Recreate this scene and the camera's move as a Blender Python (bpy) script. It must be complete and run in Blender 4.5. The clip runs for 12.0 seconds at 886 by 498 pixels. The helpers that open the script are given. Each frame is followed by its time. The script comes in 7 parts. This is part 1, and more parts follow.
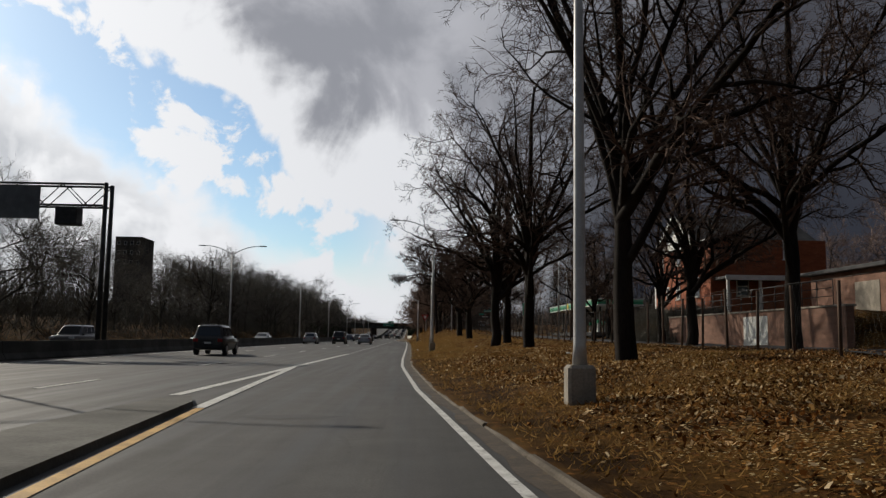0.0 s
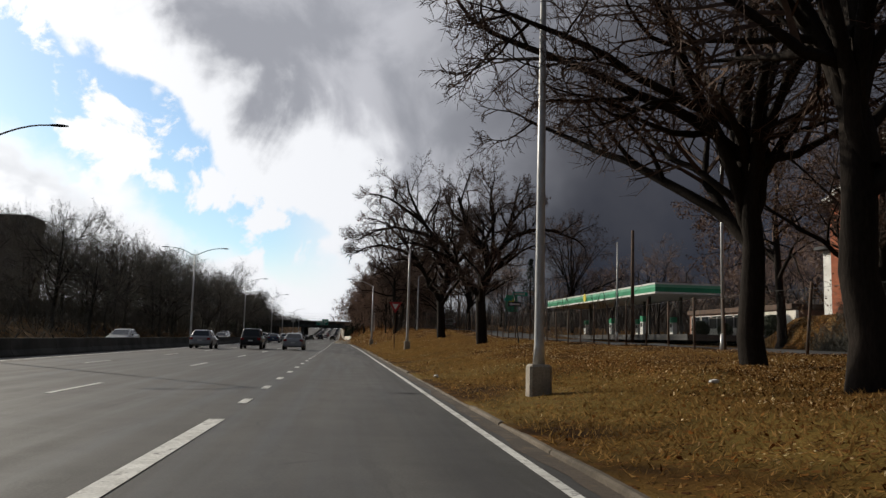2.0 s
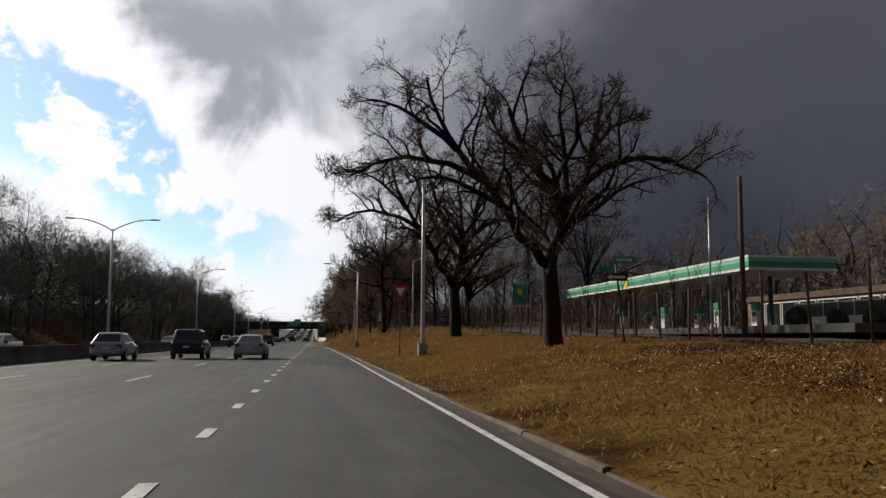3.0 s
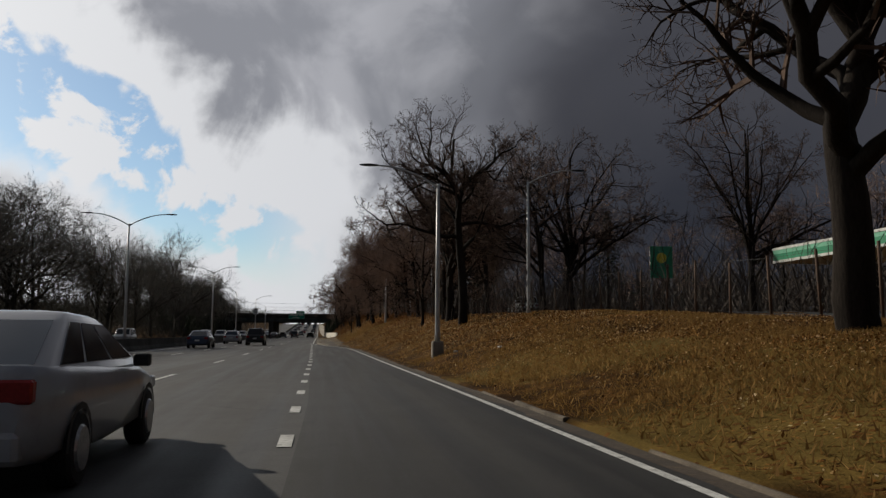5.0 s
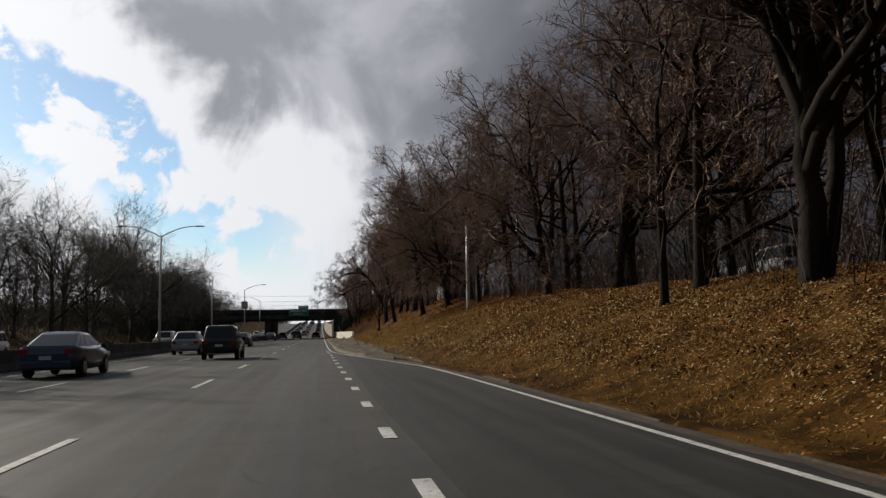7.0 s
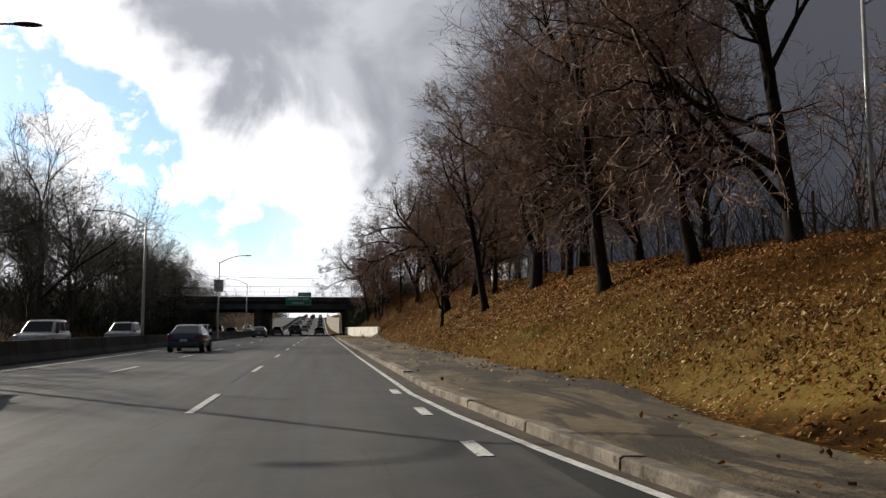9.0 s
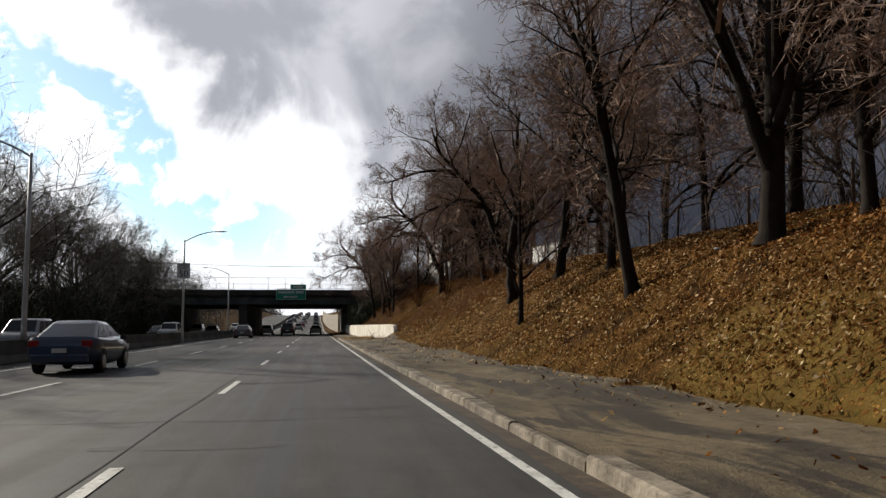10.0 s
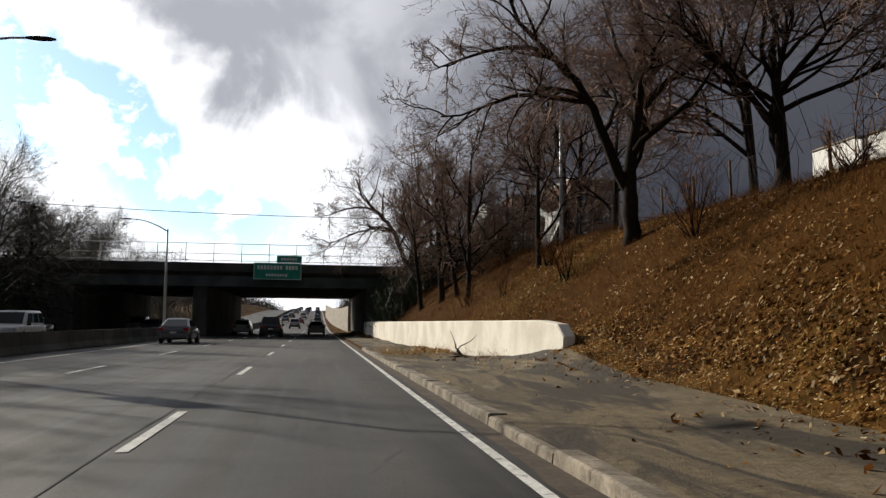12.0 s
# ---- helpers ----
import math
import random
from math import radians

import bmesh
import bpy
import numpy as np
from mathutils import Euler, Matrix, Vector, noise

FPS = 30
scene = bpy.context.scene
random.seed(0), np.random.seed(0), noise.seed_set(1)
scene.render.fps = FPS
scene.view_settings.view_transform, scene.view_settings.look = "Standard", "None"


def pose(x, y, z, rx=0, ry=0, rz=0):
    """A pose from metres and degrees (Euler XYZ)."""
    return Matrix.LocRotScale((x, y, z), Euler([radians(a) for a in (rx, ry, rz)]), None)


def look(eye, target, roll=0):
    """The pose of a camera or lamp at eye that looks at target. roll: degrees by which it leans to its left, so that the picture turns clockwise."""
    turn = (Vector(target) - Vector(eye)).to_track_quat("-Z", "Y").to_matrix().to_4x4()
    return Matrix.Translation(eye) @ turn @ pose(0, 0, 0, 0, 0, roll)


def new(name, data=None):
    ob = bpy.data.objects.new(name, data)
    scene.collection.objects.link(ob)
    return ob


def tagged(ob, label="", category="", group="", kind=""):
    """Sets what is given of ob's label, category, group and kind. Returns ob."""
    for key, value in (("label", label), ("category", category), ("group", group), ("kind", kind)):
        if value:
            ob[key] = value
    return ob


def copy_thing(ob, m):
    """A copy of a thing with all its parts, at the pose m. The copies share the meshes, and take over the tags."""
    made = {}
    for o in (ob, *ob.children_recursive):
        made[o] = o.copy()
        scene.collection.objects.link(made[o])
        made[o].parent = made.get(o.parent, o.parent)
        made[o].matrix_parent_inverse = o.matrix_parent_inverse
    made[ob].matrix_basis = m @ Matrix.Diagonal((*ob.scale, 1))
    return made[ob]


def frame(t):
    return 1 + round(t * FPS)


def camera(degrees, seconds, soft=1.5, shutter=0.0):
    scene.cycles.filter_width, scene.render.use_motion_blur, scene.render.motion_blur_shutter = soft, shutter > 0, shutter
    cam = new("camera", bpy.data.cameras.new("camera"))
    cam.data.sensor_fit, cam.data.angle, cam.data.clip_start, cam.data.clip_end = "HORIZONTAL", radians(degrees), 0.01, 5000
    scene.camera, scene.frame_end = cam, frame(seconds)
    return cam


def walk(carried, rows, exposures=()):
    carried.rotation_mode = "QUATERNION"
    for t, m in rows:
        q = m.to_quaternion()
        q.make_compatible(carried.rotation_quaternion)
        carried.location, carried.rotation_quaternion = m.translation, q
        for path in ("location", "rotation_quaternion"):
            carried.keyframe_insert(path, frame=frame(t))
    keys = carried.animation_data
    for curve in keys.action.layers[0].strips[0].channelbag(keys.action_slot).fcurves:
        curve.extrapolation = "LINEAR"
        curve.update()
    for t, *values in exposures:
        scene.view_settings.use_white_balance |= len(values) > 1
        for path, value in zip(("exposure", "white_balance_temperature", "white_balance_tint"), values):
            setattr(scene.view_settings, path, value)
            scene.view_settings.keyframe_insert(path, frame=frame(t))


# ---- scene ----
# camera and its drive along the parkway
cam = camera(56.6, 12.0, soft=1.4)
RIDE = (
    (0.0, 0.00, 0.00, 6.07, -1.97, 0.78),
    (0.5, -0.81, 10.96, 5.53, -2.83, -0.38),
    (1.0, -1.55, 22.17, 5.82, -4.24, 0.43),
    (1.5, -2.13, 33.45, 6.00, -5.47, 1.35),
    (2.0, -2.58, 44.58, 6.25, -6.68, 1.47),
    (2.5, -2.88, 55.80, 6.21, -7.72, 0.94),
    (3.0, -2.98, 67.14, 6.21, -8.66, 0.23),
    (3.5, -3.10, 78.42, 6.23, -9.13, 0.29),
    (4.5, -3.70, 100.20, 6.00, -8.75, 0.20),
    (5.5, -4.38, 121.99, 5.76, -8.25, 0.13),
    (6.0, -4.71, 132.43, 5.66, -8.31, -0.34),
    (6.5, -5.04, 142.92, 5.66, -8.36, -0.78),
    (7.0, -5.36, 153.85, 5.66, -8.47, -1.08),
    (8.0, -5.98, 174.80, 5.57, -8.42, -0.60),
    (9.0, -6.52, 195.80, 5.48, -8.44, -0.06),
    (9.5, -6.70, 206.15, 5.33, -8.72, 0.03),
    (10.0, -6.69, 216.69, 5.33, -8.78, -0.26),
    (10.5, -6.58, 227.46, 5.37, -8.77, -0.05),
    (11.0, -6.55, 238.49, 5.11, -8.76, -0.35),
    (11.5, -6.55, 249.90, 5.14, -8.65, -0.04),
    (12.0, -6.60, 261.26, 5.22, -8.59, 0.58),
)
EYE = 1.29
rows = []
for t, x, y, tilt, turn, lean in RIDE:
    rows.append((t, pose(x, y, EYE, 90 + tilt, 0, turn) @ pose(0, 0, 0, 0, 0, lean)))
walk(cam, rows, exposures=((0.0, -0.62), (0.7, -0.62), (1.5, -0.42), (3.7, -0.32), (5.3, -0.85), (6.3, -0.85), (7.1, -0.45), (9.0, -0.12), (12.0, 0.0)))

# ---- sky and sun ----
SUN_AZ, SUN_EL = radians(-41.5), radians(25)  # bearing from the road's line, to the left; height
world = bpy.data.worlds.new("sky")
scene.world = world
world.use_nodes = True


class Net:
    """Short hand for node trees."""

    def __init__(self, tree):
        self.t = tree
        self.t.nodes.clear()

    def add(self, kind, **ins):
        n = self.t.nodes.new(kind)
        for k, v in ins.items():
            self.put(n.inputs[int(k[1:])] if k[0] == "_" and k[1:].isdigit() else n.inputs[k.replace("_", " ")], v)
        return n

    def put(self, socket, v):
        if isinstance(v, bpy.types.NodeSocket):
            self.t.links.new(v, socket)
        else:
            socket.default_value = v

    def math(self, op, a, b=0.0, c=0.0, clamp=False):
        n = self.t.nodes.new("ShaderNodeMath")
        n.operation, n.use_clamp = op, clamp
        for s, v in zip(n.inputs, (a, b, c)):
            self.put(s, v)
        return n.outputs[0]

    def ramp(self, v, lo, hi, a=0.0, b=1.0, smooth=True):
        n = self.t.nodes.new("ShaderNodeMapRange")
        n.interpolation_type = "SMOOTHSTEP" if smooth else "LINEAR"
        n.clamp = True
        for s, w in zip(n.inputs, (v, lo, hi, a, b)):
            self.put(s, w)
        return n.outputs[0]

    def mix(self, f, a, b, blend="MIX"):
        n = self.t.nodes.new("ShaderNodeMix")
        n.data_type, n.blend_type, n.clamp_factor = "RGBA", blend, True
        self.put(n.inputs[0], f)
        self.put(n.inputs[6], a if isinstance(a, bpy.types.NodeSocket) else (*a, 1)[:4])
        self.put(n.inputs[7], b if isinstance(b, bpy.types.NodeSocket) else (*b, 1)[:4])
        return n.outputs[2]

    def noise(self, vec, scale, detail=5.0, rough=0.55, dist=0.0):
        n = self.t.nodes.new("ShaderNodeTexNoise")
        self.put(n.inputs["Vector"], vec)
        for k, v in (("Scale", scale), ("Detail", detail), ("Roughness", rough), ("Distortion", dist)):
            n.inputs[k].default_value = v
        return n.outputs[0]


def build_sky():
    n = Net(world.node_tree)
    way = n.add("ShaderNodeTexCoord").outputs["Generated"]
    sep = n.add("ShaderNodeSeparateXYZ", _0=way)
    x, y, z = sep.outputs
    az = n.math("MULTIPLY", n.math("ARCTAN2", x, y), 57.2958)
    el = n.math("MULTIPLY", n.math("ARCSINE", z), 57.2958)
    # cloud plane: flat layer seen in perspective
    lift = n.math("ADD", n.math("MAXIMUM", z, 0.0), 0.16)
    flat = n.add("ShaderNodeCombineXYZ", _0=n.math("DIVIDE", x, lift), _1=n.math("DIVIDE", y, lift), _2=0.0).outputs[0]
    big = n.noise(flat, 1.1, 6, 0.55, 0.3)
    puff = n.noise(way, 9.0, 7, 0.56, 0.25)
    fine = n.noise(way, 22.0, 5, 0.5, 0.2)
    soft = n.noise(way, 4.2, 4, 0.5, 0.4)
    lump = n.noise(n.add("ShaderNodeMapping", _0=way, Location=(0.37, 0.11, 0.2)).outputs[0], 6.5, 6, 0.52, 0.5)
    # slanting edge of the cloud bank: right of it grey, under it blue gaps
    s = n.math("ADD", n.math("ADD", el, n.math("MULTIPLY", n.math("MAXIMUM", az, -45.0), 0.58)), -6.2)
    s = n.math("ADD", s, n.math("MULTIPLY", n.math("SUBTRACT", puff, 0.5), 9.0))
    s = n.math("ADD", s, n.math("MULTIPLY", n.math("SUBTRACT", fine, 0.5), 4.0))
    sky = n.add("ShaderNodeTexSky")
    sky.sky_type, sky.sun_disc = "NISHITA", False
    sky.sun_elevation, sky.sun_rotation = SUN_EL, SUN_AZ
    sky.air_density, sky.dust_density = 1.0, 0.6
    blue = n.mix(1.0, sky.outputs[0], (0.105, 0.132, 0.155), "MULTIPLY")
    blue = n.mix(0.08, blue, (0.9, 0.95, 1.0))
    # brightness of the cloud: white rim, grey body
    body = n.ramp(n.math("ADD", s, n.math("MULTIPLY", n.math("SUBTRACT", lump, 0.5), 20.0)), 4.6, 9.0)
    near_sun = n.ramp(az, -60.0, 6.0, 1.0, 0.0)
    grey = n.mix(n.ramp(lump, 0.40, 0.60), (0.70, 0.71, 0.77), (0.45, 0.465, 0.52))
    white = n.mix(near_sun, (1.15, 1.17, 1.22), (1.8, 1.8, 1.8))
    cloud = n.mix(body, white, grey)
    # heavy slate rain cloud to the right
    heavy = n.ramp(n.math("ADD", n.math("ADD", az, n.math("MULTIPLY", n.math("SUBTRACT", soft, 0.5), 20.0)), n.math("MULTIPLY", el, -0.36)), -4.0, 15.0)
    slate = n.mix(n.ramp(n.math("ADD", el, n.math("MULTIPLY", n.math("SUBTRACT", soft, 0.5), 16.0)), 3.0, 22.0), (0.034, 0.039, 0.055), (0.098, 0.101, 0.122))
    slate = n.mix(n.ramp(puff, 0.35, 0.7, 0.0, 0.3), slate, (0.10, 0.10, 0.115))
    gap = n.math("MULTIPLY", n.ramp(s, 0.3, 1.5, 1.0, 0.0), n.ramp(s, -8.0, -4.5))
    gap = n.math("MULTIPLY", gap, n.ramp(az, -6.0, 2.0, 1.0, 0.0))
    patch = n.noise(way, 13.0, 7, 0.58, 0.35)
    gap = n.math("MULTIPLY", gap, n.ramp(patch, 0.50, 0.57, 1.0, 0.0))
    gap = n.math("MULTIPLY", gap, n.ramp(el, 1.5, 6.5))
    low = n.mix(n.ramp(puff, 0.42, 0.6), white, (0.88, 0.91, 0.96))
    cloud = n.mix(n.ramp(s, -9.5, -6.0), low, cloud)
    out = n.mix(gap, cloud, blue)
    # behind and overhead: broken cloud
    rear = n.mix(n.ramp(big, 0.3, 0.5), blue, (0.10, 0.102, 0.112))
    back = n.math("MAXIMUM", n.ramp(n.math("ABSOLUTE", az), 70.0, 110.0), n.ramp(el, 34.0, 52.0))
    out = n.mix(heavy, out, slate)
    out = n.mix(back, out, rear)
    bg = n.add("ShaderNodeBackground", _0=out, _1=1.0)
    o = n.add("ShaderNodeOutputWorld", _0=bg.outputs[0])


build_sky()
lamp = bpy.data.lights.new("sun", "SUN")
lamp.energy, lamp.angle, lamp.color = 4.8, radians(0.55), (1.0, 0.91, 0.77)
sun = new("sun", lamp)
SUN_WAY = Vector((math.sin(SUN_AZ) * math.cos(SUN_EL), math.cos(SUN_AZ) * math.cos(SUN_EL), math.sin(SUN_EL)))
sun.matrix_world = look((0, 0, 60), Vector((0, 0, 60)) - SUN_WAY)


# ---- materials ----
def surface(name, base, second=None, scale=3.0, fine=40.0, rough=0.8, metal=0.0, bump=0.2, vary=0.25, stretch=(1, 1, 1), spec=0.4, third=None, random_by=0.0):
    """A worn surface: patches at scale, grain at fine (per metre), relief by the grain."""
    m = bpy.data.materials.new(name)
    m.use_nodes = True
    n = Net(m.node_tree)
    at = n.add("ShaderNodeTexCoord").outputs["Object"]
    at = n.add("ShaderNodeMapping", _0=at, Scale=stretch).outputs[0]
    a = n.noise(at, scale, 5, 0.6)
    b = n.noise(at, fine, 3, 0.6)
    second = second or tuple(c * (1 - vary) for c in base)
    col = n.mix(n.ramp(a, 0.35, 0.65), base, second)
    if third:
        col = n.mix(n.ramp(n.noise(at, scale * 2.7, 4, 0.6, 0.5), 0.55, 0.68), col, third)
    g = n.ramp(b, 0.25, 0.75, 1 - vary, 1 + vary, False)
    if random_by:
        rnd = n.add("ShaderNodeObjectInfo").outputs["Random"]
        g = n.math("MULTIPLY", g, n.ramp(rnd, 0, 1, 1 - random_by, 1 + random_by, False))
    grain = n.add("ShaderNodeCombineXYZ", _0=g, _1=g, _2=g).outputs[0]
    col = n.mix(1.0, col, grain, "MULTIPLY")
    p = n.add("ShaderNodeBsdfPrincipled", Base_Color=col, Metallic=metal)
    n.put(p.inputs["Roughness"], n.ramp(a, 0.3, 0.7, rough * 0.88, min(1.0, rough * 1.1), False))
    p.inputs["Specular IOR Level"].default_value = spec
    if bump:
        k = n.add("ShaderNodeBump", Strength=bump, Distance=0.02, Height=b)
        n.put(p.inputs["Normal"], k.outputs[0])
    n.add("ShaderNodeOutputMaterial", _0=p.outputs[0])
    return m


def glass(name, tint=(0.02, 0.025, 0.03), rough=0.05):
    m = bpy.data.materials.new(name)
    m.use_nodes = True
    n = Net(m.node_tree)
    at = n.add("ShaderNodeTexCoord").outputs["Object"]
    p = n.add("ShaderNodeBsdfPrincipled", Base_Color=(*tint, 1))
    n.put(p.inputs["Roughness"], n.ramp(n.noise(at, 3.0), 0.3, 0.7, rough, rough * 2.5))
    n.add("ShaderNodeOutputMaterial", _0=p.outputs[0])
    return m


def asphalt(name, tone):
    """Worn asphalt: broad patches drawn out along the road, wheel tracks, fine grit, hairline cracks."""
    m = bpy.data.materials.new(name)
    m.use_nodes = True
    n = Net(m.node_tree)
    at = n.add("ShaderNodeTexCoord").outputs["Object"]
    along = n.add("ShaderNodeMapping", _0=at, Scale=(1.0, 0.16, 1.0)).outputs[0]
    patch = n.noise(along, 0.22, 5, 0.6, 0.3)
    streak = n.noise(n.add("ShaderNodeMapping", _0=at, Scale=(1.0, 0.03, 1.0)).outputs[0], 2.2, 3, 0.5)
    blot = n.noise(at, 0.9, 4, 0.65)
    grit = n.noise(at, 34.0, 3, 0.6)
    x = n.add("ShaderNodeSeparateXYZ", _0=at).outputs[0]
    track = n.math("SINE", n.math("MULTIPLY", n.math("ADD", x, 4.6), 3.22))
    col = n.mix(n.ramp(patch, 0.36, 0.66), tuple(c * tone for c in (0.064, 0.0625, 0.060)), tuple(c * tone for c in (0.038, 0.037, 0.0365)))
    lane = n.noise(n.add("ShaderNodeMapping", _0=at, Scale=(0.33, 0.006, 1.0)).outputs[0], 1.0, 4, 0.55)
    g = n.math("ADD", n.ramp(streak, 0.3, 0.7, 0.84, 1.14), n.math("MULTIPLY", track, 0.06))
    g = n.math("MULTIPLY", g, n.ramp(lane, 0.35, 0.65, 0.78, 1.15))
    g = n.math("MULTIPLY", g, n.ramp(grit, 0.3, 0.7, 0.82, 1.18))
    g = n.math("MULTIPLY", g, n.ramp(blot, 0.3, 0.7, 0.80, 1.14))
    stain = n.noise(along, 1.6, 5, 0.65, 0.8)
    g = n.math("MULTIPLY", g, n.ramp(stain, 0.54, 0.64, 1.0, 0.78))
    vor = n.t.nodes.new("ShaderNodeTexVoronoi")
    vor.feature = "DISTANCE_TO_EDGE"
    warp = n.mix(0.25, at, n.add("ShaderNodeTexNoise", Vector=at, Scale=0.8).outputs[1], "ADD")
    n.put(vor.inputs["Vector"], warp)
    vor.inputs["Scale"].default_value = 0.16
    crack = n.math("MULTIPLY", n.ramp(vor.outputs["Distance"], 0.0, 0.006, 1.0, 0.0), n.ramp(blot, 0.5, 0.62))
    g = n.math("MULTIPLY", g, n.math("SUBTRACT", 1.0, n.math("MULTIPLY", crack, 0.45)))
    col = n.mix(1.0, col, n.add("ShaderNodeCombineXYZ", _0=g, _1=g, _2=g).outputs[0], "MULTIPLY")
    p = n.add("ShaderNodeBsdfPrincipled", Base_Color=col)
    n.put(p.inputs["Roughness"], n.ramp(streak, 0.3, 0.7, 0.62, 0.85))
    p.inputs["Specular IOR Level"].default_value = 0.35
    k = n.add("ShaderNodeBump", Strength=0.12, Distance=0.01, Height=grit)
    n.put(p.inputs["Normal"], k.outputs[0])
    n.add("ShaderNodeOutputMaterial", _0=p.outputs[0])
    return m


def leafy_ground():
    """Brown soil under a carpet of crumbled leaves, with thin olive grass patches."""
    m = bpy.data.materials.new("leafy_ground")
    m.use_nodes = True
    n = Net(m.node_tree)
    at = n.add("ShaderNodeTexCoord").outputs["Object"]
    wobble = n.add("ShaderNodeTexNoise", Vector=at, Scale=9.0).outputs[1]
    warp = n.mix(0.06, at, wobble, "ADD")
    broad = n.noise(at, 0.13, 4, 0.55)
    patch = n.noise(at, 0.9, 4, 0.6)
    grain = n.noise(at, 26.0, 3, 0.65)
    cover = n.t.nodes.new("ShaderNodeAttribute")
    cover.attribute_name = "cover"
    litter, brush, turf = n.add("ShaderNodeSeparateXYZ", _0=cover.outputs["Vector"]).outputs
    bare = n.noise(at, 0.38, 5, 0.6, 0.6)
    litter = n.math("MULTIPLY", litter, n.ramp(bare, 0.36, 0.56, 0.45, 1.0))
    col = n.mix(n.ramp(patch, 0.35, 0.65), (0.026, 0.012, 0.003), (0.098, 0.049, 0.011))
    col = n.mix(brush, col, n.mix(patch, (0.030, 0.0125, 0.0025), (0.085, 0.038, 0.0075)))
    col = n.mix(n.math("MULTIPLY", n.ramp(n.math("ADD", broad, n.math("MULTIPLY", turf, 0.17)), 0.53, 0.68), n.math("MINIMUM", n.math("ADD", n.math("MULTIPLY", turf, 2.0), 0.12), 0.75)), col, n.mix(patch, (0.110, 0.078, 0.020), (0.24, 0.160, 0.046)))
    relief = grain
    for scale, lo, hi, cut in ((8.0, (0.05, 0.020, 0.006), (0.18, 0.080, 0.020), 0.34), (14.0, (0.10, 0.042, 0.010), (0.32, 0.165, 0.045), 0.50), (21.0, (0.20, 0.11, 0.03), (0.72, 0.58, 0.32), 0.70)):
        v = n.t.nodes.new("ShaderNodeTexVoronoi")
        n.put(v.inputs["Vector"], warp)
        v.inputs["Scale"].default_value = scale
        tint = n.add("ShaderNodeSeparateXYZ", _0=v.outputs["Color"])
        pick = n.math("ADD", tint.outputs[0], n.math("ADD", n.math("MULTIPLY", n.math("SUBTRACT", patch, 0.5), 1.1), n.math("MULTIPLY", n.math("SUBTRACT", litter, 1.0), 0.55)))
        flake = n.math("MULTIPLY", n.ramp(pick, cut, cut + 0.05), n.ramp(v.outputs["Distance"], 0.36, 0.50, 1.0, 0.0))
        col = n.mix(flake, col, n.mix(tint.outputs[1], lo, hi))
        relief = n.math("ADD", relief, n.math("MULTIPLY", flake, n.math("ADD", tint.outputs[2], 0.3)))
    g = n.ramp(grain, 0.25, 0.75, 0.7, 1.3, False)
    col = n.mix(1.0, col, n.add("ShaderNodeCombineXYZ", _0=g, _1=g, _2=g).outputs[0], "MULTIPLY")
    p = n.add("ShaderNodeBsdfPrincipled", Base_Color=col, Roughness=0.95)
    p.inputs["Specular IOR Level"].default_value = 0.04
    k = n.add("ShaderNodeBump", Strength=0.8, Distance=0.03, Height=relief)
    n.put(p.inputs["Normal"], k.outputs[0])
    n.add("ShaderNodeOutputMaterial", _0=p.outputs[0])
    return m


def muddy_dirt():
    """Trodden grey-brown dirt with dark damp patches drawn out along the road and pale dry streaks."""
    m = bpy.data.materials.new("muddy_dirt")
    m.use_nodes = True
    n = Net(m.node_tree)
    at = n.add("ShaderNodeTexCoord").outputs["Object"]
    long = n.add("ShaderNodeMapping", _0=at, Scale=(1.0, 0.28, 1.0)).outputs[0]
    a = n.noise(long, 0.8, 5, 0.6, 0.4)
    wet = n.noise(n.add("ShaderNodeMapping", _0=at, Scale=(1.0, 0.22, 1.0), Location=(3.1, 0.7, 0.0)).outputs[0], 0.95, 6, 0.62, 0.9)
    dry = n.noise(long, 2.1, 5, 0.6, 0.5)
    grit = n.noise(at, 30.0, 3, 0.7)
    clod = n.noise(at, 6.0, 4, 0.6)
    col = n.mix(n.ramp(a, 0.35, 0.65), (0.150, 0.112, 0.060), (0.088, 0.066, 0.036))
    col = n.mix(n.ramp(dry, 0.5, 0.7, 0.0, 0.7), col, (0.215, 0.168, 0.108))
    damp = n.ramp(wet, 0.47, 0.56)
    col = n.mix(n.math("MULTIPLY", damp, 0.95), col, (0.030, 0.022, 0.013))
    g = n.math("MULTIPLY", n.ramp(grit, 0.25, 0.75, 0.72, 1.28, False), n.ramp(clod, 0.3, 0.7, 0.82, 1.15))
    col = n.mix(1.0, col, n.add("ShaderNodeCombineXYZ", _0=g, _1=g, _2=g).outputs[0], "MULTIPLY")
    p = n.add("ShaderNodeBsdfPrincipled", Base_Color=col)
    n.put(p.inputs["Roughness"], n.ramp(damp, 0.0, 1.0, 0.97, 0.88))
    k = n.add("ShaderNodeBump", Strength=0.7, Distance=0.05, Height=n.math("ADD", clod, n.math("MULTIPLY", grit, 0.5)))
    n.put(p.inputs["Normal"], k.outputs[0])
    n.add("ShaderNodeOutputMaterial", _0=p.outputs[0])
    return m


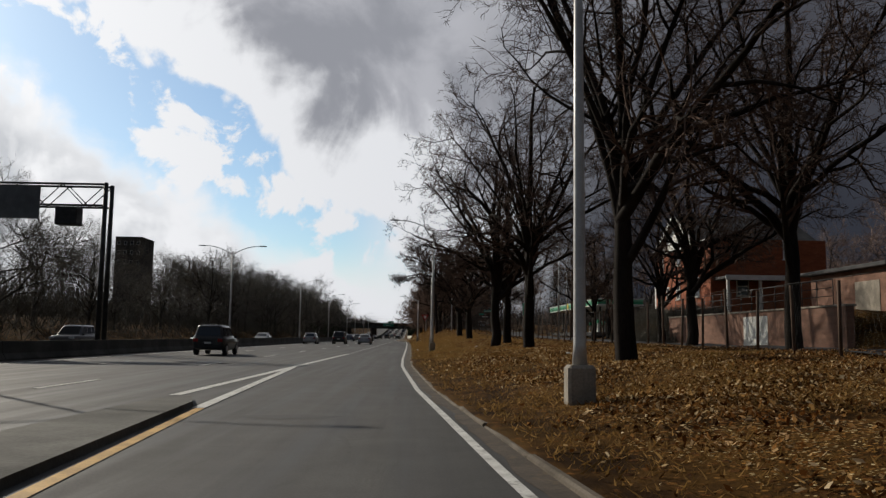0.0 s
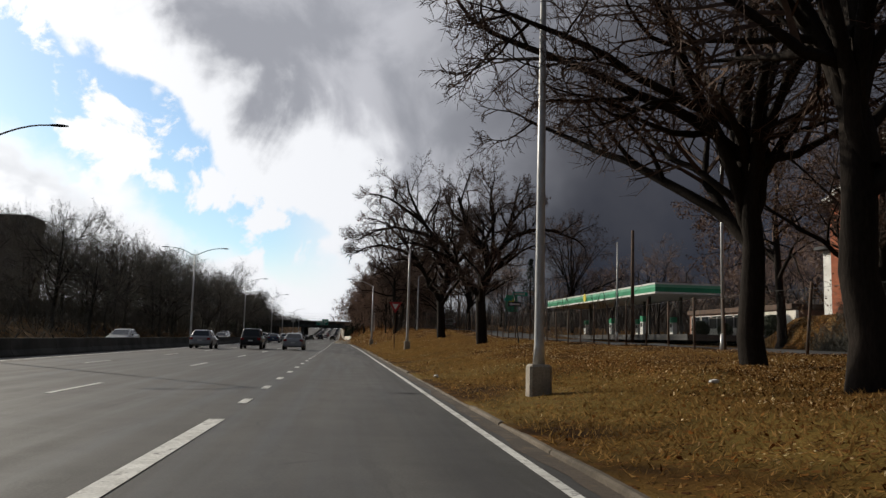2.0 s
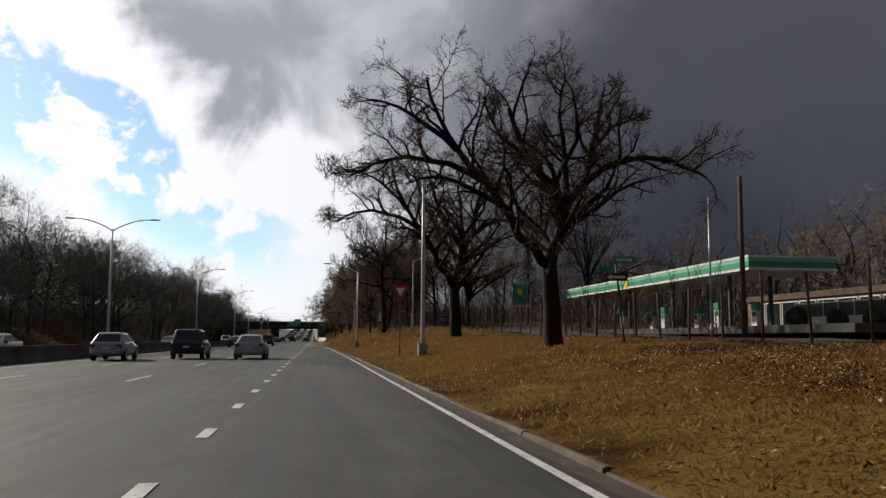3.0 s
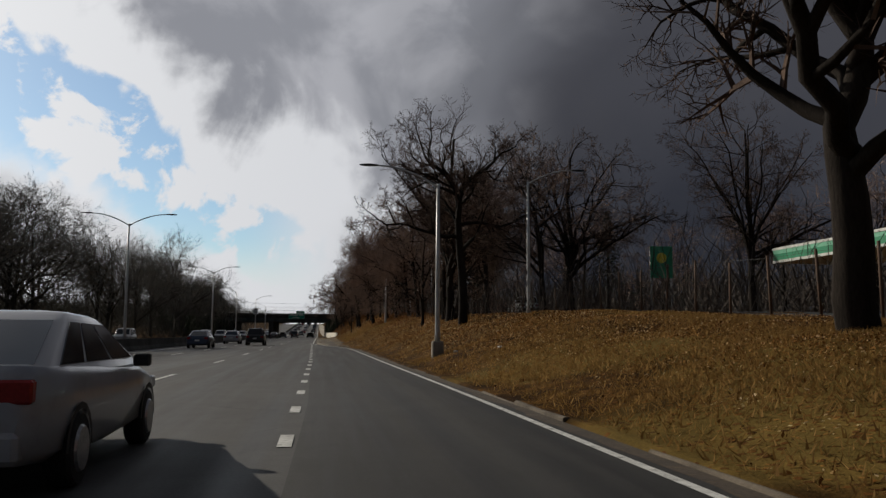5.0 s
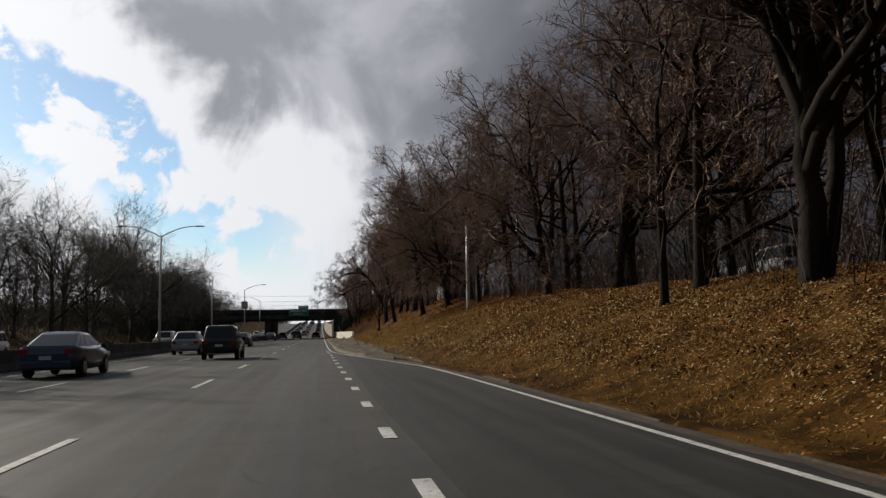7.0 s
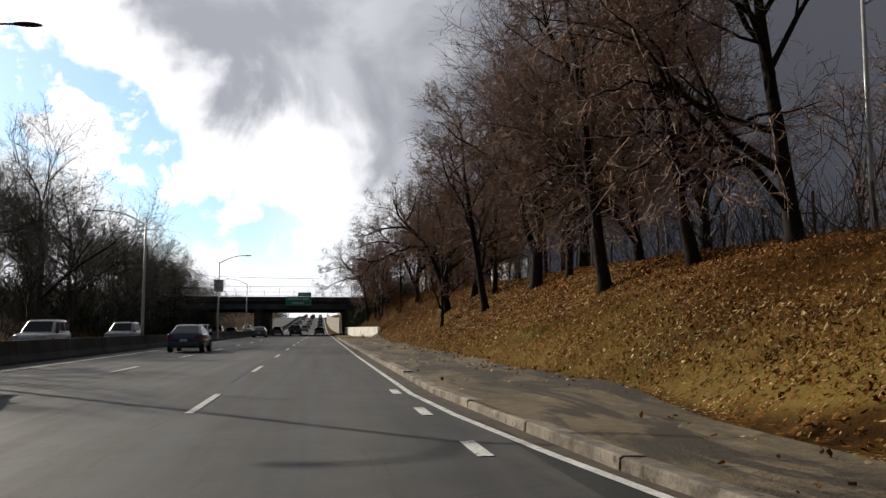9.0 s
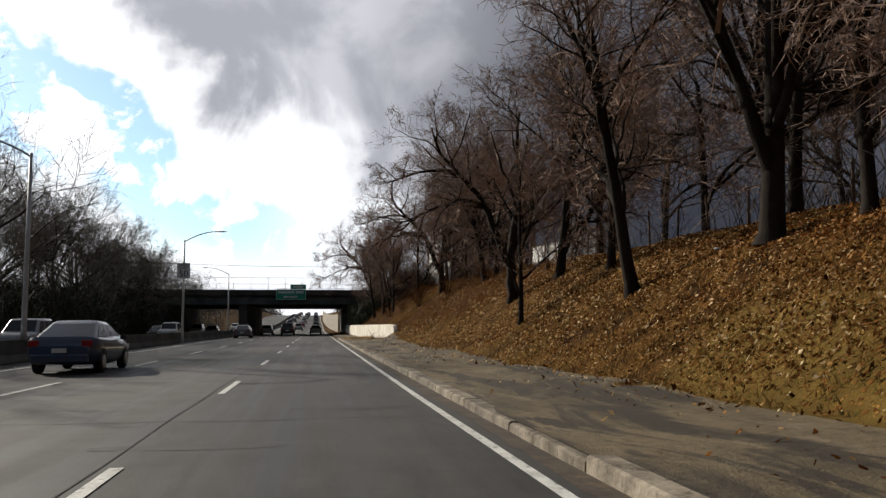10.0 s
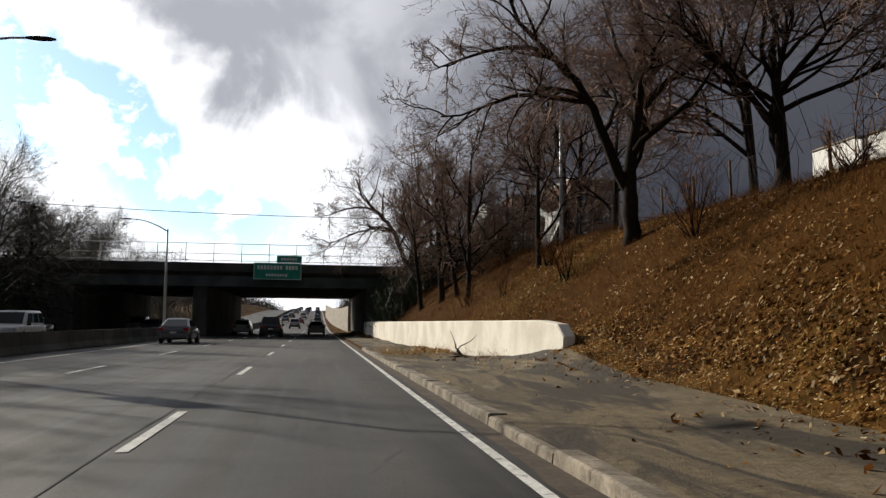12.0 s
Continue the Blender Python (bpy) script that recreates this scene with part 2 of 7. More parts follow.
M = dict(
    old_kerb=surface("dirty_kerb", (0.14, 0.112, 0.080), (0.085, 0.068, 0.048), 1.1, 22, 0.92, bump=0.3, random_by=0.2),
    worn_kerb=surface("worn_kerb", (0.285, 0.246, 0.19), (0.125, 0.105, 0.080), 1.6, 24, 0.93, bump=0.4, vary=0.3, random_by=0.22, third=(0.085, 0.066, 0.046)),
    gutter=surface("gutter_dirt", (0.075, 0.055, 0.038), (0.05, 0.038, 0.028), 1.3, 18, 0.95, bump=0.4, vary=0.35, third=(0.10, 0.07, 0.04)),
    asphalt=asphalt("asphalt", 1.0),
    asphalt_dark=asphalt("dark_asphalt", 0.5),
    paint_white=surface("road_paint", (0.74, 0.74, 0.71), (0.54, 0.54, 0.51), 2.2, 30, 0.7, vary=0.2, third=(0.26, 0.255, 0.24)),
    paint_yellow=surface("yellow_paint", (0.62, 0.36, 0.06), (0.45, 0.26, 0.06), 2.2, 30, 0.7, vary=0.18),
    concrete=surface("concrete", (0.33, 0.295, 0.24), (0.20, 0.178, 0.145), 1.1, 26, 0.9, bump=0.3, random_by=0.18),
    barrier=surface("barrier_concrete", (0.085, 0.083, 0.072), (0.05, 0.049, 0.043), 0.5, 18, 0.92, bump=0.3),
    # tone lowered to put the backlit face's and underside's shade into the concrete
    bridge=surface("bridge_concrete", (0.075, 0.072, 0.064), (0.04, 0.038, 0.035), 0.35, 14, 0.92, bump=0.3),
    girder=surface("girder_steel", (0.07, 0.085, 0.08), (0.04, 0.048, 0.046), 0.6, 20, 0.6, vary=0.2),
    whitewall=surface("white_wall", (0.78, 0.75, 0.66), (0.62, 0.58, 0.49), 0.7, 22, 0.85, vary=0.12, bump=0.25),
    dirt=muddy_dirt(),
    soil=leafy_ground(),
    bark=surface("bark", (0.027, 0.0215, 0.0175), (0.0135, 0.011, 0.009), 1.2, 24, 0.95, spec=0.08, bump=0.8, vary=0.35, stretch=(1, 1, 0.25)),
    # left wood's twigs and bark paled: the windscreen's veiling glare is in the colour
    twig_grey_veil=surface("veiled_grey_twigs", (0.235, 0.215, 0.185), (0.14, 0.128, 0.11), 0.4, 12, 0.9, bump=0, vary=0.25, spec=0.1),
    bark_grey_veil=surface("veiled_grey_bark", (0.085, 0.078, 0.066), (0.045, 0.041, 0.035), 1.2, 24, 0.95, spec=0.08, bump=0.6, vary=0.35, stretch=(1, 1, 0.25)),
    # thicket paled the same way for the glare; the right-hand hedges share it
    thicket=surface("thicket_twigs", (0.125, 0.115, 0.090), (0.070, 0.066, 0.052), 0.15, 8, 0.95, bump=0, vary=0.3),
    twig_dark=surface("dark_twigs", (0.135, 0.090, 0.068), (0.075, 0.052, 0.042), 0.4, 12, 0.9, bump=0, vary=0.25, spec=0.1),
    twig=surface("twigs", (0.34, 0.235, 0.178), (0.20, 0.145, 0.118), 0.4, 12, 0.9, bump=0, vary=0.25, spec=0.1),
    paint_red=surface("red_paint", (0.42, 0.025, 0.03), None, 2, 30, 0.5, bump=0.02, vary=0.15),
    sign_green=surface("sign_green", (0.015, 0.30, 0.20), (0.012, 0.23, 0.155), 1.5, 30, 0.45, bump=0.02, vary=0.1),
    sign_white=surface("sign_white", (0.75, 0.75, 0.73), (0.62, 0.62, 0.6), 1.5, 30, 0.5, bump=0.02, vary=0.08),
    sign_back=surface("sign_back", (0.20, 0.21, 0.22), (0.13, 0.14, 0.145), 0.7, 20, 0.6, metal=0.2, vary=0.1),
    black=surface("black_paint", (0.02, 0.02, 0.02), None, 3, 30, 0.6, bump=0.05),
    tar=surface("tar", (0.022, 0.021, 0.020), (0.034, 0.033, 0.031), 2.0, 25, 0.75, bump=0.2),
    rubber=surface("rubber", (0.018, 0.018, 0.018), None, 8, 60, 0.85, bump=0.2),
    alloy=surface("alloy", (0.42, 0.42, 0.43), (0.3, 0.3, 0.31), 6, 40, 0.35, metal=0.8, bump=0.05),
    rust=surface("rusty_steel", (0.11, 0.06, 0.035), (0.07, 0.045, 0.03), 1.5, 30, 0.85, bump=0.3),
    brick=surface("red_brick", (0.32, 0.092, 0.036), (0.23, 0.066, 0.028), 0.9, 9, 0.9, vary=0.22, stretch=(1, 1, 3.2), bump=0.4, third=(0.36, 0.12, 0.055)),
    brick_pale=surface("pale_brick", (0.25, 0.13, 0.085), (0.18, 0.095, 0.065), 0.8, 10, 0.9, vary=0.2, stretch=(1, 1, 3.0), bump=0.4),
    slate=surface("roof_shingle", (0.06, 0.06, 0.062), (0.04, 0.04, 0.042), 0.8, 12, 0.85, stretch=(1, 1, 3), bump=0.4),
    white_trim=surface("white_trim", (0.74, 0.74, 0.70), (0.6, 0.6, 0.56), 1.5, 20, 0.7, vary=0.1, bump=0.1),
    bp_green=surface("canopy_green", (0.03, 0.30, 0.15), (0.022, 0.23, 0.11), 0.5, 20, 0.4, vary=0.08, bump=0.02),
    bp_light=surface("canopy_light_green", (0.20, 0.55, 0.36), (0.16, 0.46, 0.30), 0.5, 20, 0.4, vary=0.08, bump=0.02),
    yellow=surface("yellow_enamel", (0.75, 0.62, 0.05), None, 2, 30, 0.5, vary=0.1, bump=0.02),
    needles=surface("needles", (0.022, 0.036, 0.018), (0.014, 0.024, 0.013), 0.6, 12, 0.9, bump=0, vary=0.3),
    hedge=surface("hedge_leaves", (0.03, 0.042, 0.016), (0.018, 0.026, 0.011), 0.8, 12, 0.85, bump=0, vary=0.3),
    understory=surface("understory_twigs", (0.085, 0.066, 0.052), (0.045, 0.036, 0.030), 0.15, 8, 0.95, bump=0, vary=0.3),
    brush=surface("brown_brush", (0.235, 0.108, 0.034), (0.13, 0.058, 0.018), 0.3, 8, 0.95, bump=0, vary=0.3, spec=0.05),
    dead_leaf=surface("clinging_dead_leaf", (0.13, 0.062, 0.024), (0.07, 0.04, 0.018), 0.8, 9, 0.9, bump=0, vary=0.35, spec=0.1),
    lit=surface("lamp_lens", (0.35, 0.02, 0.02), None, 3, 30, 0.25, bump=0),
    lens=surface("headlight_lens", (0.6, 0.6, 0.62), None, 3, 30, 0.15, bump=0),
    window=glass("window_glass"),
    pole=surface("galvanised_steel", (0.55, 0.55, 0.54), (0.42, 0.42, 0.41), 1.5, 30, 0.45, metal=0.35, vary=0.1, bump=0.05),
    darkmetal=surface("dark_metal", (0.05, 0.05, 0.05), (0.03, 0.03, 0.03), 2, 30, 0.55, metal=0.3, bump=0.1),
)


def thin_sheet(n, col, share):
    """Dry leaf or blade: part of the light goes through."""
    d = n.add("ShaderNodeBsdfDiffuse", Color=col, Roughness=0.6)
    t = n.add("ShaderNodeBsdfTranslucent", Color=col)
    mx = n.add("ShaderNodeMixShader", _0=share, _1=d.outputs[0], _2=t.outputs[0])
    n.add("ShaderNodeOutputMaterial", _0=mx.outputs[0])


def leaf_material():
    m = bpy.data.materials.new("fallen_leaf")
    m.use_nodes = True
    n = Net(m.node_tree)
    rnd = n.add("ShaderNodeNewGeometry").outputs["Random Per Island"]
    ramp = n.t.nodes.new("ShaderNodeValToRGB")
    n.put(ramp.inputs[0], rnd)
    cols = ((0.0, (0.028, 0.011, 0.003)), (0.40, (0.095, 0.038, 0.010)), (0.60, (0.24, 0.112, 0.034)), (0.80, (0.50, 0.31, 0.12)), (1.0, (0.88, 0.74, 0.48)))
    while len(ramp.color_ramp.elements) < len(cols):
        ramp.color_ramp.elements.new(0.5)
    for e, (p, c) in zip(ramp.color_ramp.elements, cols):
        e.position, e.color = p, (*c, 1)
    # redder oak leaves higher on the bank, and in drifts
    at = n.add("ShaderNodeNewGeometry").outputs["Position"]
    high = n.ramp(n.math("ADD", n.add("ShaderNodeSeparateXYZ", _0=at).outputs[2], n.math("MULTIPLY", n.noise(at, 0.2, 3), 3.0)), 2.6, 5.6, 0.0, 0.75)
    high = n.math("MULTIPLY", high, n.ramp(n.add("ShaderNodeSeparateXYZ", _0=at).outputs[1], 228.0, 250.0, 1.0, 0.2))
    drift = n.ramp(n.noise(at, 0.12, 3), 0.5, 0.62, 0.0, 0.45)
    red = n.mix(1.0, ramp.outputs[0], (0.95, 0.62, 0.42), "MULTIPLY")
    thin_sheet(n, n.mix(n.math("MAXIMUM", high, drift), ramp.outputs[0], red), 0.45)
    return m


M["leaf"] = leaf_material()


# ---- mesh helpers ----
def part(name, bm, material, parent=None, label=""):
    me = bpy.data.meshes.new(name)
    bm.to_mesh(me)
    bm.free()
    for mt in material if isinstance(material, (list, tuple)) else (material,):
        me.materials.append(mt)
    ob = new(name, me)
    ob.parent = parent
    if label:
        ob["label"] = label
    return ob


def raw(name, verts, faces, material, parent=None, smooth=False):
    me = bpy.data.meshes.new(name)
    me.from_pydata(verts, [], faces)
    for mt in material if isinstance(material, (list, tuple)) else (material,):
        me.materials.append(mt)
    if smooth:
        me.polygons.foreach_set("use_smooth", [True] * len(me.polygons))
    me.update()
    ob = new(name, me)
    ob.parent = parent
    return ob


def empty(name, m=None):
    e = new(name)
    e.empty_display_size = 0.3
    if m is not None:
        e.matrix_world = m
    return e


def box(bm, x0, x1, y0, y1, z0, z1, bevel=0.0, m=None, mat=0):
    r = bmesh.ops.create_cube(bm, size=1.0, matrix=Matrix.LocRotScale(((x0 + x1) / 2, (y0 + y1) / 2, (z0 + z1) / 2), None, (x1 - x0, y1 - y0, z1 - z0)))
    vs = r["verts"]
    if bevel:
        es = list({e for v in vs for e in v.link_edges})
        q = bmesh.ops.bevel(bm, geom=es, offset=bevel, segments=1, affect="EDGES")
        vs = list({v for f in q["faces"] for v in f.verts} | {v for v in vs if v.is_valid})
    if m is not None:
        bmesh.ops.transform(bm, matrix=m, verts=vs)
    if mat:
        for f in {f for v in vs for f in v.link_faces}:
            f.material_index = mat
    return vs


def tube(bm, points, radii, sides=8, cap=True):
    """A tapered tube along points."""
    rings = []
    for i, q in enumerate(points):
        q = Vector(q)
        d = (Vector(points[min(i + 1, len(points) - 1)]) - Vector(points[max(i - 1, 0)])).normalized()
        a = d.cross(Vector((0, 0, 1)) if abs(d.z) < 0.9 else Vector((1, 0, 0))).normalized()
        b = d.cross(a)
        rings.append([bm.verts.new(q + (a * math.cos(2 * math.pi * k / sides) + b * math.sin(2 * math.pi * k / sides)) * radii[i]) for k in range(sides)])
    for r0, r1 in zip(rings, rings[1:]):
        for k in range(sides):
            f = bm.faces.new((r0[k], r0[(k + 1) % sides], r1[(k + 1) % sides], r1[k]))
            f.smooth = True
    if cap:
        bm.faces.new(rings[0][::-1])
        bm.faces.new(rings[-1])
    return rings


# ---- the lie of the land ----
def lerp(t, xs, ys):
    return float(np.interp(t, xs, ys))


KERB_Y = (-60, -20, 0, 8, 20, 35, 47, 70, 130, 150, 175, 190, 197, 203, 212, 330, 900)
KERB_X = (7.0, 3.5, 1.86, 1.28, 0.48, -0.08, -0.18, -0.22, -0.53, -0.78, -0.9, -1.85, -3.1, -3.84, -4.34, -4.5, -4.5)
LEFT_X = -17.2  # face of the median barrier
FAR_LEFT = -28.5  # far kerb of the other carriageway


def rise(y):
    """The road's own height: level, then climbing past the bridge."""
    q = min(1.0, max(0.0, (y - 372.0) / 330.0))
    return 7.4 * q * q * (3 - 2 * q)


def kerb(y):
    return lerp(y, KERB_Y, KERB_X)


def land(x, y):
    """Height of the ground."""
    base = rise(y)
    k = kerb(y)
    if x > k:
        d = x - k
        if d < 0.08:
            return base - 0.06
        shelf = lerp(y, (0, 190, 212, 285, 330), (0.5, 0.7, 3.8, 4.1, 1.8))
        top = lerp(y, (0, 60, 100, 130, 150, 180, 205, 230, 248, 262, 280, 300, 335, 480), (0.9, 1.0, 1.25, 1.6, 2.4, 2.85, 3.4, 4.2, 4.55, 4.95, 5.55, 5.75, 6.1, 2.0))
        run = lerp(y, (0, 100, 140, 160, 200, 235, 300), (12, 12, 9, 9, 9, 8.0, 9))
        q = min(1.0, max(0.0, (d - shelf) / run))
        q = math.sin(q * math.pi / 2) ** lerp(y, (150, 220, 250), (1.0, 0.95, 1.12))
        z = 0.05 + 0.05 * lerp(y, (185, 205), (0, 1)) + 0.02 * min(d, 4) + (top - 0.15) * q + 0.05 * math.sin(x * 1.3 + y * 0.31) * min(1, d / 3) + 0.04 * math.sin(y * 0.9 - x * 0.7) * min(1, d / 3)
        z += 0.72 * math.exp(-(((x + 0.3) / 0.9) ** 2) - (((y - 281.5) / 5.0) ** 2))
        lot = min(1.0, max(0.0, (x - 20.4) / 0.8)) * min(1.0, max(0.0, (y - 36) / 3)) * min(1.0, max(0.0, (91 - y) / 5))
        return base + z + lot * 1.9
    if x < FAR_LEFT:
        d = FAR_LEFT - x
        return base + 0.12 + 3.2 * (1 - math.exp(-max(0, d - 1.5) / 7.0)) + 0.15 * math.sin(x * 0.4 + y * 0.13)
    return base - 0.06


def brushy(x, y):
    """Share of dry brush on the bank: the upper slope before the bridge."""
    d = x - kerb(y)
    if y < 226:
        return 0.85 * max(0.0, min(1.0, (d - 5.6 - 0.8 * noise.noise((y * 0.3, 4.0, 2.0))) / 1.5)) * max(0.0, min(1.0, (y - 192) / 5)) * max(0.0, min(1.0, (217 - y) / 6))
    if y < 285:
        edge = 4.4 + (285 - y) * 0.06 + 0.9 * noise.noise((y * 0.25, 1.0, 2.0))
        return max(0.0, min(1.0, (y - 248) / 20)) * max(0.0, min(1.0, (d - edge) / 1.4)) * max(0.0, min(1.0, (8.3 - x + (y - 262) * 0.25) / 2.0))
    return max(0.0, min(1.0, (d - 2.6) / 0.8))


def cover(x, y):
    """What lies on the soil: leaf litter, dry brush, turf."""
    if not (-5 < x < 40 and 0 < y < 345):
        return (0.7, 0.0, 0.0)
    d = x - kerb(y)
    b = brushy(x, y)
    turf = 0.0
    if 195 < y < 285:
        turf = max(0.0, min(1.0, (d - 3.0) / 0.4)) * max(0.0, min(1.0, (7.4 - d) / 2.5)) * (1 - b) * lerp(y, (195, 228, 246), (1.0, 0.8, 0.0))
    elif 36 < y < 142:
        turf = max(0.0, 1 - abs(x - 2.6) / 4.6) * min(1.0, (y - 36) / 20, (142 - y) / 10)
    litter = lerp(y, (215, 245), (1.0, 0.85)) * (1 - 0.95 * b) * (1 - 0.55 * turf) * max(0.25, min(1.0, d / 2.0))
    return (litter, b, turf)


class HeightGrid:
    """Heights of the verge on a grid, for strewing leaves and grass."""

    def __init__(self):
        self.h = [[land(kerb(y) + 0.1 + 0.25 * i, y) for i in range(68)] for y in map(float, range(346))]

    def __call__(self, x, y):
        q = max(0.0, (x - kerb(y) - 0.1) * 4)
        i, j = min(66, int(q)), min(344, int(y))
        fx, fy = min(1.0, q - i), y - j
        a, b = self.h[j], self.h[j + 1]
        return (a[i] * (1 - fx) + a[i + 1] * fx) * (1 - fy) + (b[i] * (1 - fx) + b[i + 1] * fx) * fy


def build_ground():
    far_l = np.concatenate([np.linspace(-3000, -200, 12), np.linspace(-190, -60, 14), np.linspace(-58, FAR_LEFT, 18), [-28.4, -24, -17]])
    near = np.concatenate([[-4.0, -0.6, -0.03, 0.09], np.linspace(0.25, 16, 62)])
    far_r = np.concatenate([[18.6, 19.4, 20.2, 20.6, 21.0, 21.4], np.linspace(22.2, 60, 33), np.linspace(66, 200, 14), np.linspace(260, 3000, 12)])
    ys = np.unique(np.concatenate([np.linspace(-1500, -60, 8), np.linspace(-60, 0, 16), np.linspace(0, 340, 300), np.linspace(340, 720, 48), np.linspace(760, 4200, 18)]))
    verts = []
    for y in ys:
        y = float(y)
        k = kerb(y)
        for x in [*far_l, *(k + near), *far_r]:
            verts.append((float(x), y, land(float(x), y)))
    w = len(far_l) + len(near) + len(far_r)
    faces = [(j * w + i, j * w + i + 1, (j + 1) * w + i + 1, (j + 1) * w + i) for j in range(len(ys) - 1) for i in range(w - 1)]
    g = raw("ground", verts, faces, M["soil"], smooth=True)
    at = g.data.attributes.new("cover", "FLOAT_VECTOR", "POINT")
    at.data.foreach_set("vector", [q for x, y, z in verts for q in cover(x, y)])
    tagged(g, "brown leaf-strewn roadside ground with dry grass", "ground", kind="structure")


build_ground()


def strip(name, ys, x0, x1, z, material, parent=None):
    """A sheet between two edges given as functions of y."""
    verts, faces = [], []
    for y in ys:
        a, b = x0(y), x1(y)
        for k in range(5):
            verts.append((a + (b - a) * k / 4, y, rise(y) + z))
    for j in range(len(ys) - 1):
        for k in range(4):
            i = j * 5 + k
            faces.append((i, i + 1, i + 6, i + 5))
    return raw(name, verts, faces, material, parent)


YS = [float(v) for v in np.concatenate([np.linspace(-80, 340, 211), np.linspace(345, 1500, 120)])]
road = strip("road", YS, lambda y: LEFT_X - 0.2, kerb, 0.0, M["asphalt"])
tagged(road, "worn grey asphalt parkway with patched cracks", "road", kind="structure")
road_far = strip("road_opposite", YS, lambda y: FAR_LEFT, lambda y: LEFT_X - 0.6, 0.0, M["asphalt"])
merge = strip("merge_lane", [100.0 + 2 * i for i in range(57)], lambda y: -4.30 + 0.06 * math.sin(y * 0.21) + max(0.0, (112 - y) * 0.33), lambda y: kerb(y) - 0.01, 0.003, M["asphalt_dark"])
tagged(merge, "newer darker asphalt of the merge lane", "road", kind="structure")
gut = strip("gutter", [-40.0 + 0.5 * i for i in range(760)], lambda y: kerb(y) - 0.24 - 0.13 * noise.noise((1.0, y * 0.45, 0.0)) - 0.08 * noise.noise((4.0, y * 1.7, 0.0)), lambda y: kerb(y) + 0.02, 0.006, M["gutter"])
tagged(gut, "dark dirt and leaf crumbs in the gutter", "gutter", kind="structure")
tagged(road_far, "grey asphalt lanes of the opposite carriageway", "road", kind="structure")


def line(name, y0, y1, xf, width, label, material="paint_white", step=4.0, z=0.009):
    n = max(2, int((y1 - y0) / step) + 1)
    ys = [y0 + (y1 - y0) * i / (n - 1) for i in range(n)]
    o = strip(name, ys, lambda y: xf(y) - width / 2, lambda y: xf(y) + width / 2, z, M[material])
    return tagged(o, label, "road marking", kind="structure")


def edge_x(y):
    return lerp(y, (-20, 0, 8, 20, 35, 47, 70, 130, 150, 175, 183, 190, 203, 207, 211, 232, 900), (2.9, 1.46, 0.88, 0.12, -0.45, -0.58, -0.64, -0.94, -1.2, -1.42, -1.56, -2.4, -4.06, -4.46, -4.74, -4.84, -4.82))


line("edge_line_right", -20, 700, edge_x, 0.12, "white painted edge line along the kerb")
line("edge_line_left", -40, 700, lambda y: -15.9, 0.14, "white painted edge line beside the median")
line("solid_line", 17.5, 57.5, lambda y: lerp(y, (17, 45, 58), (-4.93, -4.62, -4.42)), 0.24, "thick white merge line")
line("gore_line", 14.5, 34, lambda y: lerp(y, (14, 34), (-3.65, -4.75)), 0.22, "white painted gore line", z=0.014)
line("gore_line_yellow", -25, 14.5, lambda y: lerp(y, (-25, 7, 14.5), (-0.6, -3.07, -3.65)), 0.16, "faded yellow ramp edge line", "paint_yellow")


def dashes(xf, ends, length, width, label):
    bm = bmesh.new()
    box(bm, -width / 2, width / 2, -length, 0, 0, 0.004)
    me = bpy.data.meshes.new("lane_dash")
    bm.to_mesh(me)
    bm.free()
    me.materials.append(M["paint_white"])
    for y in ends:
        o = new("lane_dash", me)
        o.location = (xf(y), y, rise(y) + 0.006)
        tagged(o, label, "road marking", group="lane dashes", kind="structure")


# far ends of the dashes, by their count from the first
LANE_ENDS = [lerp(i, (0, 5, 6, 7, 10, 13, 16, 19, 21, 24, 60), (-6.0, 66.0, 81.8, 96.4, 138.0, 178.6, 212.6, 249.0, 273.6, 310.4, 752.0)) for i in range(46)]
MERGE_ENDS = [lerp(i, (-2, 0, 4, 5, 15, 17, 20, 23, 25, 33, 35), (61.6, 70.4, 88.4, 93.1, 134.3, 142.0, 153.2, 165.1, 173.6, 205.2, 213.2)) for i in range(-2, 36)]
dashes(lambda y: -8.475, LANE_ENDS, 3.75, 0.13, "white lane dash on asphalt")
dashes(lambda y: -12.6, [y + 0.4 for y in LANE_ENDS], 3.75, 0.13, "white lane dash on asphalt")
dashes(lambda y: lerp(y, (150, 204, 216), (-4.42, -4.83, -5.06)), MERGE_ENDS, 1.12, 0.17, "short white merge dash on asphalt")


def build_gore_island():
    """Low kerbed nose between the ramp and the through lanes."""
    edge = ((-5.02, -12.0), (-5.0, 8.0), (-4.72, 15.6), (-4.3, 16.4), (-3.86, 14.9), (-3.3, 7.0), (-2.35, -5.0), (-1.9, -12.0))
    bm = bmesh.new()
    lo = [bm.verts.new((x, y, -0.02)) for x, y in edge]
    hi = [bm.verts.new((x * 0.985 - 0.065, y - 0.05, 0.10)) for x, y in edge]
    bm.faces.new(hi)
    for i in range(len(edge)):
        k = (i + 1) % len(edge)
        bm.faces.new((lo[i], lo[k], hi[k], hi[i]))
    bmesh.ops.recalc_face_normals(bm, faces=bm.faces)
    o = part("gore_island", bm, M["barrier"])
    tagged(o, "low dark kerbed island at the ramp's nose", "traffic island", kind="structure")


build_gore_island()
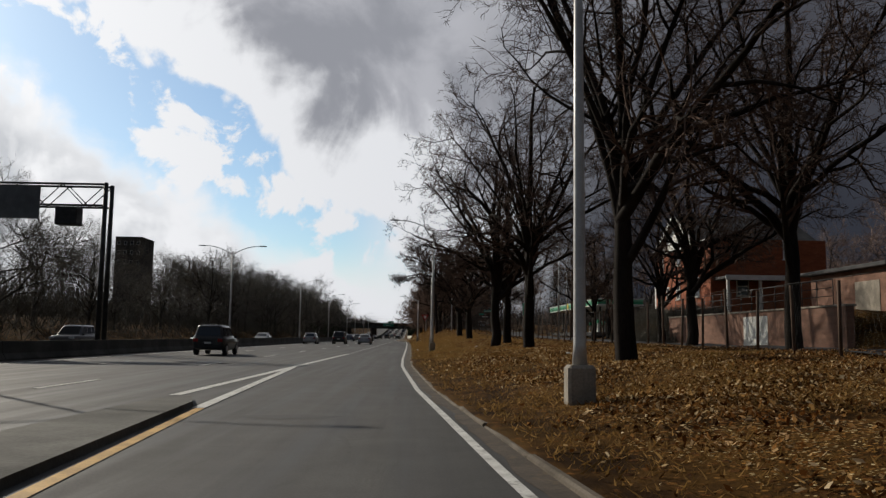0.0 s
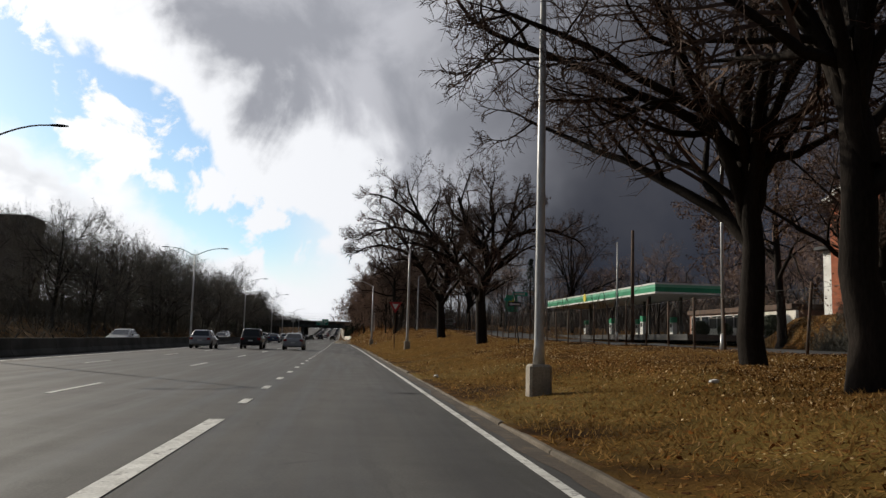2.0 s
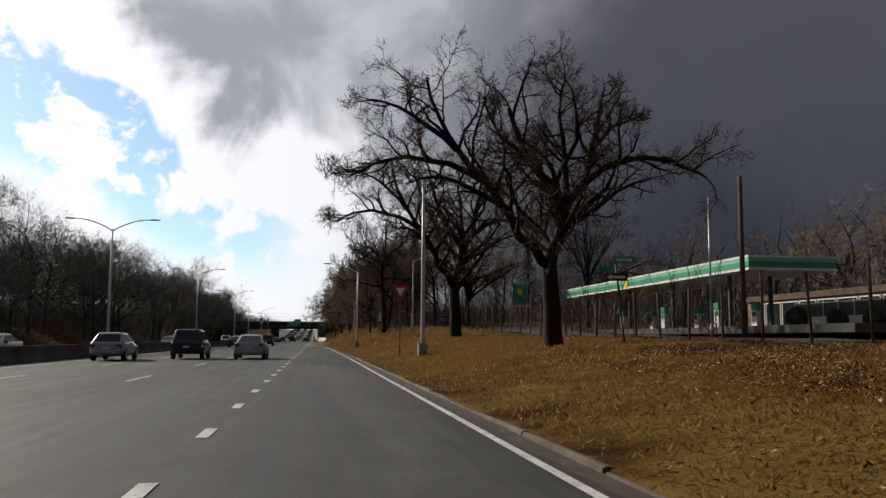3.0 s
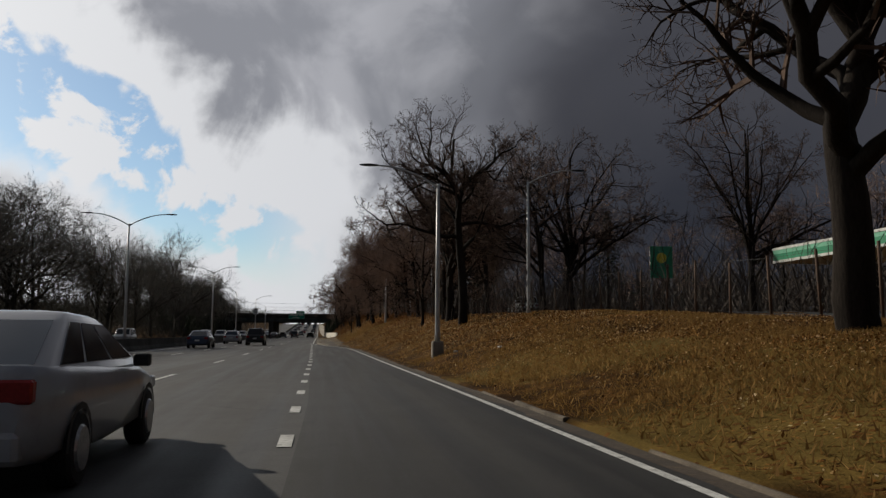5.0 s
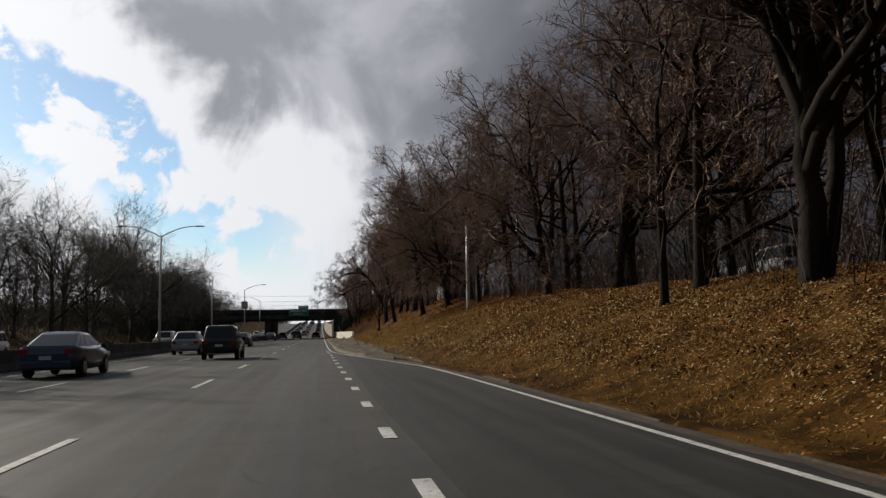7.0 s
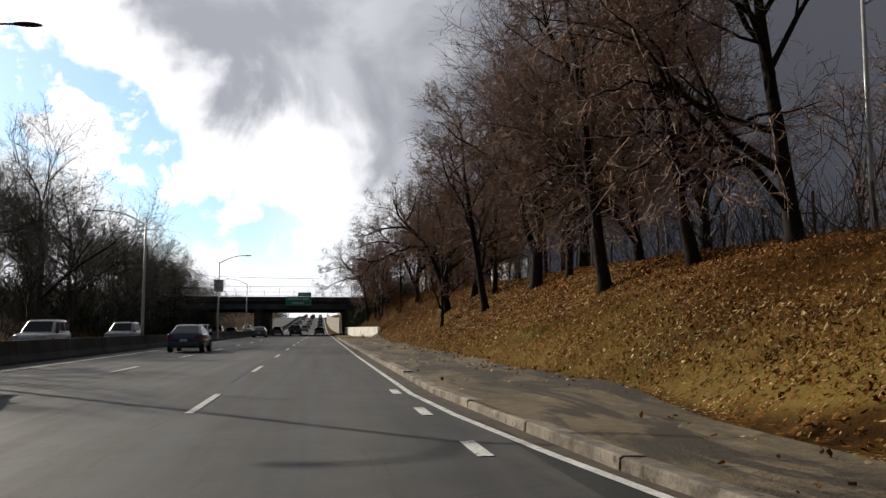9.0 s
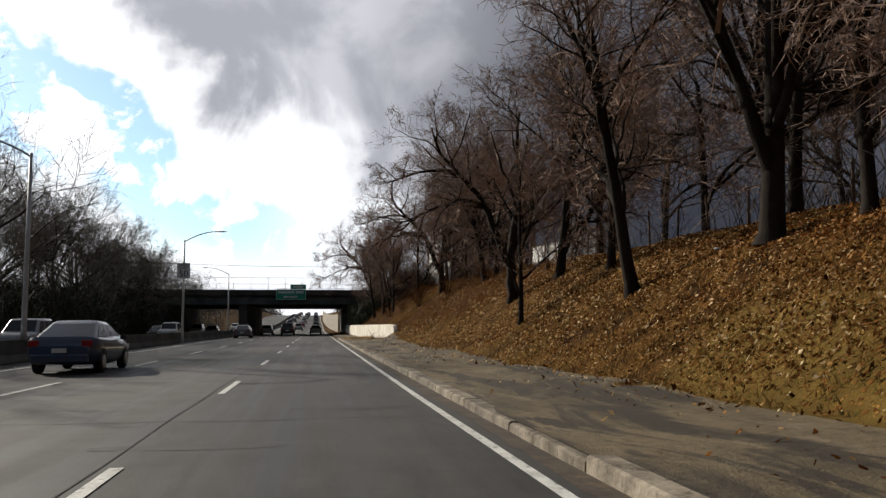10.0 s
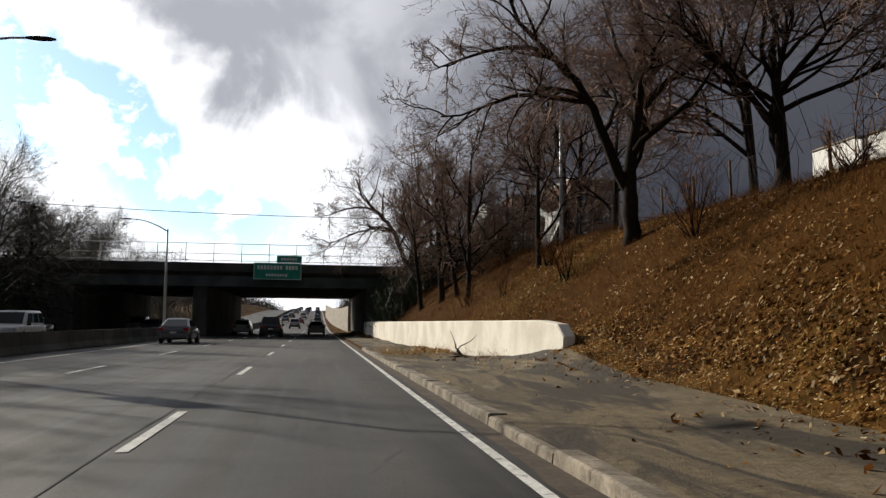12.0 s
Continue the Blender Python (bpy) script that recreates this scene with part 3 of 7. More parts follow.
# ---- kerbs and dirt shoulder ----
def build_kerb():
    k = empty("kerb")
    tagged(k, "pale worn concrete kerb, chipped, along the lane", "kerb", kind="structure")
    rng = random.Random(5)
    y = -24.0
    while y < 300:
        ln = 3.0 + rng.uniform(-0.15, 0.15)
        a, b = kerb(y + 0.03), kerb(y + ln - 0.03)
        h = (0.06 if y < 125 else 0.025 if y < 190 else 0.145) + rng.uniform(-0.025, 0.015)
        w = 0.11 if y < 195 else 0.26
        verts, faces = [], []
        for yy, xx in ((y + 0.025, a), (y + ln / 2, (a + b) / 2 + rng.uniform(-0.015, 0.015)), (y + ln - 0.025, b)):
            h2 = h + rng.uniform(-0.02, 0.01)
            for dx, dz in ((0.0, -0.1), (0.015, h2 - 0.02), (0.045, h2), (w, h2 - 0.005), (w, -0.1)):
                verts.append((xx + dx, yy, rise(yy) + dz))
        for j in (0, 1):
            for i in range(4):
                q = j * 5 + i
                faces.append((q, q + 1, q + 6, q + 5)[::-1])
        faces += [(0, 1, 2, 3, 4), (14, 13, 12, 11, 10)]
        if rng.random() > 0.05 or y > 180:
            raw("kerb_stone", verts, faces, M["worn_kerb" if y > 195 else "gutter" if y > 128 else "old_kerb"], k)
        y += ln


def build_shoulder():
    verts, faces = [], []
    ys = np.linspace(186, 334, 75)
    for y in ys:
        a = kerb(y) + 0.1
        w = lerp(y, (186, 205, 212, 285, 330, 334), (0.1, 2.2, 3.4, 3.65, 1.5, 1.3))
        for q in np.linspace(0, 1, 9):
            x = a + w * q
            verts.append((x, float(y), land(x, float(y)) + 0.02 + 0.012 * math.sin(q * 7 + y * 0.4)))
    for j in range(len(ys) - 1):
        for i in range(8):
            q = j * 9 + i
            faces.append((q, q + 1, q + 10, q + 9))
    o = raw("dirt_shoulder", verts, faces, M["dirt"], smooth=True)
    tagged(o, "bare muddy dirt shoulder beside the kerb", "shoulder", kind="structure")


build_kerb()
build_shoulder()


# ---- median barrier ----
def build_barrier():
    b = empty("median_barrier")
    tagged(b, "dark weathered concrete median barrier in long sections", "barrier", kind="structure")
    prof = ((-0.30, 0.0), (-0.30, 0.08), (-0.14, 0.32), (-0.09, 0.84), (0.09, 0.84), (0.14, 0.32), (0.30, 0.08), (0.30, 0.0))
    y = -60.0
    while y < 760:
        ln = 6.0 if y < 400 else 20.0
        verts = [(LEFT_X - 0.42 + px, yy, rise(yy) + pz) for yy in (y + 0.02, y + ln - 0.02) for px, pz in prof]
        faces = [(i, i + 1, i + 9, i + 8) for i in range(7)] + [tuple(range(7, -1, -1)), tuple(range(8, 16))]
        raw("barrier_section", verts, faces, M["barrier"], b)
        y += ln


build_barrier()


# ---- bare trees ----
def sway(rng, d, amount):
    return (d + Vector((rng.gauss(0, amount), rng.gauss(0, amount), rng.gauss(0, amount)))).normalized()


def fork_dir(rng, d, angle):
    side = d.cross(Vector((rng.gauss(0, 1), rng.gauss(0, 1), rng.gauss(0, 1)))).normalized()
    return (d * math.cos(angle) + side * math.sin(angle)).normalized()


class Wood:
    def __init__(self):
        self.v, self.f = [], []

    def ribbon(self, pts, radii):
        base = len(self.v)
        d = pts[-1] - pts[0]
        a = d.cross(Vector((math.sin(base), math.cos(base * 1.7), math.sin(base * 0.6)))).normalized()
        for q, r in zip(pts, radii):
            self.v += [tuple(q - a * r), tuple(q + a * r)]
        for i in range(len(pts) - 1):
            k = base + 2 * i
            self.f.append((k, k + 1, k + 3, k + 2))

    def tube(self, pts, radii, sides):
        if sides < 3:
            return self.ribbon(pts, radii)
        base = len(self.v)
        for i, q in enumerate(pts):
            d = pts[min(i + 1, len(pts) - 1)] - pts[max(i - 1, 0)]
            a = d.cross(Vector((0.31, 0.17, 1.0)) if abs(d.z) < 0.8 * d.length else Vector((1, 0.2, 0))).normalized()
            b = d.normalized().cross(a)
            for k in range(sides):
                w = 2 * math.pi * k / sides
                self.v.append(tuple(q + (a * math.cos(w) + b * math.sin(w)) * radii[i]))
        for i in range(len(pts) - 1):
            for k in range(sides):
                p0, p1 = base + i * sides + k, base + i * sides + (k + 1) % sides
                self.f.append((p0, p1, p1 + sides, p0 + sides))


SIDES = (10, 7, 5, 3, 2, 2, 2)
FAR_SIDES = (5, 3, 2, 2, 2, 2, 2)
SEGS = (7, 7, 6, 3, 2, 1, 1)
FAR_SEGS = (5, 5, 4, 2, 1, 1, 1)


def grow_tree(seed, height, trunk_r, clear, counts, angle=0.75, up=0.12, lean=(0, 0), droop=0.0, ratio=0.62, sides=SIDES, thick=1.0, guides=(), bends=SEGS):
    """Wood of a leafless tree: trunk and limbs, and the fine crown. clear: bare share of the trunk; counts: branches per level."""
    rng = random.Random(seed)
    limbs, twigs = Wood(), Wood()
    top = len(counts)

    def branch(p, d, ln, r, level):
        segs = bends[level]
        pts, rad = [p.copy()], [r]
        wob = (0.022, 0.16, 0.21, 0.24, 0.26, 0.3, 0.3)[level]
        for i in range(segs):
            d = sway(rng, d, wob)
            lift = up * (1.0 if level < 3 else 0.5) - droop * (1.0 if level > 2 else 0.0)
            d = (d + Vector((0, 0, lift))).normalized()
            p = p + d * (ln / segs)
            pts.append(p.copy())
            end = 0.5 if level == 0 else 0.22
            rad.append(r * (1 - (1 - end) * (i + 1) / segs))
        if level == 0:
            rad[0] *= 1.55
            pts.insert(1, pts[0].lerp(pts[1], 0.35))
            rad.insert(1, r * 1.06)
        (limbs if level < 3 else twigs).tube(pts, rad, sides[level])
        if level < top:
            sprout(pts, rad, d, ln, level)

    def sprout(pts, rad, d, ln, level):
        n = counts[level]
        n = max(1, int(round(n * rng.uniform(0.8, 1.2))))
        for j in range(n):
            lo = clear if level == 0 else 0.22
            q = lo + (1 - lo) * ((j + rng.random()) / n) ** 0.85
            q = min(q, 0.999)
            if level == 0 and j == n - 1:
                q = 0.999
            i = q * (len(pts) - 1)
            k = int(i)
            at = pts[k].lerp(pts[min(k + 1, len(pts) - 1)], i - k)
            dd = (pts[min(k + 1, len(pts) - 1)] - pts[max(k, 0)]).normalized() if k + 1 < len(pts) else d
            a = angle * rng.uniform(0.6, 1.25) * (0.55 if q > 0.97 else 1.0)
            rr = rad[min(k, len(rad) - 1)]
            ll = ln * (ratio, ratio * 0.9, ratio * 0.88, 0.62, 0.62, 0.6)[level] * rng.uniform(0.75, 1.15) * (1.05 - 0.45 * q if level else 1.25 - 0.5 * (q - lo) / (1 - lo + 1e-6))
            branch(at, fork_dir(rng, dd, a), ll, max(rr * rng.uniform(0.5, 0.72), (0.06, 0.034, 0.018 * thick, 0.013 * thick, 0.010 * thick, 0.009)[level]), level + 1)

    # limbs whose sweep is given: radius, then points (x, y, z)
    for r, way in guides:
        way = [Vector(q) for q in way]
        pts = []
        for i in range(len(way) - 1):
            p0, p1, p2, p3 = way[max(i - 1, 0)], way[i], way[i + 1], way[min(i + 2, len(way) - 1)]
            for q in (0.0, 0.5):
                pts.append(0.5 * (2 * p1 + (p2 - p0) * q + (2 * p0 - 5 * p1 + 4 * p2 - p3) * q * q + (3 * p1 - p0 - 3 * p2 + p3) * q ** 3) + Vector((rng.gauss(0, 0.04), rng.gauss(0, 0.06), rng.gauss(0, 0.04))))
        pts.append(way[-1])
        ln = sum((q1 - q0).length for q0, q1 in zip(pts, pts[1:]))
        rad = [r * (1 - 0.78 * i / (len(pts) - 1)) for i in range(len(pts))]
        limbs.tube(pts, rad, sides[1])
        sprout(pts, rad, (pts[-1] - pts[-2]).normalized(), ln * 0.72, 1)
    if guides and not counts[0]:
        return limbs, twigs
    start = Vector((lean[0], lean[1], 1)).normalized()
    branch(Vector((0, 0, -0.15)), start, height * 0.55, trunk_r, 0)
    return limbs, twigs


TREES = {}


def make_tree(kind, m, seed, label, bark="bark", twig="twig", name="tree", **kw):
    limbs, twigs = grow_tree(seed, **kw)
    e = empty(name, m)
    raw("trunk", limbs.v, limbs.f, M[bark], e, smooth=True)
    raw("crown", twigs.v, twigs.f, M[twig], e)
    if kind == "leafy":
        rng = random.Random(seed)
        v, f = [], []
        for _ in range(4200):
            c = Vector(twigs.v[rng.randrange(len(twigs.v))])
            if noise.noise(c * 0.35) < -0.12:
                continue
            for _ in range(2):
                q = c + Vector((rng.gauss(0, 0.12), rng.gauss(0, 0.12), rng.gauss(-0.05, 0.1)))
                u = Vector((rng.gauss(0, 1), rng.gauss(0, 1), rng.gauss(0, 1))).normalized() * 0.075
                w = u.cross(Vector((rng.gauss(0, 1), rng.gauss(0, 1), rng.gauss(0, 1)))).normalized() * 0.04
                k = len(v)
                v += [tuple(q - u), tuple(q - w), tuple(q + u), tuple(q + w)]
                f.append((k, k + 1, k + 2, k + 3))
        raw("clinging_leaves", v, f, M["dead_leaf"], e)["kind"] = "stuff"
    tagged(e, label, "tree", group="bare roadside trees")
    TREES[kind] = e
    return e


BIG = dict(height=17, trunk_r=0.31, clear=0.42, counts=(9, 8, 7, 6, 5), angle=0.84, up=0.06, ratio=0.74, thick=1.1)
FARKW = dict(sides=FAR_SIDES, thick=1.35, bends=FAR_SEGS)
# a wide oak with low forks: trunk, then limbs to both sides, forward and back
SPREAD = (
    (0.42, ((0, 0, -0.15), (-0.1, 0, 1.6), (-0.2, 0, 3.4), (0.2, 0.05, 4.5), (0.45, 0, 5.8), (-0.3, 0.2, 7.0), (-1.2, 0.3, 8.4), (-1.9, 0.2, 10.2))),
    (0.25, ((-0.2, 0, 3.3), (-1.0, -0.2, 4.0), (-2.0, -0.4, 5.3), (-3.0, -0.5, 6.8), (-4.2, -0.6, 8.0), (-5.0, -0.6, 9.4), (-5.6, -0.9, 11.0))),
    (0.16, ((-3.2, -0.5, 6.9), (-4.6, -0.2, 7.5), (-6.2, 0.2, 7.9), (-7.6, 0.4, 7.6), (-8.6, 0.3, 7.0))),
    (0.14, ((-4.3, -0.6, 8.1), (-5.6, -0.9, 9.0), (-6.8, -1.0, 9.7), (-7.9, -0.8, 10.0))),
    (0.14, ((-2.2, -0.4, 5.6), (-3.6, -1.4, 6.2), (-5.2, -2.2, 6.6), (-6.6, -2.6, 6.2))),
    (0.14, ((-0.9, 0.2, 7.8), (-2.2, 0.6, 9.0), (-2.9, 0.8, 10.8))),
    (0.15, ((1.8, 0.4, 8.4), (2.9, 0.6, 9.6), (4.2, 0.5, 10.2))),
    (0.22, ((0.45, 0, 5.7), (0.9, -0.1, 6.5), (2.1, -0.4, 7.6), (3.8, -0.6, 8.0), (5.6, -0.8, 7.7), (6.6, -0.8, 7.2))),
    (0.19, ((0.9, 0, 6.4), (1.7, 0.3, 7.8), (2.1, 0.5, 9.6), (2.5, 0.4, 11.4))),
    (0.16, ((0.5, 0, 6.0), (0.6, 0.4, 8.0), (0.4, 0.5, 10.0), (0.7, 0.3, 11.8))),
    (0.18, ((0.2, 0, 4.7), (0.5, 1.2, 5.8), (0.2, 2.6, 7.2), (0.6, 4.2, 8.8), (0.4, 5.4, 9.8))),
    (0.18, ((0.3, 0, 5.2), (-0.3, -1.2, 6.6), (0.2, -2.7, 8.2), (-0.4, -4.0, 9.8))),
)
# a forked tree on the bank whose limbs arch out over the road
ARCH = (
    (0.33, ((0, 0, -0.2), (-0.05, 0, 0.9), (-0.1, 0, 1.9), (0.0, 0, 3.3), (0.36, 0.1, 4.9), (0.5, 0.2, 6.6), (0.4, 0.2, 8.6), (0.6, 0.1, 10.4))),
    (0.23, ((-0.1, 0, 1.8), (-0.5, 0, 2.4), (-1.27, -0.1, 4.1), (-1.8, -0.2, 5.1), (-2.5, -0.3, 6.0), (-3.5, -0.4, 6.8), (-4.2, -0.3, 7.6), (-4.7, -0.2, 9.0))),
    (0.12, ((-1.8, -0.2, 5.0), (-2.3, -0.3, 5.2), (-3.4, -0.7, 5.1), (-4.6, -1.1, 4.7), (-5.7, -1.4, 4.2), (-7.2, -1.8, 3.7))),
    (0.10, ((-3.2, -0.3, 6.6), (-4.6, -0.1, 6.8), (-6.0, 0.2, 6.4), (-7.0, 0.3, 6.0))),
    (0.16, ((0.35, 0, 4.7), (1.35, -0.2, 5.8), (2.2, -0.4, 6.3), (3.4, -0.5, 7.0))),
    (0.14, ((0.1, 0, 3.6), (0.3, 1.2, 5.0), (-0.2, 2.6, 6.4), (0.2, 3.8, 7.6))),
    (0.13, ((0.2, 0, 4.2), (-0.2, -1.3, 5.6), (0.3, -2.6, 7.0))),
)
# a straight trunk with level, twisting limbs
LIMBED = (
    (0.30, ((0, 0, -0.2), (-0.05, 0, 2.0), (-0.15, 0, 4.2), (-0.28, 0, 6.2), (-0.35, 0.05, 8.0), (-1.1, 0.1, 9.2), (-2.0, 0.0, 9.7), (-2.4, 0.2, 10.4))),
    (0.16, ((-0.33, 0, 7.8), (0.5, 0.1, 8.9), (1.4, -0.2, 9.5), (2.3, -0.3, 10.4), (3.3, -0.2, 11.0))),
    (0.14, ((-0.2, 0, 5.4), (-1.2, -0.2, 5.3), (-2.6, -0.4, 5.6), (-3.6, -0.3, 6.0), (-4.7, -0.5, 5.9), (-5.7, -0.4, 6.6))),
    (0.13, ((-0.25, 0, 6.0), (1.0, 0.3, 6.3), (2.4, 0.2, 6.0), (3.8, 0.5, 6.6))),
    (0.11, ((-0.3, 0, 6.6), (-0.9, 1.4, 7.3), (-1.4, 3.0, 7.6), (-1.2, 4.4, 8.4))),
    (0.11, ((-0.3, 0, 7.2), (0.3, -1.5, 7.8), (-0.2, -3.0, 8.4))),
    (0.10, ((-1.2, 0.1, 9.3), (-2.4, 0.6, 9.2), (-3.6, 0.8, 9.8))),
)


def vase(seed, fork, height, reach, count, r):
    """Guides of a tree whose short trunk forks into steep limbs that spread at the top, with a few level ones below."""
    rng = random.Random(seed)
    out = [(r, ((0, 0, -0.15), (0.03, 0.02, fork * 0.5), (0.0, 0.0, fork), (0.15, -0.1, fork + 1.6), (0.0, 0.2, fork + (height - fork) * 0.6), (0.3, 0.1, height)))]
    for i in range(count):
        a = i * 2.4 + rng.uniform(-0.35, 0.35)
        wide = i % 3 == 2
        R = reach * (rng.uniform(0.85, 1.05) if wide else rng.uniform(0.45, 0.75))
        top = fork + (height - fork) * (rng.uniform(0.35, 0.55) if wide else rng.uniform(0.75, 0.98))
        z0 = fork * rng.uniform(0.8, 1.0) + (0.0 if i < 4 else rng.uniform(0.5, 2.2))
        way = []
        for q in (0.0, 0.14, 0.36, 0.62, 0.85, 1.0):
            h = q ** (0.75 if wide else 0.9)
            b = a + rng.uniform(-0.10, 0.10)
            d = R * (q ** (0.95 if wide else 1.25))
            way.append((math.cos(b) * d, math.sin(b) * d, z0 + (top - z0) * h))
        out.append((r * rng.uniform(0.42, 0.6) * (0.8 if i > 3 else 1.0), way))
    return tuple(out)


KINDS = {
    "oak": (11, dict(BIG, counts=(0, 8, 7, 6, 4), angle=0.85, up=0.03, ratio=0.66, twig="twig_dark", guides=vase(3, 3.9, 13.0, 7.6, 10, 0.37))),
    "oak_tall": (23, dict(BIG, counts=(0, 8, 7, 6, 4), angle=0.85, up=0.03, ratio=0.64, twig="twig_dark", guides=vase(8, 4.6, 15.5, 7.4, 11, 0.35))),
    "spread": (37, dict(BIG, counts=(0, 10, 8, 7, 4), angle=0.95, up=0.05, ratio=0.66, thick=0.85, twig="twig_dark", guides=SPREAD)),
    "arch": (131, dict(BIG, counts=(0, 10, 8, 7, 4), angle=0.9, up=0.04, ratio=0.78, thick=0.85, guides=ARCH)),
    "leafy": (29, dict(BIG, height=14, trunk_r=0.28, clear=0.45, counts=(8, 7, 6, 5, 2), up=0.04, angle=0.95)),
    "limbed": (47, dict(BIG, counts=(0, 9, 7, 6, 4), angle=0.9, up=0.05, ratio=0.62, twig="twig_dark", guides=LIMBED)),
    "twin": (53, dict(BIG, counts=(0, 8, 7, 6, 4), angle=0.85, up=0.03, ratio=0.66, twig="twig_dark", guides=vase(14, 3.4, 13.5, 7.4, 9, 0.34) + ((0.24, ((0.3, 0.2, -0.15), (0.9, 0.3, 2.6), (1.2, 0.4, 5.4), (1.3, 0.2, 8.4), (2.0, 0.4, 11.2))),))),
    "bank": (41, dict(height=14, trunk_r=0.21, clear=0.25, counts=(9, 8, 7, 6, 4), thick=1.0, angle=0.92, up=0.04, ratio=0.76, lean=(-0.2, -0.02))),
    "bank_b": (59, dict(height=13, trunk_r=0.22, clear=0.22, counts=(9, 8, 7, 6, 4), thick=1.0, angle=0.9, up=0.045, ratio=0.74, lean=(-0.1, 0.03))),
    "fan": (163, dict(height=11, trunk_r=0.30, clear=0.34, counts=(9, 8, 7, 6, 5), thick=0.95, angle=0.76, up=0.06, ratio=0.98, lean=(-0.03, 0))),
    "slim": (67, dict(height=12, trunk_r=0.15, clear=0.3, counts=(9, 7, 6, 6), angle=0.75, up=0.09, ratio=0.58, sides=(7, 5, 4, 3, 2, 2), thick=1.2)),
    "wood_a": (71, dict(FARKW, height=16, trunk_r=0.26, clear=0.34, counts=(9, 8, 7, 6), angle=0.88, up=0.035, ratio=0.80)),
    "wood_b": (83, dict(FARKW, height=18, trunk_r=0.28, clear=0.36, counts=(9, 8, 7, 6), angle=0.80, up=0.05, ratio=0.76)),
    # left wood, in the copies of bark and twig paled for glare
    "grove_a": (171, dict(sides=FAR_SIDES, bends=FAR_SEGS, height=16, trunk_r=0.26, clear=0.34, thick=0.9, counts=(9, 8, 8, 8), angle=0.88, up=0.035, ratio=0.80, bark="bark_grey_veil", twig="twig_grey_veil")),
    "grove_b": (183, dict(sides=FAR_SIDES, bends=FAR_SEGS, height=18, trunk_r=0.28, clear=0.40, thick=0.9, counts=(9, 8, 8, 8), angle=0.78, up=0.05, ratio=0.78, bark="bark_grey_veil", twig="twig_grey_veil")),
    "grove_c": (197, dict(sides=FAR_SIDES, bends=FAR_SEGS, height=14, trunk_r=0.22, clear=0.28, thick=0.9, counts=(9, 8, 8, 8), angle=0.95, up=0.03, ratio=0.80, bark="bark_grey_veil", twig="twig_grey_veil")),
    "wood_c": (97, dict(FARKW, height=14, trunk_r=0.22, clear=0.28, counts=(9, 8, 7, 6), angle=0.95, up=0.03, ratio=0.80)),
}


def plant(kind, x, y, turn=0.0, size=1.0, label="", lift=0.0):
    m = pose(x, y, land(x, y) + lift, 0, 0, turn) @ Matrix.Diagonal((size, size, size, 1))
    if kind not in TREES:
        seed, kw = KINDS[kind]
        t = make_tree(kind, pose(0, 0, 0), seed, label or "leafless tree with dark bark on leafy ground", **kw)
        t.matrix_world = m
        t.scale = (size,) * 3
    else:
        src = TREES[kind]
        keep = tuple(src.scale)
        src.scale = (1, 1, 1)
        t = copy_thing(src, m)
        src.scale = keep
    if label:
        t["label"] = label
    return t


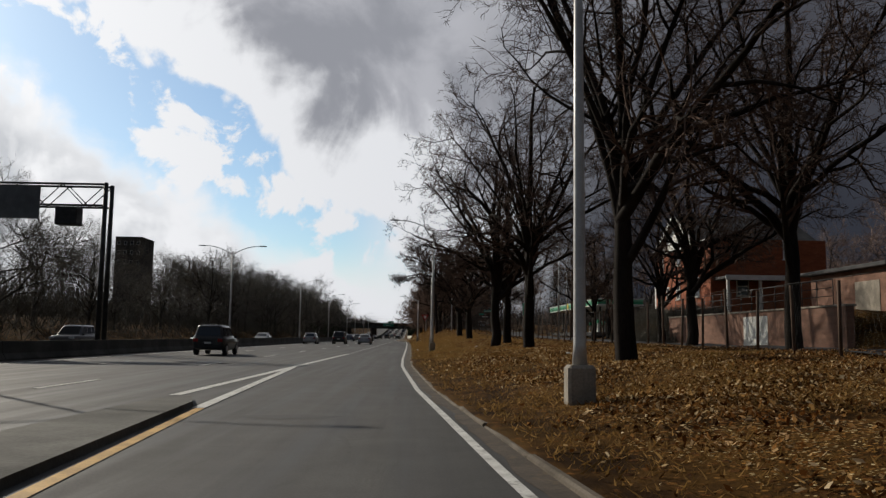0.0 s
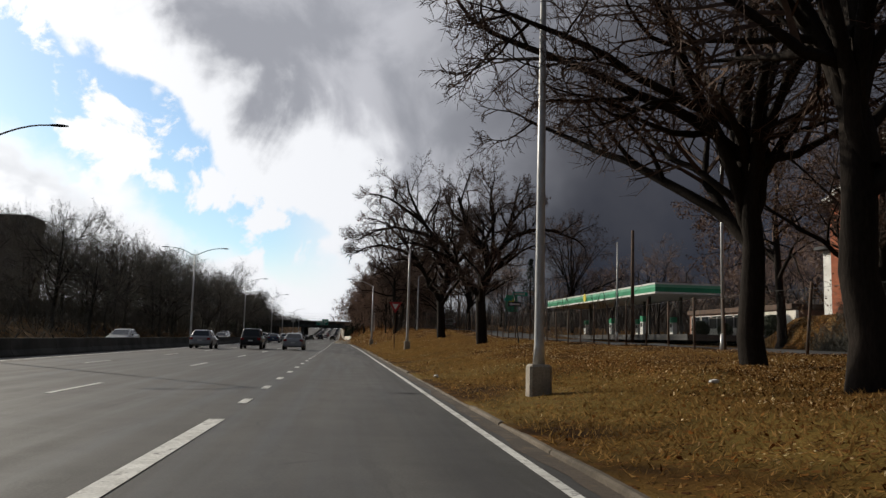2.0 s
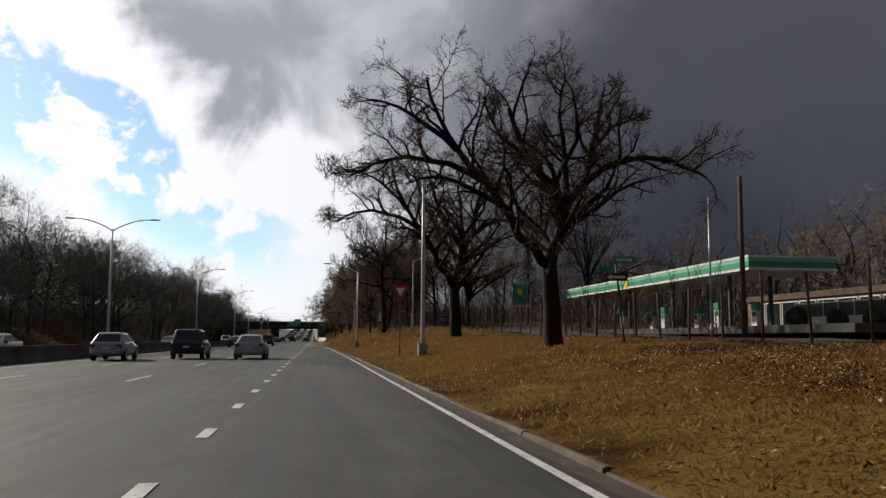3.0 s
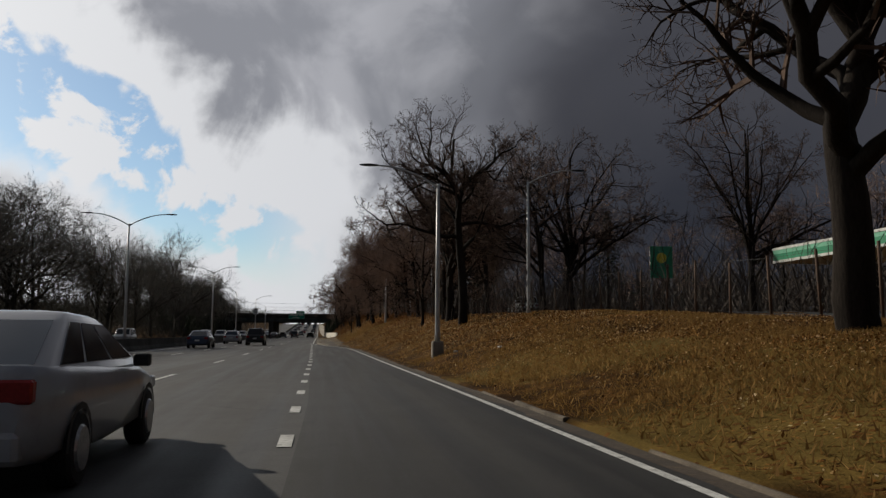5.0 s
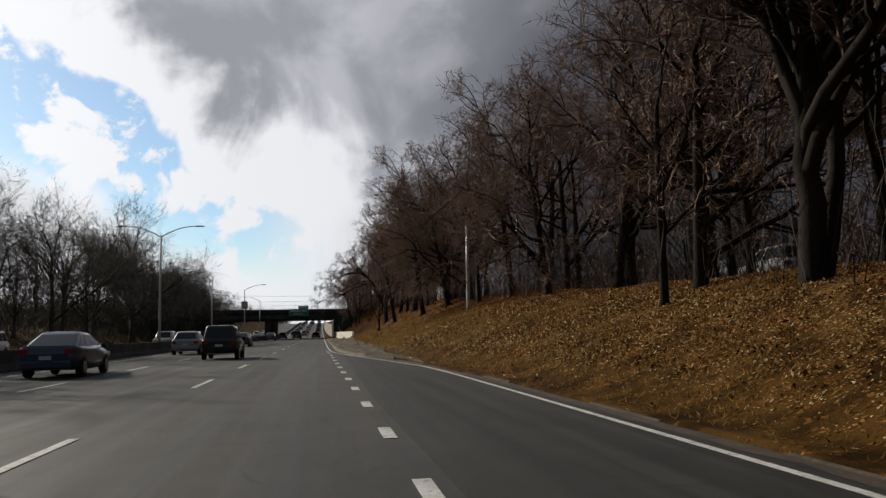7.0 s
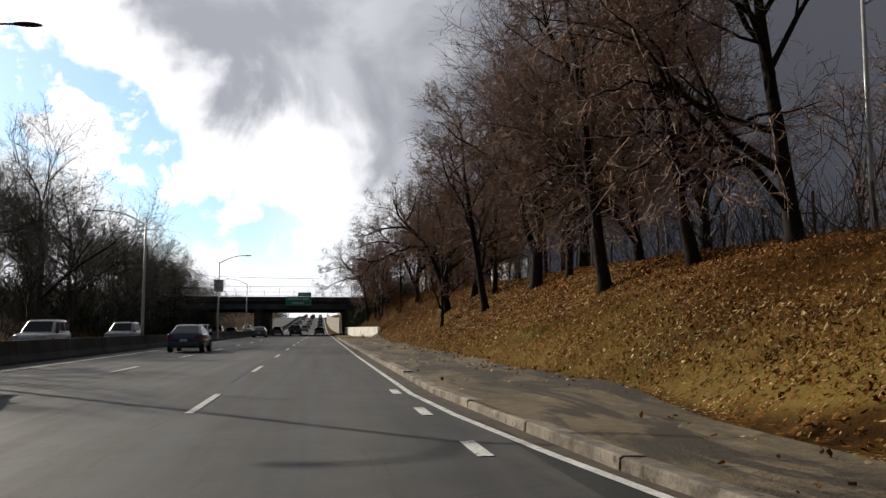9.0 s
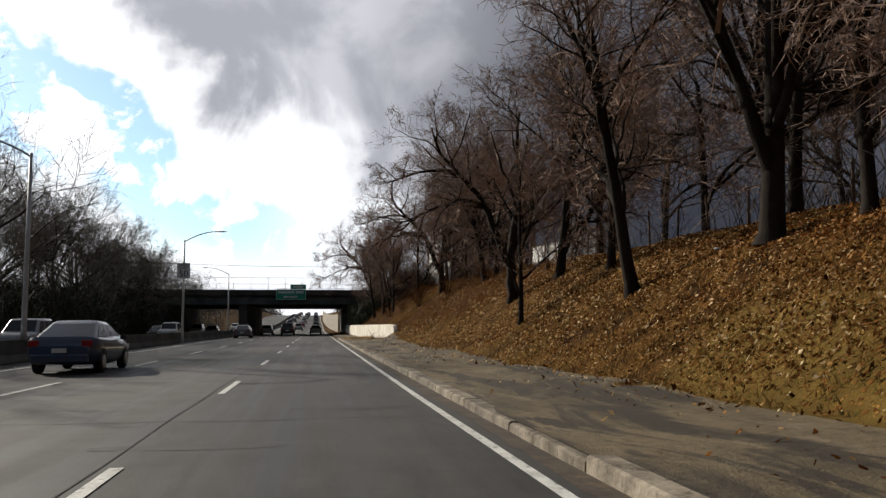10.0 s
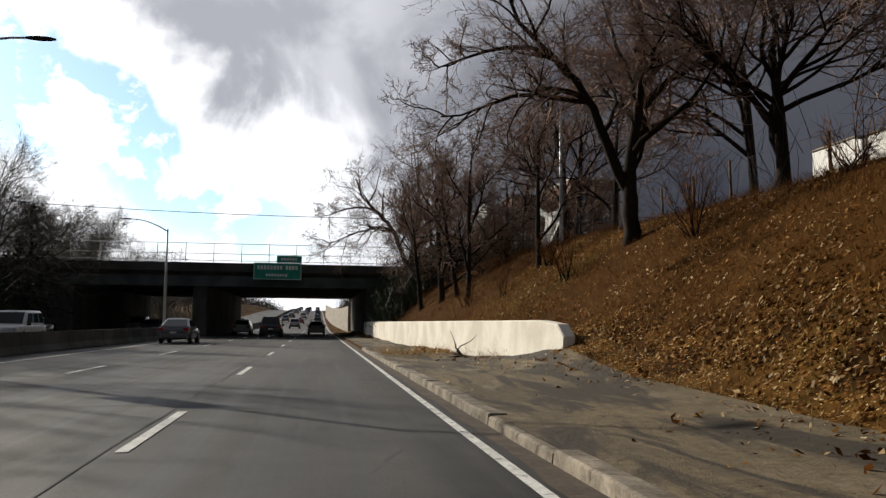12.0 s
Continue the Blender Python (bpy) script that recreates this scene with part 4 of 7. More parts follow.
RIGHT_TREES = (
    ("oak_tall", 6.3, 24.6, 20, 1.0), ("oak_tall", 6.0, 42.9, 330, 0.9), ("oak", 5.7, 56.9, 75, 1.0), ("oak", 7.2, 63.5, 200, 0.95),
    ("oak", 18.7, 61.8, 40, 0.85), ("leafy", 20.5, 86.0, 10, 0.95), ("oak", 15.5, 70.5, 260, 0.66), ("oak_tall", 14.0, 30.0, 300, 0.95), ("oak", 15.0, 44.0, 30, 0.9),
    ("spread", 6.9, 100.7, 0, 1.0), ("spread", 7.2, 127.1, 25, 1.12),
    ("limbed", 4.5, 160.2, 0, 1.0), ("oak", 18.3, 183.0, 30, 1.12),
    ("twin", 5.3, 170.4, 0, 1.0), ("slim", 3.9, 175.2, 30, 0.85), ("bank_b", 5.9, 177.1, 120, 1.0), ("oak", 9.8, 184.5, 95, 0.8),
    ("bank_b", 5.8, 193.5, 10, 0.95), ("bank", 5.6, 200.2, 30, 1.0), ("slim", 4.6, 205.5, 80, 1.0), ("bank_b", 7.0, 187.0, 200, 1.05),
    ("bank", 3.2, 223.0, 20, 1.1), ("bank", 4.8, 219.5, 350, 1.05), ("bank_b", 6.0, 216.0, 340, 1.1), ("fan", 3.7, 234.2, 130, 1.0), ("slim", 4.7, 232.1, 50, 1.1), ("bank_b", 6.2, 227.4, 350, 1.0), ("oak", 9.3, 243.5, 20, 0.85),
    ("bank", 2.2, 238.9, 5, 0.95), ("slim", 1.1, 247.6, 10, 0.75), ("arch", 2.5, 254.6, 12, 0.88), ("bank_b", 4.0, 252.0, 190, 1.0), ("slim", 4.2, 246.0, 260, 1.1), ("oak_tall", 9.5, 262.0, 40, 0.8),
    ("wood_b", 16.2, 277.0, 60, 0.9), ("wood_a", 10.8, 292.0, 10, 0.85), ("wood_c", 15.8, 285.0, 140, 0.95), ("wood_a", 15.6, 267.0, 220, 0.95), ("bank", 5.0, 272.9, 345, 1.0), ("bank_b", 5.7, 272.2, 20, 1.0), ("arch", 4.4, 289.0, 0, 1.0), ("fan", 8.7, 286.4, 40, 0.85), ("bank", 1.6, 309.5, 350, 0.75), ("bank_b", 9.6, 316.0, 160, 0.85), ("slim", 3.3, 297.5, 100, 0.9), ("bank", 0.4, 317.0, 30, 0.75),
    ("slim", 1.6, 306.0, 20, 1.0), ("bank_b", 1.2, 313.0, 90, 0.9), ("slim", 2.4, 318.0, 200, 0.9), ("arch", 1.4, 332.0, 8, 1.08), ("slim", 0.6, 325.0, 100, 0.9), ("bank_b", 3.0, 329.0, 10, 0.9),
)
for k, x, y, turn, size in RIGHT_TREES + (("oak_tall", 36.5, 184.0, 70, 1.15),):
    plant(k, x, y, turn, size)
rng = random.Random(8)
# wood on the bank, behind the first row
for i in range(28):
    y = 168 + i * 5.9 + rng.uniform(-2, 2)
    x = rng.uniform(7.5, 11.5)
    if not (208 < y < 300 and rng.random() < 0.45):
        plant(("wood_a", "wood_b", "wood_c")[i % 3], x, y, rng.uniform(0, 360), rng.uniform(0.7, 0.95))
# far side of the service road
for i in range(29):
    y = 20 + i * 11.3 + rng.uniform(-4, 4)
    x = rng.uniform(46, 64) if y < 205 else rng.uniform(20, 40)
    if 268 < y < 350:
        continue
    plant(("wood_a", "wood_b", "wood_c")[i % 3], x, y, rng.uniform(0, 360), rng.uniform(0.85, 1.15), "leafless tree standing behind the service road")
# wood left of the opposite carriageway
for r, (off, step) in enumerate(((4.5, 13.0), (12, 13.0), (20, 26.0))):
    y = 14.0 + r * 3
    while y < 420:
        x = FAR_LEFT - off + rng.uniform(-2, 2)
        plant(("grove_a", "grove_b", "grove_c")[rng.randrange(3)], x, y + rng.uniform(-2.5, 2.5), rng.uniform(0, 360), rng.uniform(0.52, 1.08) * lerp(y, (0, 150, 230, 420), (1.02, 0.95, 1.14, 0.95)), "leafless tree in the dark wood beyond the opposite lanes")
        y += step * rng.uniform(0.7, 1.3)


for i in range(16):
    y = 146 + i * 4.0 + rng.uniform(-2, 2)
    x = -33.0 - (i % 4) * 5.5 + rng.uniform(-1.5, 1.5)
    plant(("grove_a", "grove_b", "grove_c")[i % 3], x, y, rng.uniform(0, 360), rng.uniform(0.75, 0.98), "leafless tree in the dense wood beyond the opposite lanes")
for i, (x, y) in enumerate(((-30.4, 268), (-31.0, 282), (-30.2, 296), (-30.8, 306), (-30.0, 316), (-30.6, 327), (-33, 331), (-36, 322), (-34, 300), (-31.0, 250), (-30.5, 236), (-31, 222))):
    plant(("grove_b", "grove_a")[i % 2], x, y, i * 77, 0.74 + 0.06 * (i % 4), "leafless tree leaning over the opposite lanes")


# ---- street lamps ----
def lamp_head(parent, m):
    bm = bmesh.new()
    prof = ((0.0, 0.05, 0.03), (0.1, 0.09, 0.055), (0.35, 0.15, 0.07), (0.62, 0.13, 0.055), (0.78, 0.05, 0.03))
    rings = []
    for px, w, hh in prof:
        rings.append([bm.verts.new((px, w * c, hh * s * (1.0 if s > 0 else 0.7))) for c, s in [(math.cos(a), math.sin(a)) for a in np.linspace(0, 2 * math.pi, 9)[:-1]]])
    for r0, r1 in zip(rings, rings[1:]):
        for k in range(8):
            bm.faces.new((r0[k], r0[(k + 1) % 8], r1[(k + 1) % 8], r1[k]))
    bm.faces.new(rings[0][::-1])
    bm.faces.new(rings[-1])
    bmesh.ops.transform(bm, matrix=m, verts=bm.verts)
    return part("lamp_head", bm, M["darkmetal"], parent, "dark grey lamp head")


def street_lamp(name, x, y, top, arms, label, pedestal=True, lean=0.0, z=None):
    """arms: signs of x of each arm."""
    z = land(x, y) if z is None else z
    e = empty(name, pose(x, y, z, 0, lean, 0))
    tagged(e, label, "street lamp", group="street lamps")
    if pedestal:
        bm = bmesh.new()
        box(bm, -0.23, 0.23, -0.23, 0.23, -0.3, 0.62, 0.05)
        part("pedestal", bm, M["concrete"], e, "chipped concrete pedestal")
    bm = bmesh.new()
    b0 = 0.62 if pedestal else 0.0
    tube(bm, [(0, 0, b0), (0, 0, b0 + 0.35), (0, 0, top * 0.5), (0, 0, top)], [0.13, 0.105, 0.09, 0.06], 12)
    part("pole", bm, M["pole"], e)
    for sgn in arms:
        bm = bmesh.new()
        reach = 2.5
        pts = [(sgn * reach * q, 0, top - 0.15 + 0.85 * math.sin(q * math.pi / 2) ** 0.9) for q in np.linspace(0, 1, 8)]
        tube(bm, pts, [0.045 - 0.012 * q for q in np.linspace(0, 1, 8)], 8)
        part("arm", bm, M["pole"], e)
        lamp_head(e, pose(sgn * reach, 0, top + 0.70, 0, 0, 0 if sgn > 0 else 180))
    return e


R_LAMP = "grey steel street lamp on a concrete pedestal in grass"
for x, y, top in ((2.75, 13.6, 9.2), (1.4, 61.2, 9.0), (2.3, 108.5, 9.0), (0.75, 144.8, 7.15)):
    street_lamp("street_lamp", x, y, top, (-1,), R_LAMP)
street_lamp("street_lamp", 3.0, 200.5, 4.9, (), "thin rusty steel pole standing at the roadside", pedestal=False)
M_LAMP = "twin-arm grey street lamp standing on the median barrier"
for x, y in ((-17.6, 27.5), (-17.6, 79.8), (-17.6, 128.6), (-17.6, 172.0), (-17.6, 219.5)):
    street_lamp("street_lamp", x, y, 8.2, (-1, 1), M_LAMP, pedestal=False, z=0.82)
for x, y, side, foot in ((-17.6, 250.0, -1, 0.82), (-17.1, 284.4, 1, 0.0), (-17.6, 323.5, -1, 0.82)):
    street_lamp("street_lamp", x, y, (8.2 if side > 0 else 8.0) - foot, (side,), "single-arm grey street lamp beside the median barrier", pedestal=False, z=foot)


# ---- road bridge ----
def build_bridge():
    b = empty("road_bridge", pose(0, 0, 0))
    tagged(b, "concrete road bridge, shade toned in, with steel girders and a fence", "bridge", kind="structure")
    Y0, Y1, ZB, ZT = 336.0, 370.0, 4.45, 5.75
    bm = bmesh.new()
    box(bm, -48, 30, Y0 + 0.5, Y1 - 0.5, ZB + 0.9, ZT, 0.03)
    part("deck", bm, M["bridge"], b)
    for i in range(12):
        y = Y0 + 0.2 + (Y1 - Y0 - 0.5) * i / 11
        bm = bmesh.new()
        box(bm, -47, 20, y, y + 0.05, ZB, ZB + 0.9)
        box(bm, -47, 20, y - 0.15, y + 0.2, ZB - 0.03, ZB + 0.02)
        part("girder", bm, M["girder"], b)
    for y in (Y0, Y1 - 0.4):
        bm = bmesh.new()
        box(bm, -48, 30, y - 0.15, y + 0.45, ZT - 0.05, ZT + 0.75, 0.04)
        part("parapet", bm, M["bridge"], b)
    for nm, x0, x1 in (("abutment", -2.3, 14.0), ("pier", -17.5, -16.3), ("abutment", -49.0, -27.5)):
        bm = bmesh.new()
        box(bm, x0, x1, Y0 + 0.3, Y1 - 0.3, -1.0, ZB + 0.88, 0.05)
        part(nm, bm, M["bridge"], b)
    # fence on the parapet
    for i in range(27):
        x = -47 + i * 2.4
        bm = bmesh.new()
        tube(bm, [(x, Y0, ZT + 0.7), (x, Y0, ZT + 2.5)], [0.035, 0.03], 6)
        part("fence_post", bm, M["pole"], b)
    for z in (0.95, 1.55, 2.45):
        bm = bmesh.new()
        tube(bm, [(-47, Y0, ZT + z), (16, Y0, ZT + z)], [0.028, 0.028], 6)
        part("fence_rail", bm, M["pole"], b)
    bm = bmesh.new()
    for i in range(200):
        x = -47 + i * 0.32
        tube(bm, [(x, Y0, ZT + 0.8), (x + 0.9, Y0, ZT + 2.4)], [0.004, 0.004], 3, False)
        tube(bm, [(x + 0.9, Y0, ZT + 0.8), (x, Y0, ZT + 2.4)], [0.004, 0.004], 3, False)
    part("fence_mesh", bm, M["pole"], b)
    return b


build_bridge()


def build_walls():
    # low white retaining wall in front of the bridge, and the pale walls beyond it
    for name, pts, h, mt, label in (
        ("retaining_wall", ((-0.72, 280.6), (-0.76, 281.0), (-0.85, 282.4), (-1.0, 285.5), (-1.5, 296.0), (-2.1, 316.0), (-2.45, 336.0)), 1.42, "whitewall", "low cream painted retaining wall at the foot of the bank"),
        ("retaining_wall_far", ((-2.6, 372.0), (-2.7, 400.0), (-3.6, 450.0), (-4.2, 520.0)), 3.6, "concrete", "pale sunlit retaining wall beyond the bridge"),
    ):
        verts, faces = [], []
        for i, (x, y) in enumerate(pts):
            z0 = rise(y)
            hh = h * (lerp(i, (0, 1, 2, 3), (0.72, 0.93, 1.0, 1.0)) if name == "retaining_wall" else 1.0)
            for dx, z in ((0, -0.4), (0, hh - 0.03), (0.03, hh), (0.3, hh), (0.3, -0.4)):
                verts.append((x + dx, y, z0 + z))
        for j in range(len(pts) - 1):
            for i in range(4):
                q = j * 5 + i
                faces.append((q, q + 5, q + 6, q + 1))
        faces += [(4, 3, 2, 1, 0), tuple(range(len(verts) - 5, len(verts)))]
        o = raw(name, verts, faces, M[mt])
        tagged(o, label, "wall", kind="structure")


build_walls()
# ---- undergrowth, far woods, fallen leaves, grass ----
def scatter_sticks(name, label, count, xr, yr, hr, width, material, seed, tilt=0.35, ground=land, keep=None):
    """Many thin stems in one mesh."""
    rng = random.Random(seed)
    v, f = [], []
    for _ in range(count):
        x, y = rng.uniform(*xr), rng.uniform(*yr)
        if keep and not keep(x, y, rng):
            continue
        z = ground(x, y)
        ln = rng.uniform(*hr)
        base = Vector((x, y, z - 0.05 + rng.random() ** 2 * ln * 0.8))
        d = Vector((rng.gauss(0, tilt), rng.gauss(0, tilt), 1)).normalized()
        a = Vector((rng.gauss(0, 1), rng.gauss(0, 1), 0)).normalized() * width * rng.uniform(0.4, 1.2)
        mid = base + d * ln * 0.5
        tip = mid + (d + Vector((rng.gauss(0, tilt), rng.gauss(0, tilt), 0))).normalized() * ln * 0.5
        k = len(v)
        v += [tuple(base - a), tuple(base + a), tuple(mid + a * 0.8), tuple(mid - a * 0.8), tuple(tip)]
        f += [(k, k + 1, k + 2, k + 3), (k + 3, k + 2, k + 4)]
    o = raw(name, v, f, material)
    return tagged(o, label, "undergrowth", kind="stuff")


scatter_sticks("undergrowth_left", "dark tangled undergrowth of the wood beyond the lanes", 38000, (-62, FAR_LEFT - 1.5), (0, 440), (0.6, 3.2), 0.04, M["thicket"], 3, 0.75)
scatter_sticks("thicket_left", "dark dense thicket under the trees beyond the lanes", 20000, (-62, FAR_LEFT - 5.0), (20, 430), (1.2, 3.4), 0.04, M["thicket"], 5, 0.55)
scatter_sticks("far_wood_left", "distant leafless wood, dark and dense", 24000, (-140, -60), (-20, 700), (3, 9.5), 0.14, M["thicket"], 4, 0.6)
scatter_sticks("far_wood_right", "distant leafless wood behind the houses", 24000, (56, 125), (-20, 700), (4, 12), 0.13, M["understory"], 6, 0.6)
scatter_sticks("far_wood_end", "leafless trees lining the road past the bridge", 9000, (-2.0, 60), (385, 1000), (2, 7), 0.10, M["understory"], 9, 0.6, keep=lambda x, y, r: x > -1 + (y - 385) * 0.02)
scatter_sticks("far_wood_end_left", "leafless trees lining the road past the bridge", 7000, (-70, -35), (385, 1000), (2, 7), 0.10, M["understory"], 10, 0.6)
verge = HeightGrid()
scatter_sticks("bank_undergrowth", "thin dark saplings among the bank trees", 6500, (4.5, 15), (150, 335), (0.8, 3.6), 0.014, M["understory"], 12, 0.4, keep=lambda x, y, r: not (205 < y and r.random() < 0.75))
scatter_sticks("bank_thicket", "dense bare thicket along the top of the bank", 12000, (8.0, 24), (112, 345), (1.5, 6.0), 0.03, M["understory"], 16, 0.5, keep=lambda x, y, r: y < 258 and (x > 14.6 if 205 < y else x > 19) and not (y < 182 and x < 56 and x > 21.5))
scatter_sticks("bank_brush", "reddish brown dry brush covering the bank by the bridge", 480000, (-2.5, 8.6), (192, 334), (0.10, 0.40), 0.0045, M["brush"], 13, 0.95, ground=verge, keep=lambda x, y, r: r.random() < brushy(x, y) * (0.62 + 0.6 * noise.noise((x * 0.5, y * 0.35, 5.0))))
scatter_sticks("slope_hedge", "dark ragged hedge on the slope beside the service road", 30000, (19.6, 22.6), (62, 82), (0.25, 1.1), 0.014, M["thicket"], 17, 1.1)
scatter_sticks("house_hedge", "dark ragged hedge in front of the brick house", 20000, (22.5, 24.5), (63, 81), (0.25, 1.1), 0.014, M["thicket"], 15, 1.1)
scatter_sticks("abutment_thicket", "dark tangled evergreen thicket before the far abutment", 9000, (-48, FAR_LEFT - 0.8), (288, 335), (1.2, 4.4), 0.06, M["hedge"], 18, 0.7)
scatter_sticks("abutment_ivy", "dark evergreen shrubs against the bridge abutment", 6000, (-2.0, 9.0), (322, 336), (0.6, 3.2), 0.05, M["hedge"], 14, 0.7)


def grass_material():
    m = bpy.data.materials.new("dry_grass")
    m.use_nodes = True
    n = Net(m.node_tree)
    rnd = n.add("ShaderNodeNewGeometry").outputs["Random Per Island"]
    at = n.add("ShaderNodeTexCoord").outputs["Object"]
    col = n.mix(n.ramp(rnd, 0.0, 1.0), (0.19, 0.110, 0.034), (0.34, 0.205, 0.078))
    far = n.ramp(n.add("ShaderNodeSeparateXYZ", _0=at).outputs[1], 180.0, 200.0, 0.15, 0.8)
    col = n.mix(n.math("MULTIPLY", n.ramp(n.noise(at, 0.22, 3), 0.50, 0.66), far), col, (0.13, 0.13, 0.04))
    thin_sheet(n, col, 0.5)
    return m


M["grass"] = grass_material()


def scatter_leaves():
    rng = random.Random(21)
    v, f = [], []
    count = 0
    while count < 300000:
        y = rng.uniform(4, 300)
        k = kerb(y)
        d = rng.uniform(0.3, 14.5)
        x = k + d
        shelf = lerp(y, (0, 30, 60, 100, 130, 150, 190, 212, 285, 300), (1.6, 1.8, 4.0, 4.6, 3.2, 1.8, 1.4, 4.2, 4.5, 2.3))
        thick = noise.noise((x * 0.28, y * 0.22, 3.0)) * 0.9 + noise.noise((x * 1.1, y * 0.9, 7.0)) * 0.8 + 0.55
        if d < shelf:
            thick *= (0.10 if y < 195 else 0.008) + 0.4 * (d / shelf) ** 4
        if 92 < y < 142:
            thick *= 1 - 0.2 * cover(x, y)[2]
        thick *= 1 - 0.78 * brushy(x, y)
        if y > 228 and d > shelf:
            thick *= 2.0 if d < 10 else 1.0
        if 146 < y < 205 and d > shelf:
            thick = thick * 1.6 + 0.15
        if y < 150 and d > 9:
            thick *= 0.5
        if rng.random() > thick:
            continue
        count += 1
        z = verge(x, y)
        s = rng.uniform(0.017, 0.040) * lerp(y, (30, 60, 130, 150, 195, 225), (1.35, 1.05, 0.95, 1.2, 1.4, 1.65))
        a = rng.uniform(0, 6.28)
        tx, ty = rng.gauss(0, 0.6), rng.gauss(0, 0.6)
        gx = (verge(x + 0.25, y) - z) / 0.25 if d > 0.6 else 0.0
        gy = (verge(x, y + 0.4) - z) / 0.4 if d > 0.6 else 0.0
        u = Vector((math.cos(a), math.sin(a), tx + gx * math.cos(a) + gy * math.sin(a))).normalized() * s
        w = Vector((-math.sin(a), math.cos(a), ty - gx * math.sin(a) + gy * math.cos(a))).normalized() * s * rng.uniform(0.45, 0.8)
        c = Vector((x, y, z + rng.uniform(0.012, 0.045)))
        q = len(v)
        curl = Vector((0, 0, s * rng.uniform(0.1, 0.9)))
        skew = u * rng.uniform(-0.45, 0.45)
        v += [tuple(c - u), tuple(c - w * rng.uniform(0.5, 1.3) + skew + curl * rng.uniform(0.0, 0.8)), tuple(c + u + curl), tuple(c + w * rng.uniform(0.5, 1.3) - skew + curl * rng.uniform(0.0, 0.8))]
        f.append((q, q + 1, q + 2, q + 3))
    o = raw("fallen_leaves", v, f, M["leaf"])
    tagged(o, "brown, red and tan fallen oak leaves littering the bank", "leaves", kind="stuff")


def scatter_grass():
    rng = random.Random(22)
    v, f = [], []
    count = 0
    while count < 260000:
        y = rng.uniform(4, 300)
        d = rng.random() ** 0.8 * 11
        x = kerb(y) + 0.2 + d
        dens = 0.42 + 1.0 * noise.noise((x * 0.35, y * 0.3, 9.0))
        if 36 < y < 145:
            dens += 0.55 * cover(x, y)[2]
        if 195 < y < 290:
            band = max(0.0, min(1.0, (d - 3.2) / 0.5)) * max(0.0, min(1.0, (8.0 - d) / 3.0)) * (1 - 0.9 * brushy(x, y))
            dens = band * lerp(y, (230, 250), (1.0, 0.3)) * (0.7 + 1.3 * noise.noise((x * 0.5, y * 0.4, 2.0))) + (0.06 if d > 3.4 else 0.0)
        if rng.random() > dens:
            continue
        count += 1
        z = verge(x, y)
        h = rng.uniform(0.03, 0.10) * (1.5 if y > 195 or 92 < y < 145 else 1.0)
        a = rng.uniform(0, 6.28)
        w = rng.uniform(0.008, 0.02)
        q = len(v)
        lx, ly = rng.gauss(0, 0.09), rng.gauss(0, 0.09)
        v += [(x - w * math.cos(a), y - w * math.sin(a), z - 0.01), (x + w * math.cos(a), y + w * math.sin(a), z - 0.01), (x + lx, y + ly, z + h)]
        f.append((q, q + 1, q + 2))
    o = raw("dry_grass", v, f, M["grass"])
    tagged(o, "short dry winter grass, straw yellow with green patches", "grass", kind="stuff")


scatter_leaves()
scatter_grass()


# ---- shrubs and evergreens ----
def shrub(x, y, h, seed, label="bare multi-stemmed shrub with thin brown stems", mat="brush"):
    rng = random.Random(seed)
    e = empty("shrub", pose(x, y, land(x, y)))
    tagged(e, label, "shrub", group="bare shrubs")
    w, tw = Wood(), Wood()
    for i in range(rng.randint(9, 14)):
        d = Vector((rng.gauss(0, 0.4), rng.gauss(0, 0.4), 1)).normalized()
        p = Vector((rng.gauss(0, 0.12), rng.gauss(0, 0.12), -0.05))
        pts, ln = [p.copy()], h * rng.uniform(0.6, 1.1)
        for s in range(4):
            d = sway(rng, d, 0.14)
            p = p + d * ln / 4
            pts.append(p.copy())
            for t in range(3):
                dd = fork_dir(rng, d, rng.uniform(0.4, 0.9))
                tw.tube([p, p + dd * ln * 0.16, p + sway(rng, dd, 0.2) * ln * 0.3], [0.008, 0.006, 0.003], 3)
        w.tube(pts, [0.022, 0.018, 0.014, 0.01, 0.005], 4)
    raw("stem_clump", w.v, w.f, M["bark"], e)
    raw("crown", tw.v, tw.f, M[mat], e)


for i, (x, y, h) in enumerate(((4.1, 283.5, 2.1), (2.6, 291.0, 1.6), (6.0, 279.0, 1.8), (1.8, 298.0, 1.4), (6.2, 268.5, 2.4), (5.0, 272.0, 1.7), (7.4, 260.0, 2.2), (3.4, 296.0, 1.5), (1.0, 303.0, 1.3), (6.6, 289.0, 2.0), (5.2, 258.0, 1.5), (6.8, 212.0, 1.4), (7.0, 205.0, 1.6), (4.6, 310.0, 1.8))):
    shrub(x, y, h, 300 + i)


